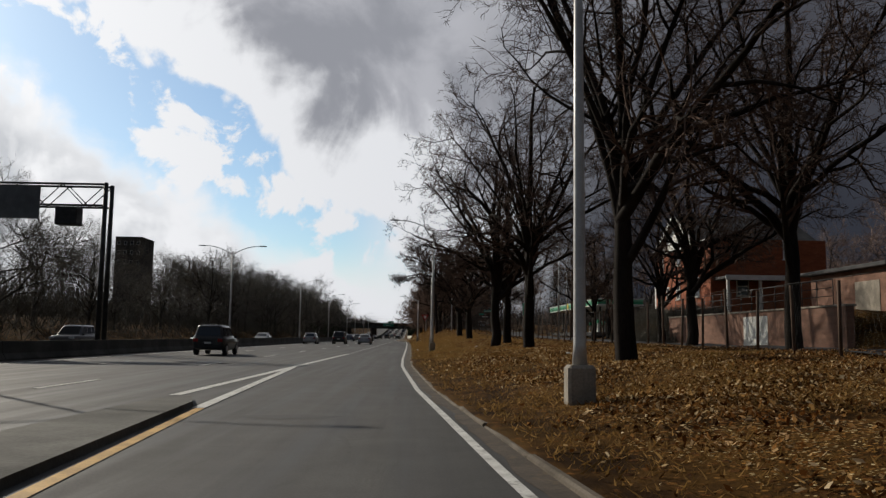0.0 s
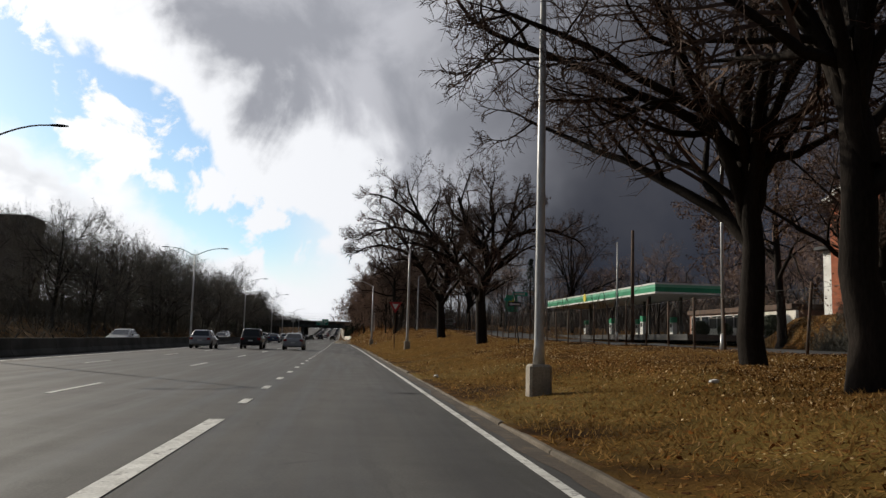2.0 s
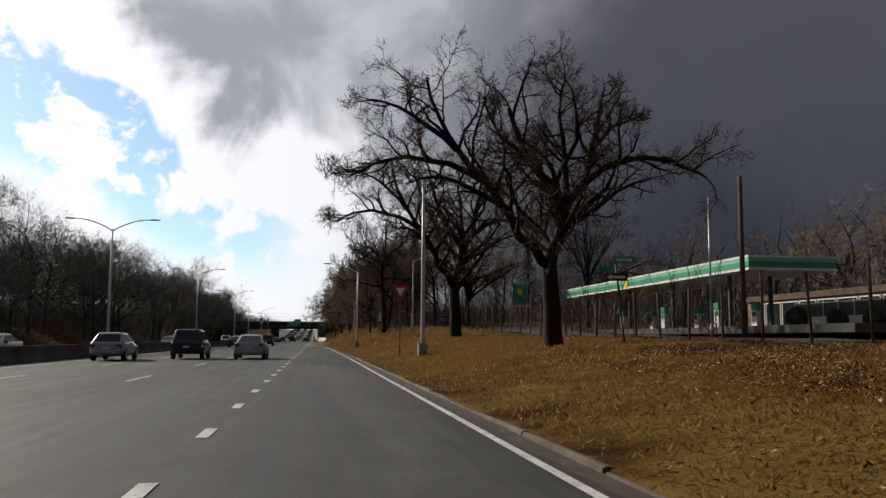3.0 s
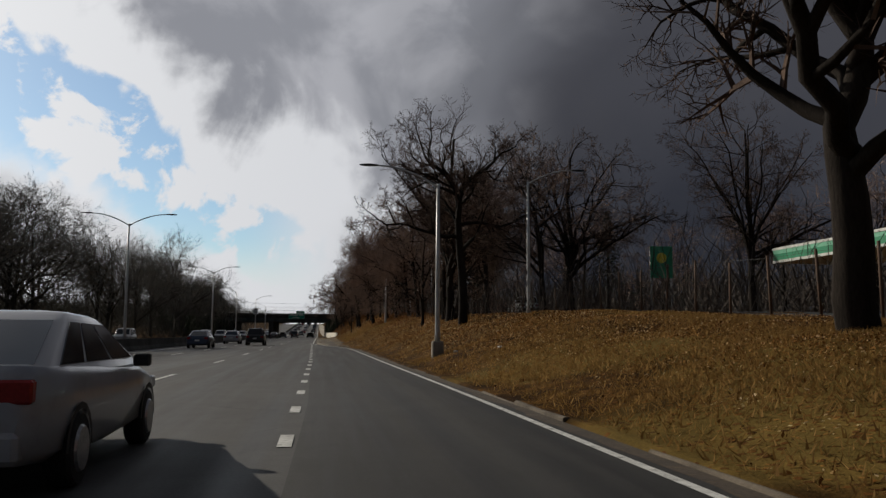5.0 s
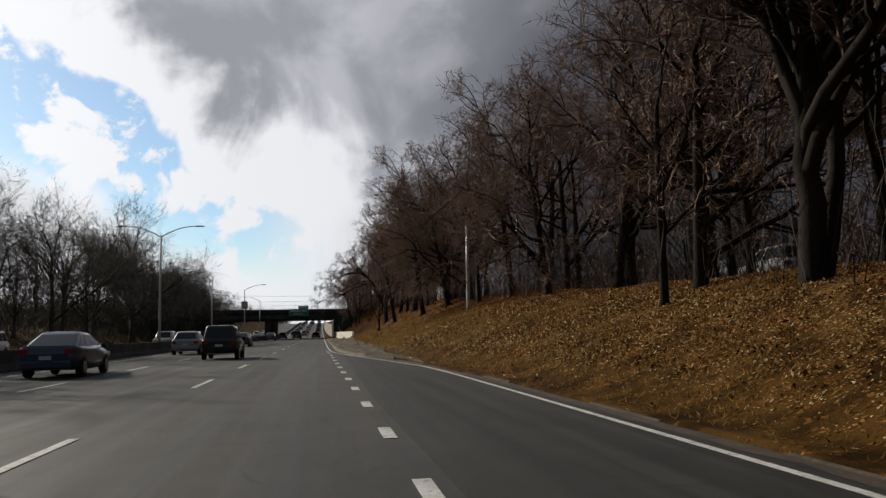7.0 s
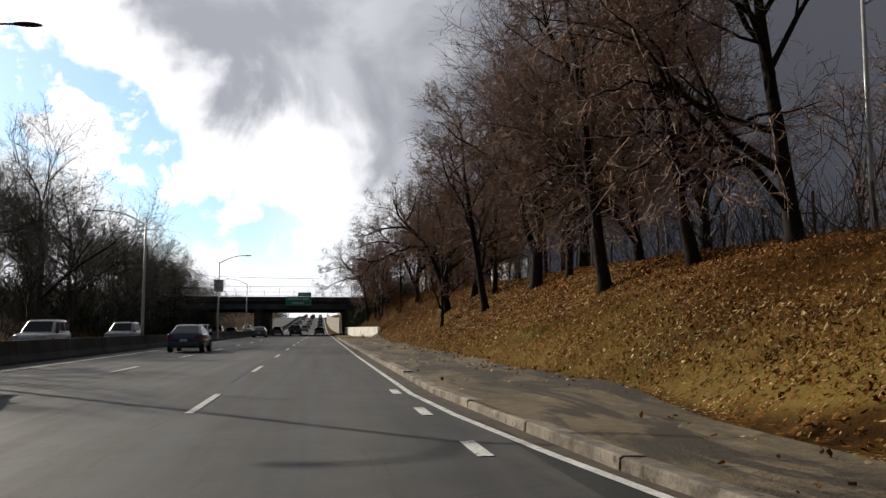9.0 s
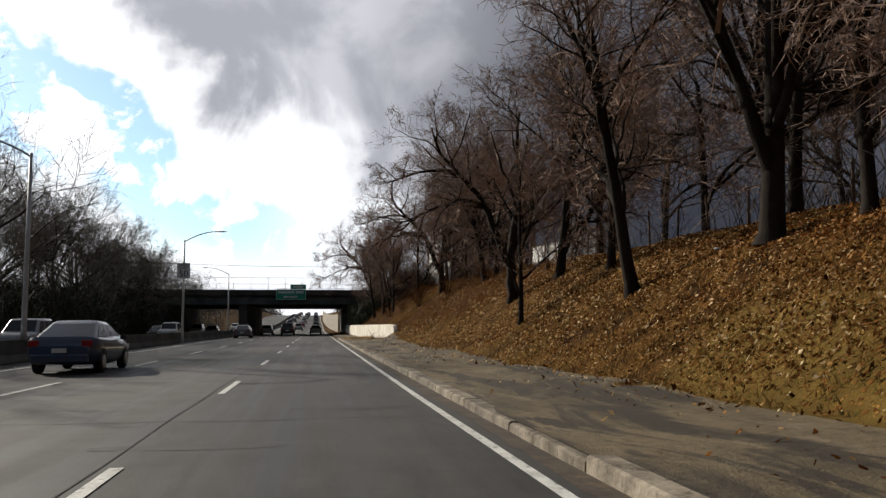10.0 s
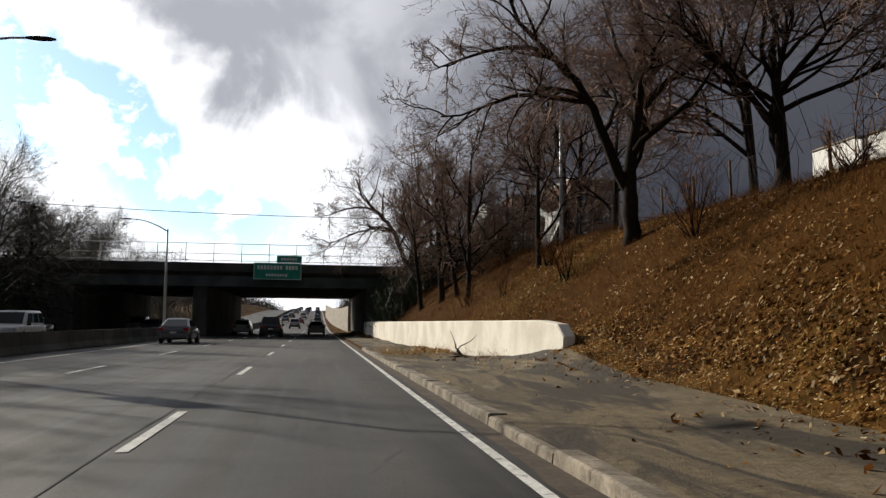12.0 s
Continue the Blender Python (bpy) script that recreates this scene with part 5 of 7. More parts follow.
def conifer(x, y, h, seed, label="dark green conifer with drooping boughs", clear=0.12, spread=0.22):
    rng = random.Random(seed)
    e = empty("conifer", pose(x, y, land(x, y)))
    tagged(e, label, "tree", group="evergreens")
    w, nd = Wood(), Wood()
    w.tube([Vector((0, 0, -0.2)), Vector((0, 0, h * 0.5)), Vector((0, 0, h))], [h * 0.018, h * 0.011, 0.02], 7)
    n = int(h * 9)
    for i in range(n):
        q = clear + (1 - clear) * i / n
        a = i * 2.4 + rng.uniform(-0.4, 0.4)
        ln = h * spread * (1 - q) * rng.uniform(0.7, 1.2) + 0.25
        p0 = Vector((0, 0, h * q))
        out = Vector((math.cos(a), math.sin(a), 0.12))
        pts = [p0, p0 + out * ln * 0.55, p0 + out * ln + Vector((0, 0, -ln * 0.22))]
        w.tube(pts, [0.03, 0.02, 0.008], 3)
        for j in range(14):
            t = rng.uniform(0.25, 1.0)
            c = pts[0].lerp(pts[1], t / 0.55) if t < 0.55 else pts[1].lerp(pts[2], (t - 0.55) / 0.45)
            dd = Vector((rng.gauss(0, 1), rng.gauss(0, 1), rng.gauss(-0.25, 0.4))).normalized() * rng.uniform(0.2, 0.55)
            nd.ribbon([c, c + dd * 0.6, c + dd + Vector((0, 0, -0.08))], [0.05, 0.07, 0.015])
    raw("trunk", w.v, w.f, M["bark"], e)
    raw("needles", nd.v, nd.f, M["needles"], e)


conifer(41.0, 236.0, 16.5, 1, "dark pine with broad irregular boughs", 0.22, 0.3)
conifer(11.0, 186.5, 14.0, 3, "tall dark pine with a bare lower trunk", 0.38, 0.2)
conifer(4.5, 333.5, 6.0, 5)
conifer(-29.4, 331.0, 10.5, 7, "ivy-clad tree against the bridge abutment", 0.06, 0.34)
conifer(-31.5, 324.0, 9.5, 8, "ivy-clad tree against the bridge abutment", 0.06, 0.36)
conifer(-38.0, 291.0, 11.0, 6, "ivy-dark evergreen beside the opposite lanes", 0.2, 0.2)


# ---- chain-link fence along the service road ----
FENCE_Y = (20, 60, 90, 130, 150, 190, 215, 240, 270, 300, 334)
FENCE_X = (12.0, 13.0, 13.0, 13.0, 12.5, 12.0, 10.0, 9.2, 9.0, 8.6, 7.8)


def build_fence():
    e = empty("chain_link_fence")
    tagged(e, "rusty chain-link fence with leaning posts", "fence")
    rng = random.Random(31)
    y = 20.0
    tops = []
    while y < 334:
        x = lerp(y, FENCE_Y, FENCE_X)
        z = land(x, y)
        h = 2.3 if y < 200 else 1.8
        tip = (x + rng.gauss(0, 0.07), y + rng.gauss(0, 0.09), z + h * rng.uniform(0.92, 1.12))
        bm = bmesh.new()
        tube(bm, [(x, y, z - 0.2), tip], [0.055, 0.052], 6)
        part("post", bm, M["rust"], e)
        tops.append((x, y, z, h))
        y += 3.0
    bm = bmesh.new()
    tube(bm, [(x, y, z + h - 0.06) for x, y, z, h in tops], [0.007] * len(tops), 5)
    part("top_rail", bm, M["darkmetal"], e)
    v, f = [], []
    for (x0, y0, z0, h0), (x1, y1, z1, h1) in zip(tops, tops[1:]):
        p, q = Vector((x0, y0, z0)), Vector((x1, y1, z1))
        for i in range(11):
            for s in (0, 1):
                a = p.lerp(q, max(0.0, (i - 2 * s) / 11))
                b = p.lerp(q, min(1.0, (i + 2 - 2 * s) / 11)) if not s else p.lerp(q, max(0.0, (i - 2) / 11))
                lo, hi = (p.lerp(q, i / 11), p.lerp(q, min(1.0, (i + 3) / 11))) if not s else (p.lerp(q, min(1.0, (i + 3) / 11)), p.lerp(q, i / 11))
                k = len(v)
                up = Vector((0, 0, h0 - 0.08))
                side = Vector((0, 0.0016, 0))
                v += [tuple(lo - side), tuple(lo + side), tuple(hi + up + side), tuple(hi + up - side)]
                f.append((k, k + 1, k + 2, k + 3))
    raw("wire_mesh", v, f, M["darkmetal"], e)


build_fence()


# ---- service road behind the fence ----
def build_service_road():
    v, f = [], []
    ys = np.linspace(10, 334, 82)
    for y in ys:
        y = float(y)
        x0 = lerp(y, FENCE_Y, FENCE_X) + 1.3
        for q in range(4):
            x = x0 + q * 2.0
            v.append((x, y, land(x, y) + 0.05))
    for j in range(len(ys) - 1):
        for q in range(3):
            k = j * 4 + q
            f.append((k, k + 1, k + 5, k + 4))
    o = raw("service_road", v, f, M["asphalt"])
    tagged(o, "narrow grey service road behind the fence", "road", kind="structure")


build_service_road()


# ---- cars ----
PAINTS = {}


def paint(col):
    if col not in PAINTS:
        m = bpy.data.materials.new("car_paint")
        m.use_nodes = True
        n = Net(m.node_tree)
        at = n.add("ShaderNodeTexCoord").outputs["Object"]
        dirt = n.ramp(n.noise(at, 2.5, 4), 0.45, 0.75, 0.0, 0.35)
        low = n.ramp(n.add("ShaderNodeSeparateXYZ", _0=at).outputs[2], 0.25, 0.6, 0.4, 0.0)
        c = n.mix(n.math("MAXIMUM", dirt, low), col, (0.09, 0.08, 0.07))
        p = n.add("ShaderNodeBsdfPrincipled", Base_Color=c, Roughness=0.32)
        p.inputs["Coat Weight"].default_value = 0.5
        n.add("ShaderNodeOutputMaterial", _0=p.outputs[0])
        PAINTS[col] = m
    return PAINTS[col]


SHAPES = {
    # stations of the body: y, bottom, shoulder, half width; cabin: base rear, base front, roof rear, roof front, roof height, half widths
    "sedan": dict(st=((-2.35, 0.42, 0.78, 0.74), (-2.25, 0.30, 1.04, 0.86), (-1.5, 0.24, 1.03, 0.91), (0, 0.22, 0.98, 0.92), (1.1, 0.24, 0.96, 0.91), (2.0, 0.26, 0.82, 0.86), (2.4, 0.36, 0.62, 0.66)), cab=(-2.1, 1.4, -0.85, 0.15, 1.47, 0.85, 0.63), r=0.32, ax=(-1.38, 1.4)),
    "suv": dict(st=((-2.2, 0.5, 0.95, 0.78), (-2.12, 0.38, 1.08, 0.88), (-1.4, 0.3, 1.1, 0.93), (0, 0.28, 1.08, 0.94), (1.2, 0.3, 1.06, 0.93), (2.0, 0.34, 0.98, 0.89), (2.3, 0.42, 0.8, 0.76)), cab=(-2.1, 1.15, -1.85, 0.35, 1.76, 0.87, 0.7), r=0.36, ax=(-1.35, 1.38)),
    "hatch": dict(st=((-2.1, 0.46, 0.9, 0.76), (-2.02, 0.34, 1.02, 0.86), (-1.3, 0.26, 1.04, 0.9), (0, 0.24, 1.0, 0.91), (1.1, 0.26, 0.98, 0.9), (1.9, 0.28, 0.86, 0.86), (2.2, 0.38, 0.68, 0.72)), cab=(-2.02, 1.4, -1.25, 0.2, 1.54, 0.85, 0.64), r=0.33, ax=(-1.3, 1.35)),
    "van": dict(st=((-2.6, 0.5, 1.0, 0.86), (-2.5, 0.36, 1.2, 0.95), (-1.5, 0.3, 1.22, 0.98), (0, 0.28, 1.2, 0.98), (1.3, 0.3, 1.15, 0.97), (2.2, 0.34, 1.0, 0.92), (2.55, 0.44, 0.8, 0.8)), cab=(-2.5, 1.5, -2.35, 0.7, 2.0, 0.9, 0.78), r=0.36, ax=(-1.6, 1.6)),
}


def car(shape, x, y, col, label, turn=0.0, lights=False, rack=False, tail=False, z=None):
    s = SHAPES[shape]
    e = empty("car", pose(x, y, (rise(y) if z is None else z), 0, 0, turn))
    tagged(e, label, "car", group="cars on the parkway")
    bm = bmesh.new()
    rings = []
    for py, zb, zs, w in s["st"]:
        half = ((0.82, zb), (0.97, zb + 0.10), (1.0, (zb + zs) / 2 + 0.05), (0.975, zs - 0.10), (0.90, zs - 0.015), (0.72, zs))
        pts = [(-w * a, py, b) for a, b in half] + [(w * a, py, b) for a, b in reversed(half)]
        rings.append([bm.verts.new(p) for p in pts])
    k = len(rings[0])
    for r0, r1 in zip(rings, rings[1:]):
        for i in range(k):
            bm.faces.new((r0[i], r0[(i + 1) % k], r1[(i + 1) % k], r1[i])).smooth = True
    bm.faces.new(rings[0])
    bm.faces.new(rings[-1][::-1])
    bmesh.ops.recalc_face_normals(bm, faces=bm.faces)
    part("body", bm, paint(col), e)
    b0, b1, r0, r1, zr, wb, wr = s["cab"]
    zs = s["st"][3][2] - 0.04
    base = [Vector(p) for p in ((-wb, b0, zs), (wb, b0, zs), (wb, b1, zs), (-wb, b1, zs))]
    roof = [Vector(p) for p in ((-wr, r0, zr), (wr, r0, zr), (wr, r1, zr - 0.03), (-wr, r1, zr - 0.03))]
    bm = bmesh.new()

    def ring(q, shrink, z=None):
        """A rounded outline of the cabin, q of the way from its base to its roof."""
        c = [base[i].lerp(roof[i], q) for i in range(4)]
        mid = sum(c, Vector()) / 4
        c = [mid + (p - mid) * shrink for p in c]
        out = []
        for i in range(4):
            p, a0, a1 = c[i], c[i - 1], c[(i + 1) % 4]
            for w in (0.0, 0.5, 1.0):
                r0, r1 = p.lerp(a0, 0.10), p.lerp(a1, 0.10)
                t = r0.lerp(p, w * 2 * 0.55) if w < 0.5 else r1.lerp(p, (1 - w) * 2 * 0.55)
                out.append((r0 + r1) / 2 * 0.45 + p * 0.55 if w == 0.5 else t)
        return [bm.verts.new((p.x, p.y, p.z if z is None else p.z + z)) for p in out]
    rings = [ring(0.0, 1.0), ring(0.5, 1.0), ring(0.86, 1.0), ring(0.97, 0.975), ring(1.0, 0.90, 0.012), ring(1.0, 0.5, 0.035)]
    for r_0, r_1 in zip(rings, rings[1:]):
        for i in range(12):
            bm.faces.new((r_0[i], r_0[(i + 1) % 12], r_1[(i + 1) % 12], r_1[i])).smooth = True
    bm.faces.new(rings[-1]).smooth = True
    bmesh.ops.recalc_face_normals(bm, faces=bm.faces)
    part("cabin", bm, paint(col), e)

    def pane(name, i, u0, u1, v0, v1):
        p = [base[i], base[(i + 1) % 4], roof[(i + 1) % 4], roof[i]]

        def at(u, v):
            return p[0].lerp(p[1], u).lerp(p[3].lerp(p[2], u), v)
        nrm = (p[1] - p[0]).cross(p[3] - p[0]).normalized() * 0.006
        q = [at(u0, v0) + nrm, at(u1, v0) + nrm, at(u1, v1) + nrm, at(u0, v1) + nrm]
        bm = bmesh.new()
        fr = [bm.verts.new(a) for a in q]
        bk = [bm.verts.new(a - nrm * 3) for a in q]
        bm.faces.new(fr)
        for j in range(4):
            bm.faces.new((fr[j], bk[j], bk[(j + 1) % 4], fr[(j + 1) % 4]))
        part(name, bm, M["window"], e)
    pane("rear_window", 0, 0.08, 0.92, 0.16, 0.86)
    pane("windscreen", 2, 0.06, 0.94, 0.10, 0.90)
    for i in (1, 3):
        for u0, u1 in ((0.08, 0.30), (0.33, 0.60), (0.63, 0.90)) if i == 1 else ((0.10, 0.37), (0.40, 0.67), (0.70, 0.92)):
            pane("side_window", i, u0, u1, 0.16, 0.84)
    rr = s["r"]
    for ay in s["ax"]:
        for sx in (-1, 1):
            w = s["st"][3][3]
            bm = bmesh.new()
            m = Matrix.Translation((sx * (w - 0.10), ay, rr)) @ Matrix.Rotation(radians(90), 4, "Y")
            bmesh.ops.create_cone(bm, cap_ends=True, segments=18, radius1=rr, radius2=rr, depth=0.22, matrix=m)
            bmesh.ops.bevel(bm, geom=[ed for ed in bm.edges if len(ed.link_faces) == 2 and any(len(fc.verts) > 4 for fc in ed.link_faces)], offset=0.03, segments=1, affect="EDGES")
            wh = part("wheel", bm, M["rubber"], e)
            bm = bmesh.new()
            bmesh.ops.create_cone(bm, cap_ends=True, segments=14, radius1=rr * 0.64, radius2=rr * 0.58, depth=0.03, matrix=Matrix.Translation((sx * (w + 0.018), ay, rr)) @ Matrix.Rotation(radians(90 * sx), 4, "Y"))
            part("rim", bm, M["alloy"], wh)
            # black ring on the uncut flank, painted for the dark gap over the wheel
            bm = bmesh.new()
            for a in np.linspace(0, math.pi, 9)[:-1]:
                a2 = a + math.pi / 8
                q = [bm.verts.new((sx * (w + 0.004), ay + math.cos(t) * r_, rr + math.sin(t) * r_)) for t, r_ in ((a, rr + 0.01), (a2, rr + 0.01), (a2, rr + 0.07), (a, rr + 0.07))]
                bm.faces.new(q)
            part("wheel_arch", bm, M["black"], e)
    yb, zb, zsh, wv = s["st"][1]
    for sx in (-1, 1):
        bm = bmesh.new()
        box(bm, sx * (wv - 0.17) - 0.14, sx * (wv - 0.17) + 0.14, yb - 0.10, yb + 0.06, zsh - 0.28, zsh - 0.10, 0.02)
        part("tail_light", bm, M["lit"], e, "red tail light")
        yf, zf, zfs, wf = s["st"][-2]
        bm = bmesh.new()
        box(bm, sx * (wf - 0.2) - 0.17, sx * (wf - 0.2) + 0.17, yf + 0.12, yf + 0.30, zfs - 0.22, zfs - 0.07, 0.02)
        part("headlight", bm, M["lens"], e, "clear headlight")
        bm = bmesh.new()
        box(bm, sx * (wv + 0.1) - 0.09, sx * (wv + 0.1) + 0.09, 0.75, 0.87, zs - 0.02, zs + 0.12, 0.02)
        part("side_mirror", bm, M["black"], e)
    bm = bmesh.new()
    box(bm, -wv * 0.88, wv * 0.88, s["st"][0][0] - 0.05, s["st"][0][0] + 0.2, zb + 0.02, zb + 0.26, 0.04)
    part("rear_bumper", bm, M["black"] if shape == "suv" else paint(col), e)
    bm = bmesh.new()
    box(bm, -0.19, 0.19, s["st"][0][0] - 0.062, s["st"][0][0] - 0.02, zb + 0.30, zb + 0.42)
    part("rear_plate", bm, M["sign_white"], e)
    if rack:
        for sx in (-0.5, 0.5):
            bm = bmesh.new()
            box(bm, sx - 0.02, sx + 0.02, r0 + 0.1, r1 - 0.1, zr - 0.005, zr + 0.06, 0.01)
            part("roof_rail", bm, M["black"], e)
    return e


WHITE, SILVER, BLACK, BLUE, GREY, RED, CREAM = (0.62, 0.62, 0.6), (0.36, 0.37, 0.39), (0.012, 0.012, 0.013), (0.03, 0.05, 0.10), (0.1, 0.1, 0.105), (0.25, 0.02, 0.02), (0.5, 0.47, 0.36)
for c in (
    ("suv", -10.6, 120.0, BLACK, "black boxy off-road car with a roof rack", 0, False, True),
    ("hatch", -14.3, 116.5, SILVER, "silver hatchback car in the median lane"),
    ("suv", -12.0, 51.0, BLACK, "black pick-up style off-road car on asphalt", 0, False, True),
    ("sedan", -6.95, 120.0, SILVER, "silver sedan ahead in the through lane"),
    ("sedan", -14.0, 184.0, BLUE, "dark blue sedan in the median lane"),
    ("suv", -10.6, 200.0, BLACK, "black boxy off-road car with a roof rack", 0, False, True),
    ("hatch", -14.2, 212.0, SILVER, "silver hatchback car in the median lane"),
    ("sedan", -13.6, 243.0, BLUE, "dark blue sedan in the median lane"),
    ("sedan", -14.8, 313.0, GREY, "dark grey sedan in the median lane"),
    ("suv", -10.6, 336.0, BLACK, "black off-road car near the bridge", 0, False, True),
    ("sedan", -6.7, 352.0, WHITE, "white sedan entering the underpass"),
    ("hatch", -14.2, 349.0, WHITE, "white hatchback under the bridge"),
):
    car(*c)
rng = random.Random(44)
cols = (WHITE, SILVER, BLACK, GREY, RED, SILVER, BLACK, WHITE, GREY, BLUE)
for i in range(20):
    y = 392 + i * 15 + rng.uniform(-4, 4)
    lane = (-6.6, -10.5, -14.2)[i % 3]
    car(("sedan", "suv", "hatch", "suv")[i % 4], lane, y, cols[i % 10], "car in the slow traffic beyond the bridge")
for i, (x, y, sh, col) in enumerate(((-21.5, 86.0, "sedan", SILVER), (-21.3, 118.0, "sedan", WHITE), (-25.0, 62.0, "suv", GREY), (-21.4, 176.0, "sedan", CREAM), (-25.2, 206.0, "suv", WHITE), (-21.6, 244.0, "suv", WHITE), (-21.4, 262.0, "suv", SILVER), (-21.5, 305.0, "suv", WHITE), (-25.0, 318.0, "sedan", BLACK), (-21.5, 340.0, "sedan", GREY), (-25.2, 352.0, "suv", WHITE), (-21.5, 398.0, "sedan", SILVER), (-25.0, 412.0, "suv", WHITE), (-21.5, 430.0, "hatch", BLACK), (-25.0, 455.0, "sedan", WHITE))):
    car(sh, x, y, col, "oncoming car on the opposite carriageway", 180)
car("suv", 15.7, 189.5, WHITE, "white estate car parked on the service road", 0, z=land(15.7, 189.5) + 0.05)
car("sedan", 17.0, 196.5, BLACK, "black sedan parked on the service road", 0, z=land(17.0, 196.5) + 0.05)


# ---- overhead sign gantry ----
def build_gantry():
    e = empty("sign_gantry", pose(-18.8, 50.5, 0))
    tagged(e, "grey steel truss gantry with backs of road signs", "gantry")
    for dy in (-0.5, 0.5):
        bm = bmesh.new()
        tube(bm, [(0, dy, -0.1), (0, dy, 10.3)], [0.16, 0.13], 10)
        part("column", bm, M["darkmetal"], e)
        bm = bmesh.new()
        tube(bm, [(-11.7, dy, -0.1 + land(-30.5, 50.5)), (-11.7, dy, 10.3)], [0.16, 0.13], 10)
        part("column", bm, M["darkmetal"], e)
        for z in (8.9, 10.2):
            bm = bmesh.new()
            tube(bm, [(0.1, dy, z), (-11.8, dy, z)], [0.07, 0.07], 8)
            part("chord", bm, M["darkmetal"], e)
        for i in range(9):
            bm = bmesh.new()
            x = -i * 1.3
            tube(bm, [(x, dy, 8.9 if i % 2 else 10.2), (x - 1.3, dy, 10.2 if i % 2 else 8.9)], [0.035, 0.035], 6)
            part("brace", bm, M["darkmetal"], e)
    for x0, x1, z0, z1 in ((-6.9, -3.8, 8.0, 10.0), (-11.3, -7.6, 7.6, 10.4)):
        bm = bmesh.new()
        box(bm, x0, x1, -0.75, -0.68, z0, z1, 0.01)
        part("sign_panel", bm, M["sign_back"], e, "bare grey back of a sign panel")
    bm = bmesh.new()
    box(bm, -2.9, -1.6, -0.7, 0.3, 7.7, 8.8, 0.05)
    part("control_box", bm, M["darkmetal"], e)


build_gantry()


# ---- signs ----
def bars(parent, rows, material):
    for x0, x1, z0, z1 in rows:
        bm = bmesh.new()
        box(bm, x0, x1, -0.016, -0.011, z0, z1)
        part("lettering_bar", bm, material, parent)


def lettering(parent, text, size, x, z, material, y=-0.014):
    cu = bpy.data.curves.new("lettering", "FONT")
    cu.body, cu.size, cu.align_x, cu.align_y, cu.extrude = text, size, "CENTER", "CENTER", 0.001
    cu.materials.append(material)
    o = new("lettering", cu)
    o.parent = parent
    o.matrix_local = pose(x, y, z, 90, 0, 0)
    return o


def build_speed_sign():
    e = empty("speed_limit_sign", pose(-17.1, 284.26, 0.75))
    tagged(e, "white speed limit sign strapped to a steel lamp pole", "road sign")
    for z in (4.55, 5.35):
        bm = bmesh.new()
        box(bm, -0.16, 0.16, 0.012, 0.30, z - 0.03, z + 0.03, 0.008)
        part("bracket", bm, M["pole"], e)
    bm = bmesh.new()
    box(bm, -0.5, 0.5, -0.01, 0.01, 4.35, 5.6, 0.004)
    part("panel", bm, M["sign_white"], e)
    bm = bmesh.new()
    for x0, x1, z0, z1 in ((-0.47, 0.47, 5.545, 5.565), (-0.47, 0.47, 4.385, 4.405), (-0.47, -0.45, 4.385, 5.565), (0.45, 0.47, 4.385, 5.565)):
        box(bm, x0, x1, -0.014, -0.009, z0, z1)
    part("border", bm, M["black"], e)
    lettering(e, "SPEED", 0.25, 0, 5.40, M["black"])
    lettering(e, "LIMIT", 0.25, 0, 5.17, M["black"])
    lettering(e, "50", 0.72, 0, 4.72, M["black"])


def build_bridge_sign():
    e = empty("guide_sign", pose(-10.2, 335.35, 0))
    tagged(e, "green guide sign with white writing on the bridge", "road sign")
    bm = bmesh.new()
    box(bm, -2.1, 2.1, -0.01, 0.04, 5.05, 6.55, 0.01)
    part("panel", bm, M["sign_green"], e)
    bm = bmesh.new()
    box(bm, -0.1, 2.1, -0.01, 0.04, 6.57, 7.2, 0.01)
    part("exit_panel", bm, M["sign_green"], e)
    for x in (-1.6, 0.0, 1.6):
        bm = bmesh.new()
        box(bm, x - 0.05, x + 0.05, 0.04, 0.5, 5.3, 6.5)
        part("bracket", bm, M["pole"], e)
    rows = [(-1.75 + i * 0.28, -1.75 + i * 0.28 + 0.2, 5.95, 6.3) for i in range(8)] + [(0.7 + i * 0.28, 0.7 + i * 0.28 + 0.2, 5.95, 6.3) for i in range(4)]
    rows += [(-1.0 + i * 0.24, -0.84 + i * 0.24, 5.35, 5.58) for i in range(8)] + [(0.3 + i * 0.24, 0.46 + i * 0.24, 6.78, 7.0) for i in range(6)]
    bars(e, rows, M["sign_white"])
    bm = bmesh.new()
    for x0, x1, z0, z1 in ((-2.06, 2.06, 6.48, 6.52), (-2.06, 2.06, 5.08, 5.12), (-2.06, -2.02, 5.08, 6.52), (2.02, 2.06, 5.08, 6.52)):
        box(bm, x0, x1, -0.014, -0.009, z0, z1)
    part("border", bm, M["sign_white"], e)


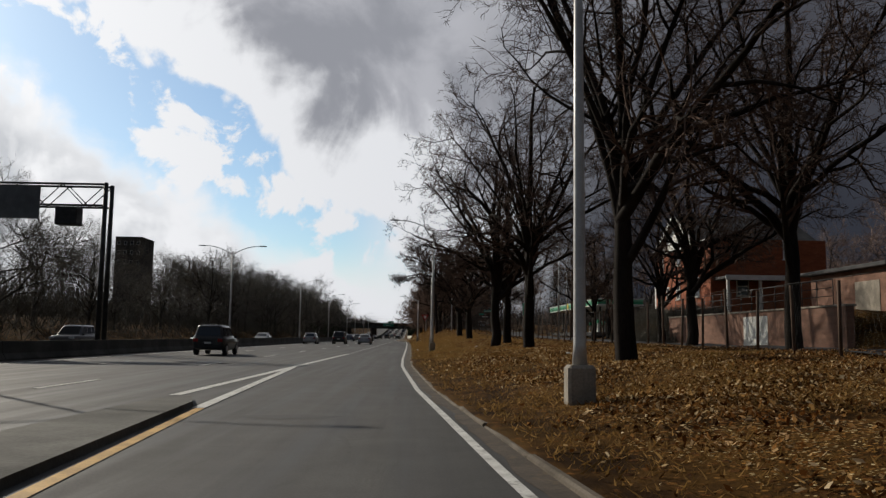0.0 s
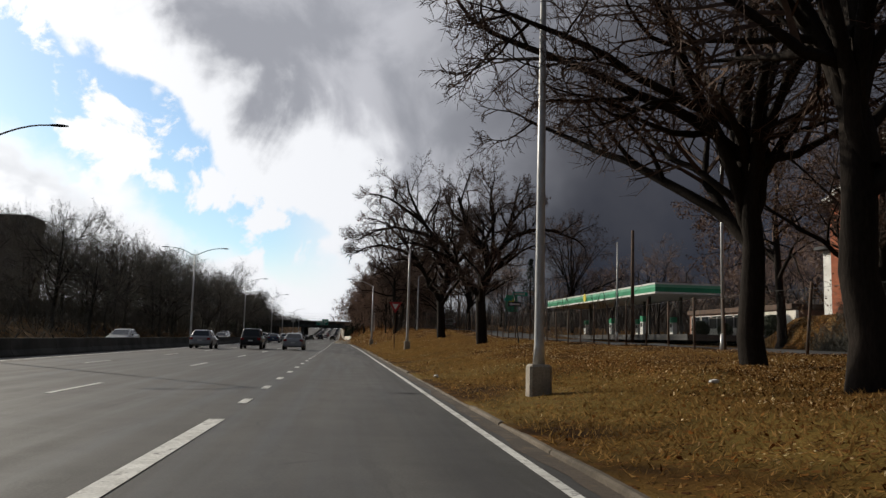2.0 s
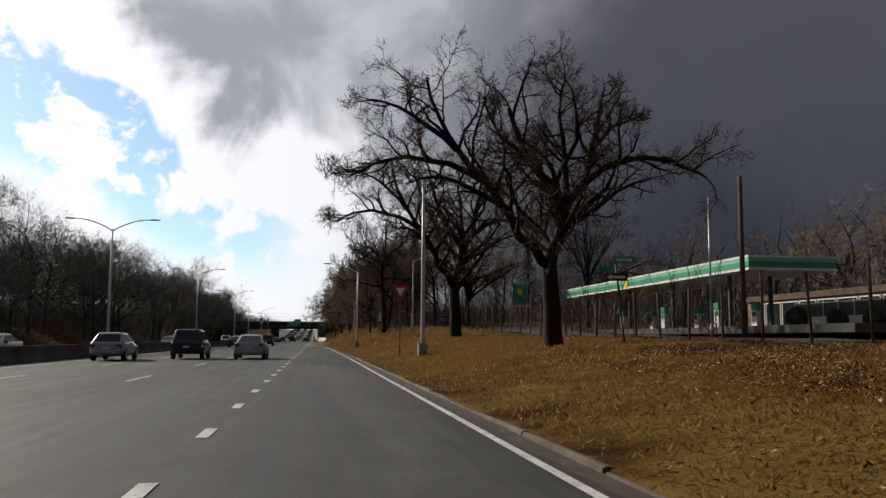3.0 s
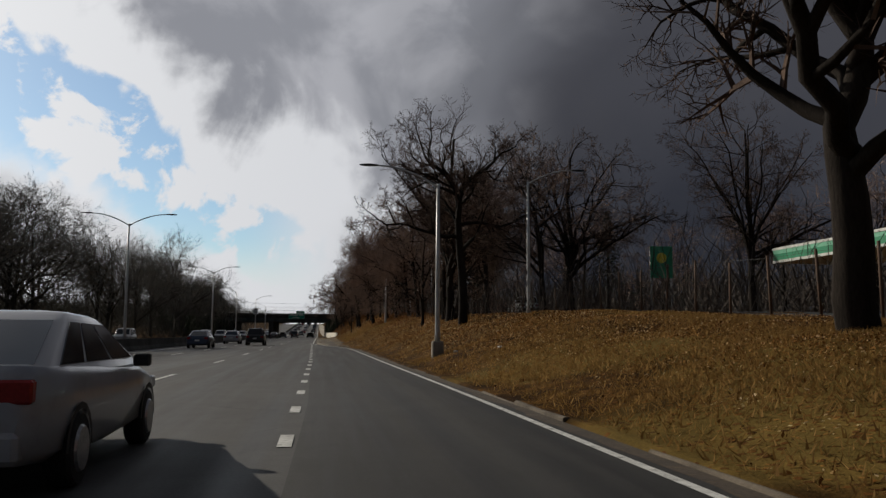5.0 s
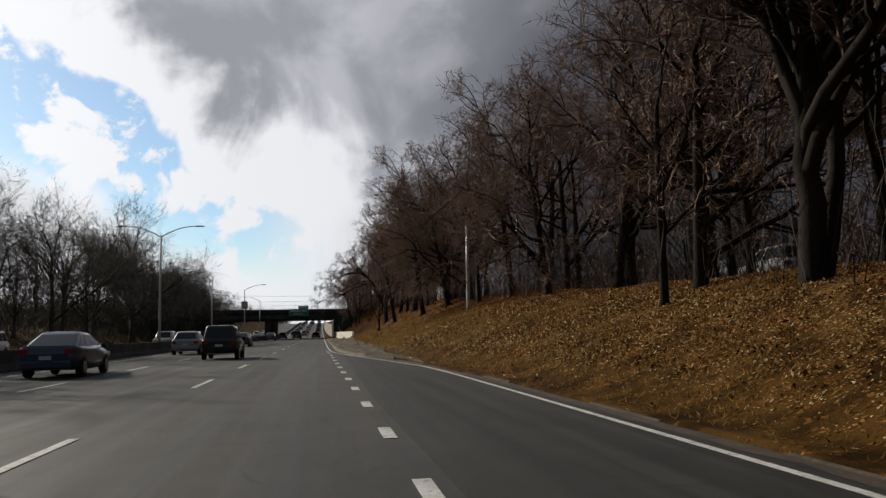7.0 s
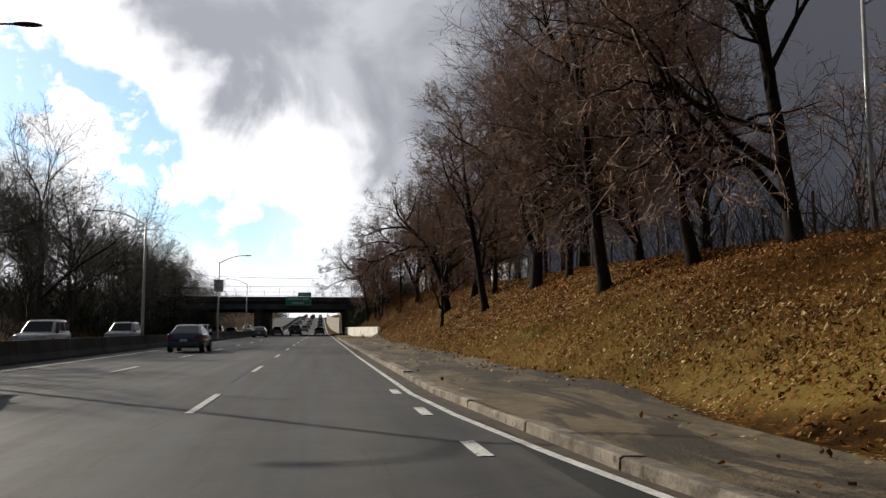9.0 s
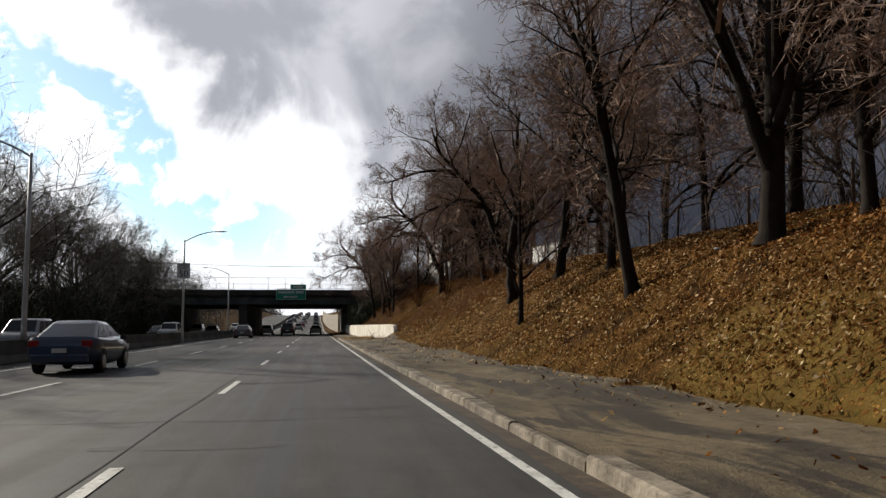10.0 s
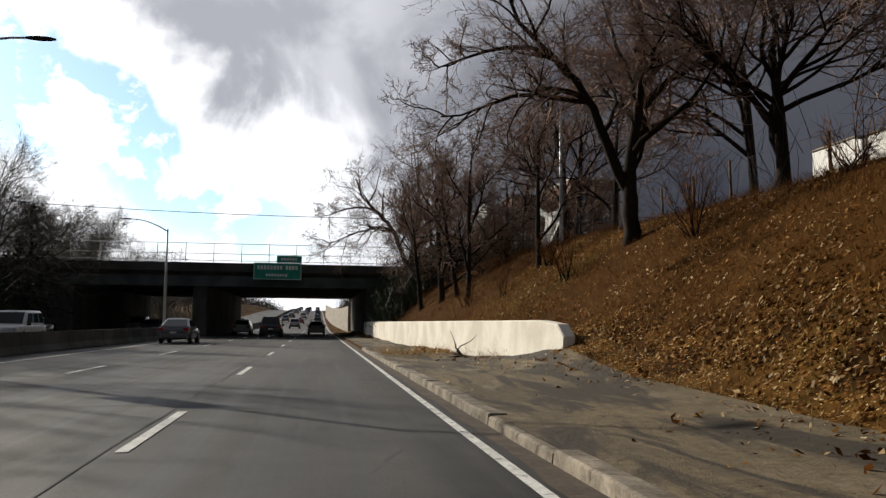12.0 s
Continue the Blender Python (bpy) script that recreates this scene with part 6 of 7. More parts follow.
def build_yield():
    e = empty("yield_sign", pose(1.55, 112.5, land(1.55, 112.5)))
    tagged(e, "red and white yield sign on a rusty post", "road sign")
    bm = bmesh.new()
    box(bm, -0.035, 0.035, 0.012, 0.05, -0.2, 4.1)
    part("post", bm, M["rust"], e)
    for nm, s, y0, y1, mt in (("panel", 0.52, -0.004, 0.012, "paint_red"), ("centre", 0.26, -0.010, -0.005, "sign_white")):
        bm = bmesh.new()
        c = 3.62
        q = [(-s, c + s * 0.58), (s, c + s * 0.58), (0, c - s * 1.16)]
        fr = [bm.verts.new((x, y0, z)) for x, z in q]
        bk = [bm.verts.new((x, y1, z)) for x, z in q]
        bm.faces.new(fr)
        bm.faces.new(bk[::-1])
        for i in range(3):
            bm.faces.new((fr[i], bk[i], bk[(i + 1) % 3], fr[(i + 1) % 3]))
        bmesh.ops.recalc_face_normals(bm, faces=bm.faces)
        part(nm, bm, M[mt], e)


def build_street_sign():
    g = land(8.6, 98.0)
    e = empty("street_sign", pose(8.75, 97.6, g + 0.2))
    tagged(e, "green street name blades and one-way arrow on a post", "road sign")
    bm = bmesh.new()
    tube(bm, [(0, 0, -0.2), (-0.35, 0, 3.3)], [0.04, 0.035], 8)
    part("post", bm, M["darkmetal"], e)
    bm = bmesh.new()
    box(bm, -0.45, 0.55, -0.012, 0.012, 2.95, 3.2, 0.004)
    p = part("name_blade", bm, M["sign_green"], e)
    bars(e, [(-0.38 + i * 0.085, -0.32 + i * 0.085, 3.02, 3.13) for i in range(9)], M["sign_white"])
    bm = bmesh.new()
    box(bm, -1.0, -0.45, 0.0, 0.024, 2.6, 2.8, 0.004)
    part("name_blade", bm, M["sign_green"], e)
    bm = bmesh.new()
    box(bm, -0.75, 0.15, -0.05, -0.03, 2.25, 2.55, 0.02)
    part("one_way_panel", bm, M["black"], e)
    bm = bmesh.new()
    box(bm, -0.55, 0.05, -0.062, -0.055, 2.35, 2.45)
    vs = [bm.verts.new(p) for p in ((-0.52, -0.062, 2.29), (-0.70, -0.062, 2.40), (-0.52, -0.062, 2.51))]
    bm.faces.new(vs[::-1])
    part("arrow", bm, M["sign_white"], e)


build_speed_sign()
build_bridge_sign()
build_yield()
build_street_sign()


# ---- brick house with a white gable ----
def build_house():
    g = 2.9
    X, Y0, Y1, EA = 27.5, 75.4, 92.6, 10.7
    e = empty("brick_house", pose(X, Y0, g))
    tagged(e, "red brick house with a white gable and dark roof", "house")
    L, H, D = Y1 - Y0, EA - g, 11.0
    bm = bmesh.new()
    box(bm, 0, D, 0, L, -1.5, H)
    part("wall", bm, M["brick"], e)
    # gable towards the road, roof running back
    gp = H + 3.0
    bm = bmesh.new()
    y0, y1, yc = 1.5, L - 0.6, L * 0.52
    fr = [bm.verts.new((-0.06, y, z)) for y, z in ((y0 + 1.2, H - 0.02), (yc, gp), (y1 - 1.2, H - 0.02))]
    bk = [bm.verts.new((0.5, y, z)) for y, z in ((y0 + 1.2, H - 0.02), (yc, gp), (y1 - 1.2, H - 0.02))]
    bm.faces.new(fr)
    bm.faces.new(bk[::-1])
    for i in range(3):
        bm.faces.new((fr[i], bk[i], bk[(i + 1) % 3], fr[(i + 1) % 3]))
    bmesh.ops.recalc_face_normals(bm, faces=bm.faces)
    part("gable", bm, M["white_trim"], e, "white stucco gable")
    for (ya, za), (yb, zb) in (((y0 - 0.3, H - 0.5), (yc, gp + 0.35)), ((yc, gp + 0.35), (y1 + 0.3, H - 0.5))):
        bm = bmesh.new()
        q = [Vector((-0.6, ya, za)), Vector((D + 0.4, ya, za)), Vector((D + 0.4, yb, zb)), Vector((-0.6, yb, zb))]
        up = Vector((0, 0, 0.22))
        lo = [bm.verts.new(p) for p in q]
        hi = [bm.verts.new(p + up) for p in q]
        bm.faces.new(lo)
        bm.faces.new(hi)
        for i in range(4):
            bm.faces.new((lo[i], lo[(i + 1) % 4], hi[(i + 1) % 4], hi[i]))
        bmesh.ops.recalc_face_normals(bm, faces=bm.faces)
        part("roof", bm, M["slate"], e)
        bm = bmesh.new()
        dy, dz = yb - ya, zb - za
        q = [Vector((-0.68, ya, za)), Vector((-0.6, ya, za)), Vector((-0.6, yb, zb)), Vector((-0.68, yb, zb))]
        lo = [bm.verts.new(p - Vector((0, 0, 0.22))) for p in q]
        hi = [bm.verts.new(p + up) for p in q]
        bm.faces.new(lo)
        bm.faces.new(hi)
        for i in range(4):
            bm.faces.new((lo[i], lo[(i + 1) % 4], hi[(i + 1) % 4], hi[i]))
        bmesh.ops.recalc_face_normals(bm, faces=bm.faces)
        part("barge_board", bm, M["white_trim"], e, "white barge board")
    bm = bmesh.new()
    box(bm, 3.5, 4.5, L - 2.6, L - 1.6, H, gp + 1.4, 0.05)
    part("chimney", bm, M["brick"], e)
    bm = bmesh.new()
    box(bm, -0.35, 0.0, -0.3, L + 0.3, H - 0.2, H + 0.02, 0.02)
    part("eave", bm, M["white_trim"], e)

    def win(y, z, w, h, on="road"):
        m = pose(-0.02, y, z, 0, 0, -90) if on == "road" else pose(y, -0.02, z)
        wd = part("window", (lambda b: (box(b, -w / 2, w / 2, -0.04, 0.03, -h / 2, h / 2), b)[1])(bmesh.new()), M["window"], e)
        wd.matrix_local = m
        bm = bmesh.new()
        t = 0.09
        for x0, x1, z0, z1 in ((-w / 2 - t, w / 2 + t, h / 2, h / 2 + t), (-w / 2 - t, w / 2 + t, -h / 2 - t, -h / 2), (-w / 2 - t, -w / 2, -h / 2, h / 2), (w / 2, w / 2 + t, -h / 2, h / 2), (-w / 2, w / 2, -0.03, 0.03)):
            box(bm, x0, x1, -0.08, 0.02, z0, z1)
        part("frame", bm, M["white_trim"], wd)
        bm = bmesh.new()
        box(bm, -w / 2 - 0.15, w / 2 + 0.15, -0.16, 0.02, -h / 2 - 0.2, -h / 2 - 0.1)
        part("sill", bm, M["white_trim"], wd)
    for y, z, w, h in ((3.2, 6.9, 0.9, 1.6), (9.0, 6.9, 1.0, 1.6), (14.6, 6.9, 0.9, 1.6), (3.4, 3.5, 1.0, 1.7), (9.2, 3.5, 1.0, 1.7), (12.6, 3.2, 0.8, 1.4), (9.0, 10.0, 0.9, 1.2)):
        win(y, z, w, h)
    for x, z in ((2.6, 6.9), (7.5, 6.9), (3.0, 3.4)):
        win(x, z, 1.0, 1.6, "side")
    # white side porch and front porch roof
    bm = bmesh.new()
    box(bm, 0.2, 3.2, L, L + 1.2, -1.4, 4.6, 0.04)
    part("porch", bm, M["white_trim"], e, "white enclosed side porch")
    bm = bmesh.new()
    box(bm, -0.3, 3.6, L - 0.1, L + 1.5, 4.62, 4.85, 0.04)
    part("porch_roof", bm, M["slate"], e)
    bm = bmesh.new()
    box(bm, 0.3, 6.5, -3.2, 0.0, 3.9, 4.15, 0.03)
    part("porch_roof", bm, M["slate"], e)
    bm = bmesh.new()
    box(bm, 0.2, 6.6, -3.3, -3.16, 3.75, 4.2, 0.02)
    part("fascia", bm, M["white_trim"], e)
    for x in (0.5, 3.4, 6.3):
        bm = bmesh.new()
        box(bm, x - 0.12, x + 0.12, -3.1, -2.86, -1.2, 3.9, 0.02)
        part("porch_post", bm, M["white_trim"], e)


build_house()


def build_lot_wall():
    w = empty("garden_wall")
    tagged(w, "pale red brick garden wall along the service road", "wall", kind="structure")
    bm = bmesh.new()
    box(bm, 20.0, 20.4, 37.5, 64.0, 0.3, 2.95, 0.02)
    part("wall", bm, M["brick_pale"], w)
    bm = bmesh.new()
    box(bm, 19.93, 20.47, 37.4, 64.1, 2.95, 3.05, 0.02)
    part("coping", bm, M["concrete"], w)
    bm = bmesh.new()
    box(bm, 19.985, 19.998, 46.0, 49.4, 0.9, 2.7)
    part("whitewashed_patch", bm, M["white_trim"], w)
    for i in range(16):
        bm = bmesh.new()
        y = 39 + i * 1.6
        tube(bm, [(20.2, y, 3.0), (20.2, y, 4.3)], [0.025, 0.025], 5)
        part("railing_post", bm, M["darkmetal"], w)
    bm = bmesh.new()
    for z in (3.5, 3.9, 4.3):
        tube(bm, [(20.2, 39, z), (20.2, 63, z)], [0.02, 0.02], 5)
    part("rail", bm, M["darkmetal"], w)
    # low garage block with a pale roof, beyond the wall
    e = empty("garage", pose(26.0, 44.0, 2.9))
    tagged(e, "low pale brick garage behind the garden wall", "building")
    bm = bmesh.new()
    box(bm, 0, 7, 0, 9, -1.5, 2.6, 0.02)
    part("wall", bm, M["brick_pale"], e)
    bm = bmesh.new()
    box(bm, -0.5, 7.5, -0.5, 9.5, 2.6, 2.85, 0.04)
    part("roof", bm, M["slate"], e)
    bm = bmesh.new()
    box(bm, -0.03, 0.05, 1.0, 3.6, -1.0, 1.9, 0.01)
    part("garage_door", bm, M["concrete"], e)


build_lot_wall()


# ---- filling station ----
def build_station():
    g = land(30, 140)
    bm = bmesh.new()
    box(bm, 23, 56, 104, 178, g - 0.3, g + 0.16, 0.02)
    g += 0.16
    lot = part("forecourt", bm, M["asphalt"])
    tagged(lot, "grey asphalt forecourt of the filling station", "forecourt", kind="structure")
    e = empty("station_canopy", pose(27.3, 121.5, g))
    tagged(e, "green and white filling station canopy on columns", "canopy")
    W, L, Z0, Z1 = 6.8, 43.0, 6.25 - g, 7.3 - g
    bm = bmesh.new()
    box(bm, 0.1, W - 0.1, 0.1, L - 0.1, Z0 + 0.05, Z1 - 0.1)
    part("soffit", bm, M["white_trim"], e)
    for nm, z0, z1, mt, out in (("fascia_band", Z0 + 0.17, Z0 + 0.62, "bp_green", 0.0), ("fascia_band", Z0 + 0.62, Z1 - 0.16, "bp_light", 0.012), ("fascia_trim", Z0, Z0 + 0.17, "white_trim", 0.05), ("fascia_trim", Z1 - 0.16, Z1, "white_trim", 0.06)):
        for x0, x1, y0, y1 in ((-out, 0.1, -out, L + out), (W - 0.1, W + out, -out, L + out), (0.1, W - 0.1, -out, 0.1), (0.1, W - 0.1, L - 0.1, L + out)):
            bm = bmesh.new()
            box(bm, x0, x1, y0, y1, z0, z1)
            part(nm, bm, M[mt], e)
    bm = bmesh.new()
    bmesh.ops.create_cone(bm, cap_ends=True, segments=12, radius1=0.55, radius2=0.5, depth=0.08, matrix=Matrix.Translation((-0.06, 23.5, (Z0 + Z1) / 2 + 0.1)) @ Matrix.Rotation(radians(90), 4, "Y"))
    part("emblem", bm, M["yellow"], e, "yellow green sunburst emblem")
    for y in (6, 16.5, 27, 37.5):
        for x in (1.7, W - 1.7):
            bm = bmesh.new()
            box(bm, x - 0.14, x + 0.14, y - 0.14, y + 0.14, 0, Z0 + 0.06, 0.03)
            part("column", bm, M["barrier"], e)
    for y in (8.5, 19, 29.5):
        for x in (29.3, 32.6):
            p = empty("fuel_pump", pose(x, 121.5 + y, g + 0.04))
            tagged(p, "green and white fuel pump under the canopy", "fuel pump", group="fuel pumps")
            bm = bmesh.new()
            box(bm, -0.35, 0.35, -0.5, 0.5, 0, 0.18, 0.03)
            part("island", bm, M["concrete"], p)
            bm = bmesh.new()
            box(bm, -0.25, 0.25, -0.42, 0.42, 0.18, 1.5, 0.04)
            part("cabinet", bm, M["white_trim"], p)
            bm = bmesh.new()
            box(bm, -0.27, 0.27, -0.46, 0.46, 1.5, 2.1, 0.05)
            part("head", bm, M["bp_green"], p)
            bm = bmesh.new()
            box(bm, -0.275, -0.255, -0.25, 0.25, 1.0, 1.4)
            part("display", bm, M["black"], p)
            bm = bmesh.new()
            tube(bm, [(-0.28, 0.35, 1.4), (-0.5, 0.42, 0.8), (-0.4, 0.4, 0.45), (-0.27, 0.3, 0.9)], [0.02] * 4, 6)
            part("hose", bm, M["rubber"], p)
    s = empty("station_shop", pose(44, 126, g))
    tagged(s, "low brown brick station shop with a glazed front", "shop")
    bm = bmesh.new()
    box(bm, 0, 9, 0, 26, 0, 3.6, 0.03)
    part("wall", bm, M["brick_pale"], s)
    bm = bmesh.new()
    box(bm, -0.25, 9.2, -0.25, 26.25, 3.2, 3.8, 0.03)
    part("fascia", bm, M["rust"], s)
    for i in range(8):
        bm = bmesh.new()
        y = 1.2 + i * 3.05
        box(bm, -0.03, 0.05, y, y + 2.6, 0.5, 2.9)
        w = part("window", bm, M["window"], s)
        bm = bmesh.new()
        for y0, y1, z0, z1 in ((y - 0.08, y + 2.68, 2.9, 3.0), (y - 0.08, y + 2.68, 0.4, 0.5), (y - 0.08, y, 0.5, 2.9), (y + 2.6, y + 2.68, 0.5, 2.9)):
            box(bm, -0.06, 0.04, y0, y1, z0, z1)
        part("frame", bm, M["white_trim"], w)
    # long white wall with railing beside the forecourt, and clipped hedges
    w = empty("white_boundary_wall")
    tagged(w, "low white boundary wall with a grey railing on top", "wall", kind="structure")
    for y0, y1, h in ((115.5, 121.5, 2.6), (121.52, 134.0, 1.1)):
        bm = bmesh.new()
        box(bm, 38.3, 38.6, y0, y1, g - 0.3, g + h, 0.02)
        part("wall", bm, M["whitewall"], w)
    bm = bmesh.new()
    box(bm, 38.4, 38.5, 121.6, 134.0, g + 1.1, g + 2.3, 0.01)
    part("slatted_panel", bm, M["barrier"], w)
    for i in range(7):
        bm = bmesh.new()
        box(bm, 38.34, 38.39, 121.7 + i * 2.0, 121.8 + i * 2.0, g + 1.1, g + 2.35)
        part("post", bm, M["pole"], w)
    for i, (x, y, r) in enumerate(((35.3, 123.4, 0.75), (36.4, 120.8, 0.75), (36.0, 115.5, 1.1), (34.6, 127.5, 0.9))):
        rng = random.Random(70 + i)
        v, f = [], []
        for _ in range(4200):
            d = Vector((rng.gauss(0, 1), rng.gauss(0, 1), rng.gauss(0, 1))).normalized() * r * rng.uniform(0.35, 1.0) ** 0.5
            c = Vector((d.x, d.y, max(-r * 0.95, d.z) + r * 0.95))
            a = Vector((rng.gauss(0, 1), rng.gauss(0, 1), rng.gauss(0, 1))).normalized() * 0.10
            b = d.cross(a).normalized() * 0.06
            k = len(v)
            v += [tuple(c - a), tuple(c + b), tuple(c + a), tuple(c - b)]
            f.append((k, k + 1, k + 2, k + 3))
        o = raw("clipped_bush", v, f, M["hedge"])
        o.location = (x, y, g)
        tagged(o, "round clipped evergreen bush by the forecourt", "bush", group="clipped bushes")
    # price sign on a post
    p = empty("station_sign", pose(24.4, 177.0, land(24.4, 177) - 0.3))
    tagged(p, "green station sign panel with yellow emblem on posts", "sign")
    for x in (-0.9, 0.9):
        bm = bmesh.new()
        tube(bm, [(x, 0, -0.1), (x, 0, 6.3)], [0.09, 0.09], 8)
        part("post", bm, M["pole"], p)
    bm = bmesh.new()
    box(bm, -1.0, 1.0, -0.14, -0.08, 3.6, 6.3, 0.03)
    part("panel", bm, M["bp_green"], p)
    bm = bmesh.new()
    bmesh.ops.create_cone(bm, cap_ends=True, segments=12, radius1=0.45, radius2=0.4, depth=0.06, matrix=Matrix.Translation((0, -0.17, 5.3)) @ Matrix.Rotation(radians(90), 4, "X"))
    part("emblem", bm, M["yellow"], p)


build_station()


def utility_pole(x, y, h, label, r=0.14, mt="rust", base=False):
    e = empty("utility_pole", pose(x, y, land(x, y)))
    tagged(e, label, "pole", group="utility poles")
    bm = bmesh.new()
    tube(bm, [(0, 0, -0.3), (0, 0, h * 0.5), (0.03, 0, h)], [r, r * 0.88, r * 0.72], 9)
    part("shaft", bm, M[mt], e)
    if base:
        bm = bmesh.new()
        tube(bm, [(0, 0, 0), (0, 0, 0.8)], [r * 2.0, r * 1.4], 9)
        part("base", bm, M["pole"], e)
    return e


utility_pole(21.6, 116.0, 8.9, "thin grey steel lamp post by the forecourt", 0.075, "pole", True)
utility_pole(21.6, 112.0, 9.6, "dark wooden utility pole beside the service road", 0.17)
utility_pole(14.0, 79.3, 9.8, "grey steel post behind the fence", 0.08, "pole", True)
street_lamp("street_lamp", 7.1, 154.5, 7.2, (1,), "grey steel street lamp beside the service road", pedestal=False)
street_lamp("street_lamp", 10.5, 219.0, 7.8, (1,), "grey steel street lamp behind the bank trees", pedestal=False)
street_lamp("street_lamp", 6.9, 306.0, 8.0, (), "thin grey steel pole on top of the bank", pedestal=False)


# ---- buildings above the bank and small things by the bridge ----
def block(name, x0, x1, y0, y1, z0, z1, mt, label, rows=(), roof="slate"):
    e = empty(name, pose(x0, y0, z0))
    tagged(e, label, "building")
    bm = bmesh.new()
    box(bm, 0, x1 - x0, 0, y1 - y0, -1.0, z1 - z0, 0.03)
    part("wall", bm, M[mt], e)
    bm = bmesh.new()
    box(bm, -0.15, x1 - x0 + 0.15, -0.15, y1 - y0 + 0.15, z1 - z0, z1 - z0 + 0.35, 0.03)
    part("parapet", bm, M["white_trim"] if roof == "white_trim" else M[roof], e)
    for z in rows:
        n = max(1, int((x1 - x0) / 2.6))
        for i in range(n):
            x = (i + 0.5) * (x1 - x0) / n
            bm = bmesh.new()
            box(bm, x - 0.5, x + 0.5, -0.03, 0.05, z, z + 1.4)
            w = part("window", bm, M["window"], e)
            bm = bmesh.new()
            for a, b, c, d in ((x - 0.58, x + 0.58, z + 1.4, z + 1.5), (x - 0.58, x + 0.58, z - 0.1, z), (x - 0.58, x - 0.5, z, z + 1.4), (x + 0.5, x + 0.58, z, z + 1.4)):
                box(bm, a, b, -0.06, 0.03, c, d)
            part("frame", bm, M["white_trim"], w)
        m = max(1, int((y1 - y0) / 3.0))
        for i in range(m):
            y = (i + 0.5) * (y1 - y0) / m
            bm = bmesh.new()
            box(bm, -0.03, 0.05, y - 0.5, y + 0.5, z, z + 1.4)
            part("window", bm, M["window"], e)
    return e


block("brick_shop", 20.2, 28.4, 374.0, 386.0, 5.5, 19.4, "brick_pale", "dark red brick corner building above the bank", (1.0, 4.2, 7.4, 10.6))
block("white_shop", 16.6, 19.6, 374.0, 390.0, 5.5, 18.0, "white_trim", "narrow white shop front with red sign above the bank", (1.0, 4.5), "white_trim")
block("brown_block", 28.8, 36.2, 374.0, 388.0, 5.5, 22.2, "brick_pale", "brown brick apartment block with a white roof edge", (1.2, 4.4, 7.6, 10.8, 13.6), "white_trim")
# the bridge's lowered tone stands for the tower's backlit side
block("apartment_tower", -126.0, -115.0, 349.0, 365.0, 2.0, 41.0, "bridge", "tall dark grey apartment tower beyond the wood", (8, 12, 16, 20, 24, 28, 32, 36), "bridge")
bm = bmesh.new()
box(bm, 16.7, 19.4, 373.5, 373.95, 13.6, 15.6, 0.05)
aw = tagged(part("awning", bm, M["paint_red"]), "red shop awning on the white shop front", "awning")
aw.parent = None


def build_white_wall():
    w = empty("parapet_wall")
    tagged(w, "long low white painted wall on top of the bank", "wall", kind="structure")
    for i in range(6):
        y = 274.6 + i * 2.96
        top = 8.08 + 0.026 * (y - 271)
        bm = bmesh.new()
        box(bm, 13.6, 13.85, y + 0.012, y + 2.948, 4.2, top, 0.02)
        part("wall_panel", bm, M["sign_white"], w)
        bm = bmesh.new()
        box(bm, 13.54, 13.91, y + 0.004, y + 2.956, top, top + 0.08, 0.015)
        part("coping", bm, M["concrete"], w)


build_white_wall()


def plastic_film():
    m = bpy.data.materials.new("plastic_film")
    m.use_nodes = True
    n = Net(m.node_tree)
    at = n.add("ShaderNodeTexCoord").outputs["Object"]
    thin_sheet(n, n.mix(n.ramp(n.noise(at, 4.0, 4), 0.35, 0.65), (0.82, 0.82, 0.80), (0.60, 0.60, 0.58)), 0.6)
    return m


def build_sheet():
    v, f = [], []
    n, m = 7, 12
    for j in range(m):
        q = j / (m - 1)
        w = 0.75 * (1 - q * 0.55) * (1.3 if j < 3 else 0.8)
        for i in range(n):
            u = i / (n - 1) - 0.5
            v.append((u * 2 * w + 0.25 * math.sin(q * 5), 0.15 * math.sin(u * 9 + q * 6), 2.4 * (1 - q) + 0.25 * abs(u) * (1 - q) * 4 - 0.2))
    for j in range(m - 1):
        for i in range(n - 1):
            k = j * n + i
            f.append((k, k + 1, k + n + 1, k + n))
    o = raw("plastic_sheet", v, f, plastic_film(), smooth=True)
    o.location = (7.6, 311.0, land(7.6, 311.0) + 0.25)
    tagged(o, "torn white plastic sheet caught on the fence", "sheet")


build_sheet()


def build_cables():
    for y, z in ((318.0, 8.5),):
        bm = bmesh.new()
        pts = [(x, y + 0.02 * x, z + 0.0012 * (x + 8) ** 2) for x in np.linspace(-45, 30, 24)]
        tube(bm, pts, [0.022] * 24, 5)
        o = part("overhead_cable", bm, M["black"])
        tagged(o, "black overhead cable slung across the road", "cable")


build_cables()


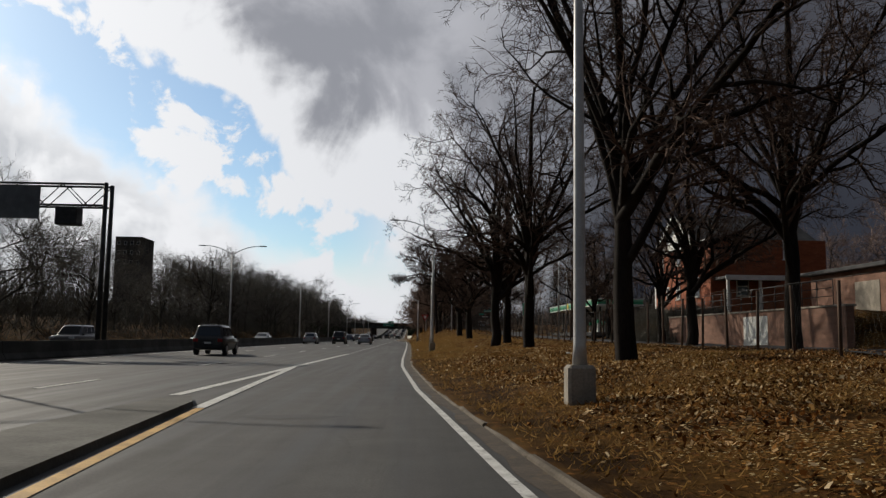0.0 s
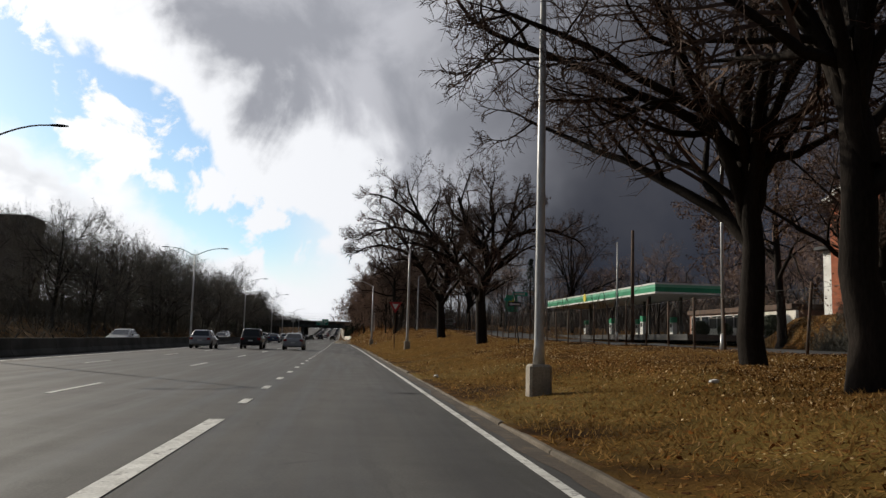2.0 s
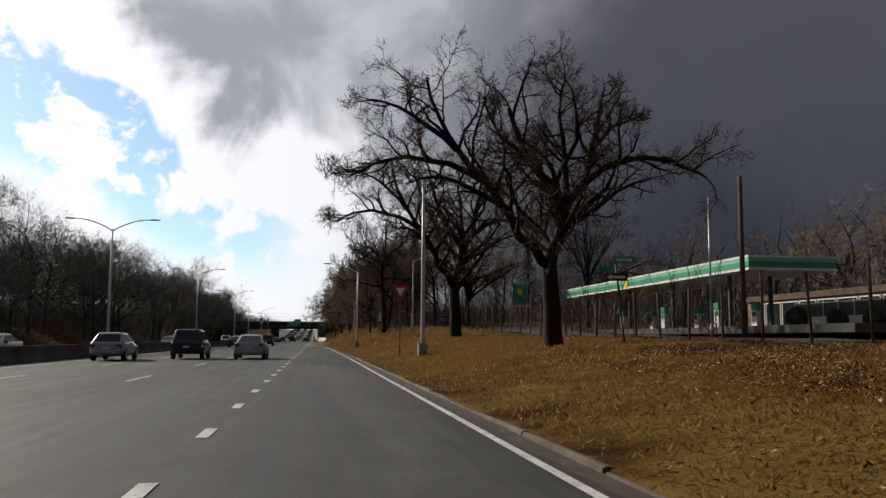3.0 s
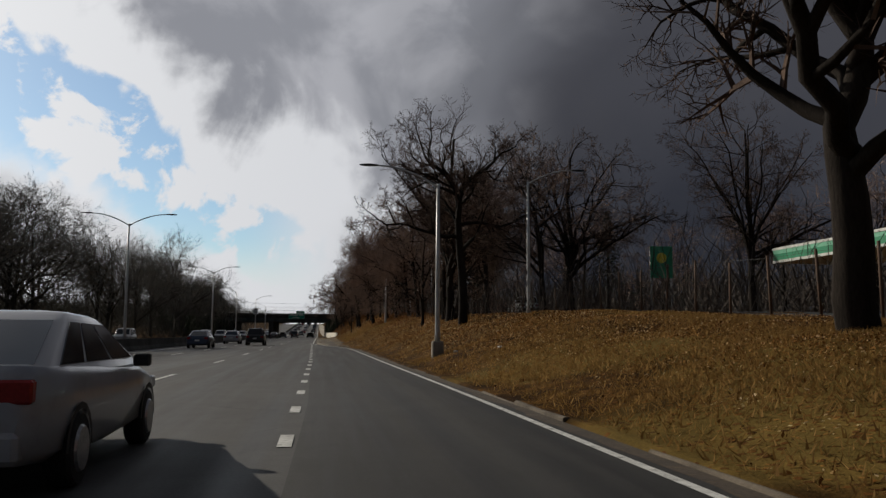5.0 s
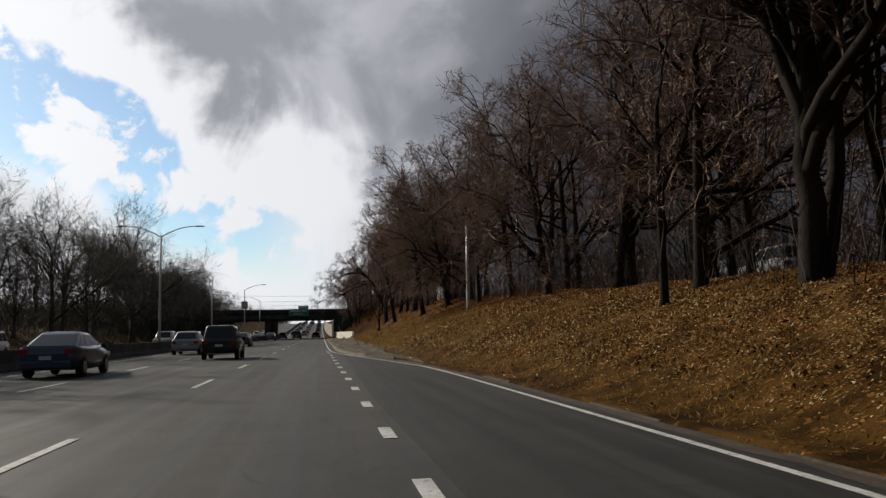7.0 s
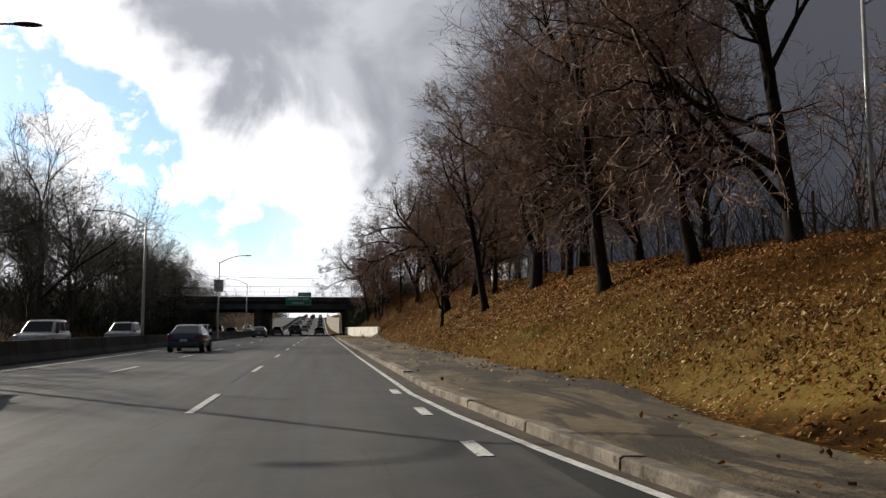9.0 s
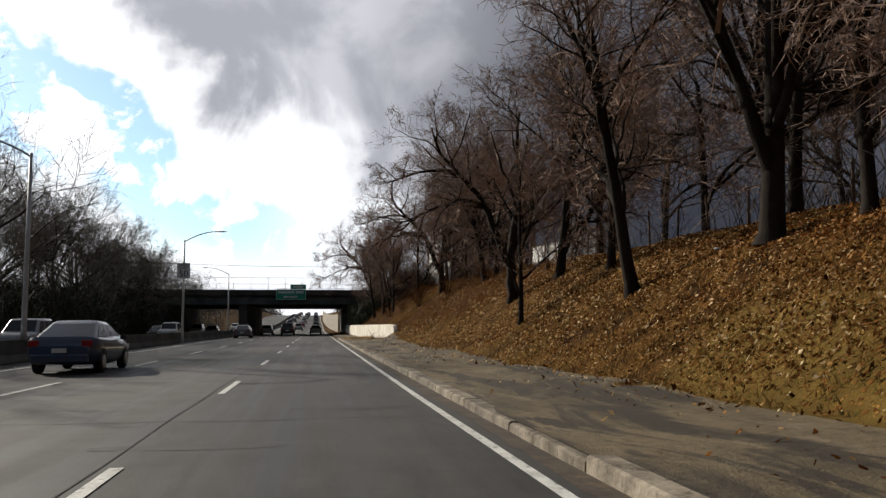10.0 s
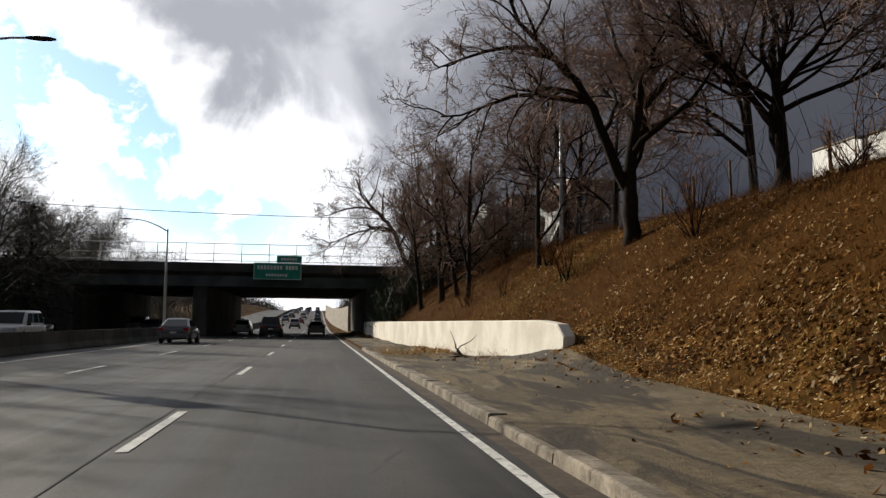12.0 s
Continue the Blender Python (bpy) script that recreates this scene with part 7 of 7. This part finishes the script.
def litter():
    rng = random.Random(91)
    for i, (x, y) in enumerate(((2.2, 139.5), (1.2, 143.0), (4.6, 60.0), (6.2, 33.0), (3.8, 237.0), (5.0, 226.0), (0.4, 71.0), (0.9, 203.0))):
        bm = bmesh.new()
        bmesh.ops.create_icosphere(bm, subdivisions=2, radius=0.09)
        for w in bm.verts:
            w.co *= rng.uniform(0.6, 1.25)
            w.co.z *= 0.5
        o = part("litter", bm, M["sign_white"])
        o.location = (x, y, land(x, y) + 0.04)
        tagged(o, "crumpled white scrap of litter on the verge", "litter", group="litter")
    # fallen branch against the low wall
    w = Wood()
    for k in range(5):
        d = Vector((-0.25 + rng.gauss(0, 0.2), -1, 0.25 + rng.gauss(0, 0.25))).normalized()
        p = Vector((0, 0, 0.1))
        pts = [p.copy()]
        for s in range(5):
            d = sway(rng, d, 0.22)
            p = p + d * (0.55 - 0.06 * k)
            p.z = max(p.z, 0.03)
            pts.append(p.copy())
        w.tube(pts, [0.04, 0.034, 0.028, 0.02, 0.012, 0.006], 5)
    o = raw("fallen_branch", w.v, w.f, M["bark"])
    o.location = (-1.5, 290.5, land(-1.5, 290.5))
    tagged(o, "dead fallen branch lying against the low wall", "branch")


litter()


# ---- tar seams and patches in the road ----
def seams():
    rng = random.Random(55)
    for x0, y0, y1, w in ((-12.3, 60, 330, 0.03), (-8.64, 216, 300, 0.022)):
        ph = rng.uniform(0, 6)
        line("tar_seam", y0, y1, lambda y, a=x0, p=ph: a + 0.04 * math.sin(y * 0.13 + p) + 0.015 * math.sin(y * 0.9), w, "dark tar-filled seam in the asphalt", "asphalt_dark", 1.0)
    # cracks across the lanes, sealed with tar
    for x0, x1, y0, w in ((-11.4, -7.9, 274.5, 0.16), (-15.8, -12.6, 243.0, 0.12), (-15.8, -8.9, 250.5, 0.10), (-12.3, -8.7, 96.0, 0.14), (-8.2, -4.8, 262.0, 0.06), (-15.8, -8.6, 186.0, 0.10), (-12.2, -4.9, 228.5, 0.08), (-15.6, -9.2, 68.5, 0.10)):
        v, f = [], []
        for i in range(25):
            x = x0 + (x1 - x0) * i / 24
            c = y0 + 0.16 * noise.noise((x * 0.8, y0, 0.0)) + 0.05 * noise.noise((x * 4.0, y0, 3.0))
            ww = w * (0.6 + 0.6 * abs(noise.noise((x * 2.2, y0, 7.0))) * 2) * min(1.0, 0.2 + min(i, 24 - i) / 4)
            v += [(x, c - ww / 2, 0.0035), (x, c + ww / 2, 0.0035)]
            if i:
                k = 2 * i
                f.append((k - 2, k, k + 1, k - 1))
        tagged(raw("tar_seam", v, f, M["tar"]), "dark tar-filled crack across the asphalt", "road patch", kind="structure")
    for x0, y0, w, ln in ((-1.9, 13.2, 0.9, 0.35), (-6.0, 230, 1.4, 0.3), (-8.0, 226, 1.2, 0.25), (-10.5, 88, 2.2, 0.3)):
        v = []
        for i in range(14):
            a = i / 14 * 6.283
            v.append((x0 + math.cos(a) * w * rng.uniform(0.7, 1.1), y0 + math.sin(a) * ln * rng.uniform(0.7, 1.2), 0.003))
        o = raw("tar_patch", v, [tuple(range(14))], M["tar"])
        tagged(o, "dark tar patch on the asphalt", "road patch", kind="structure")


seams()
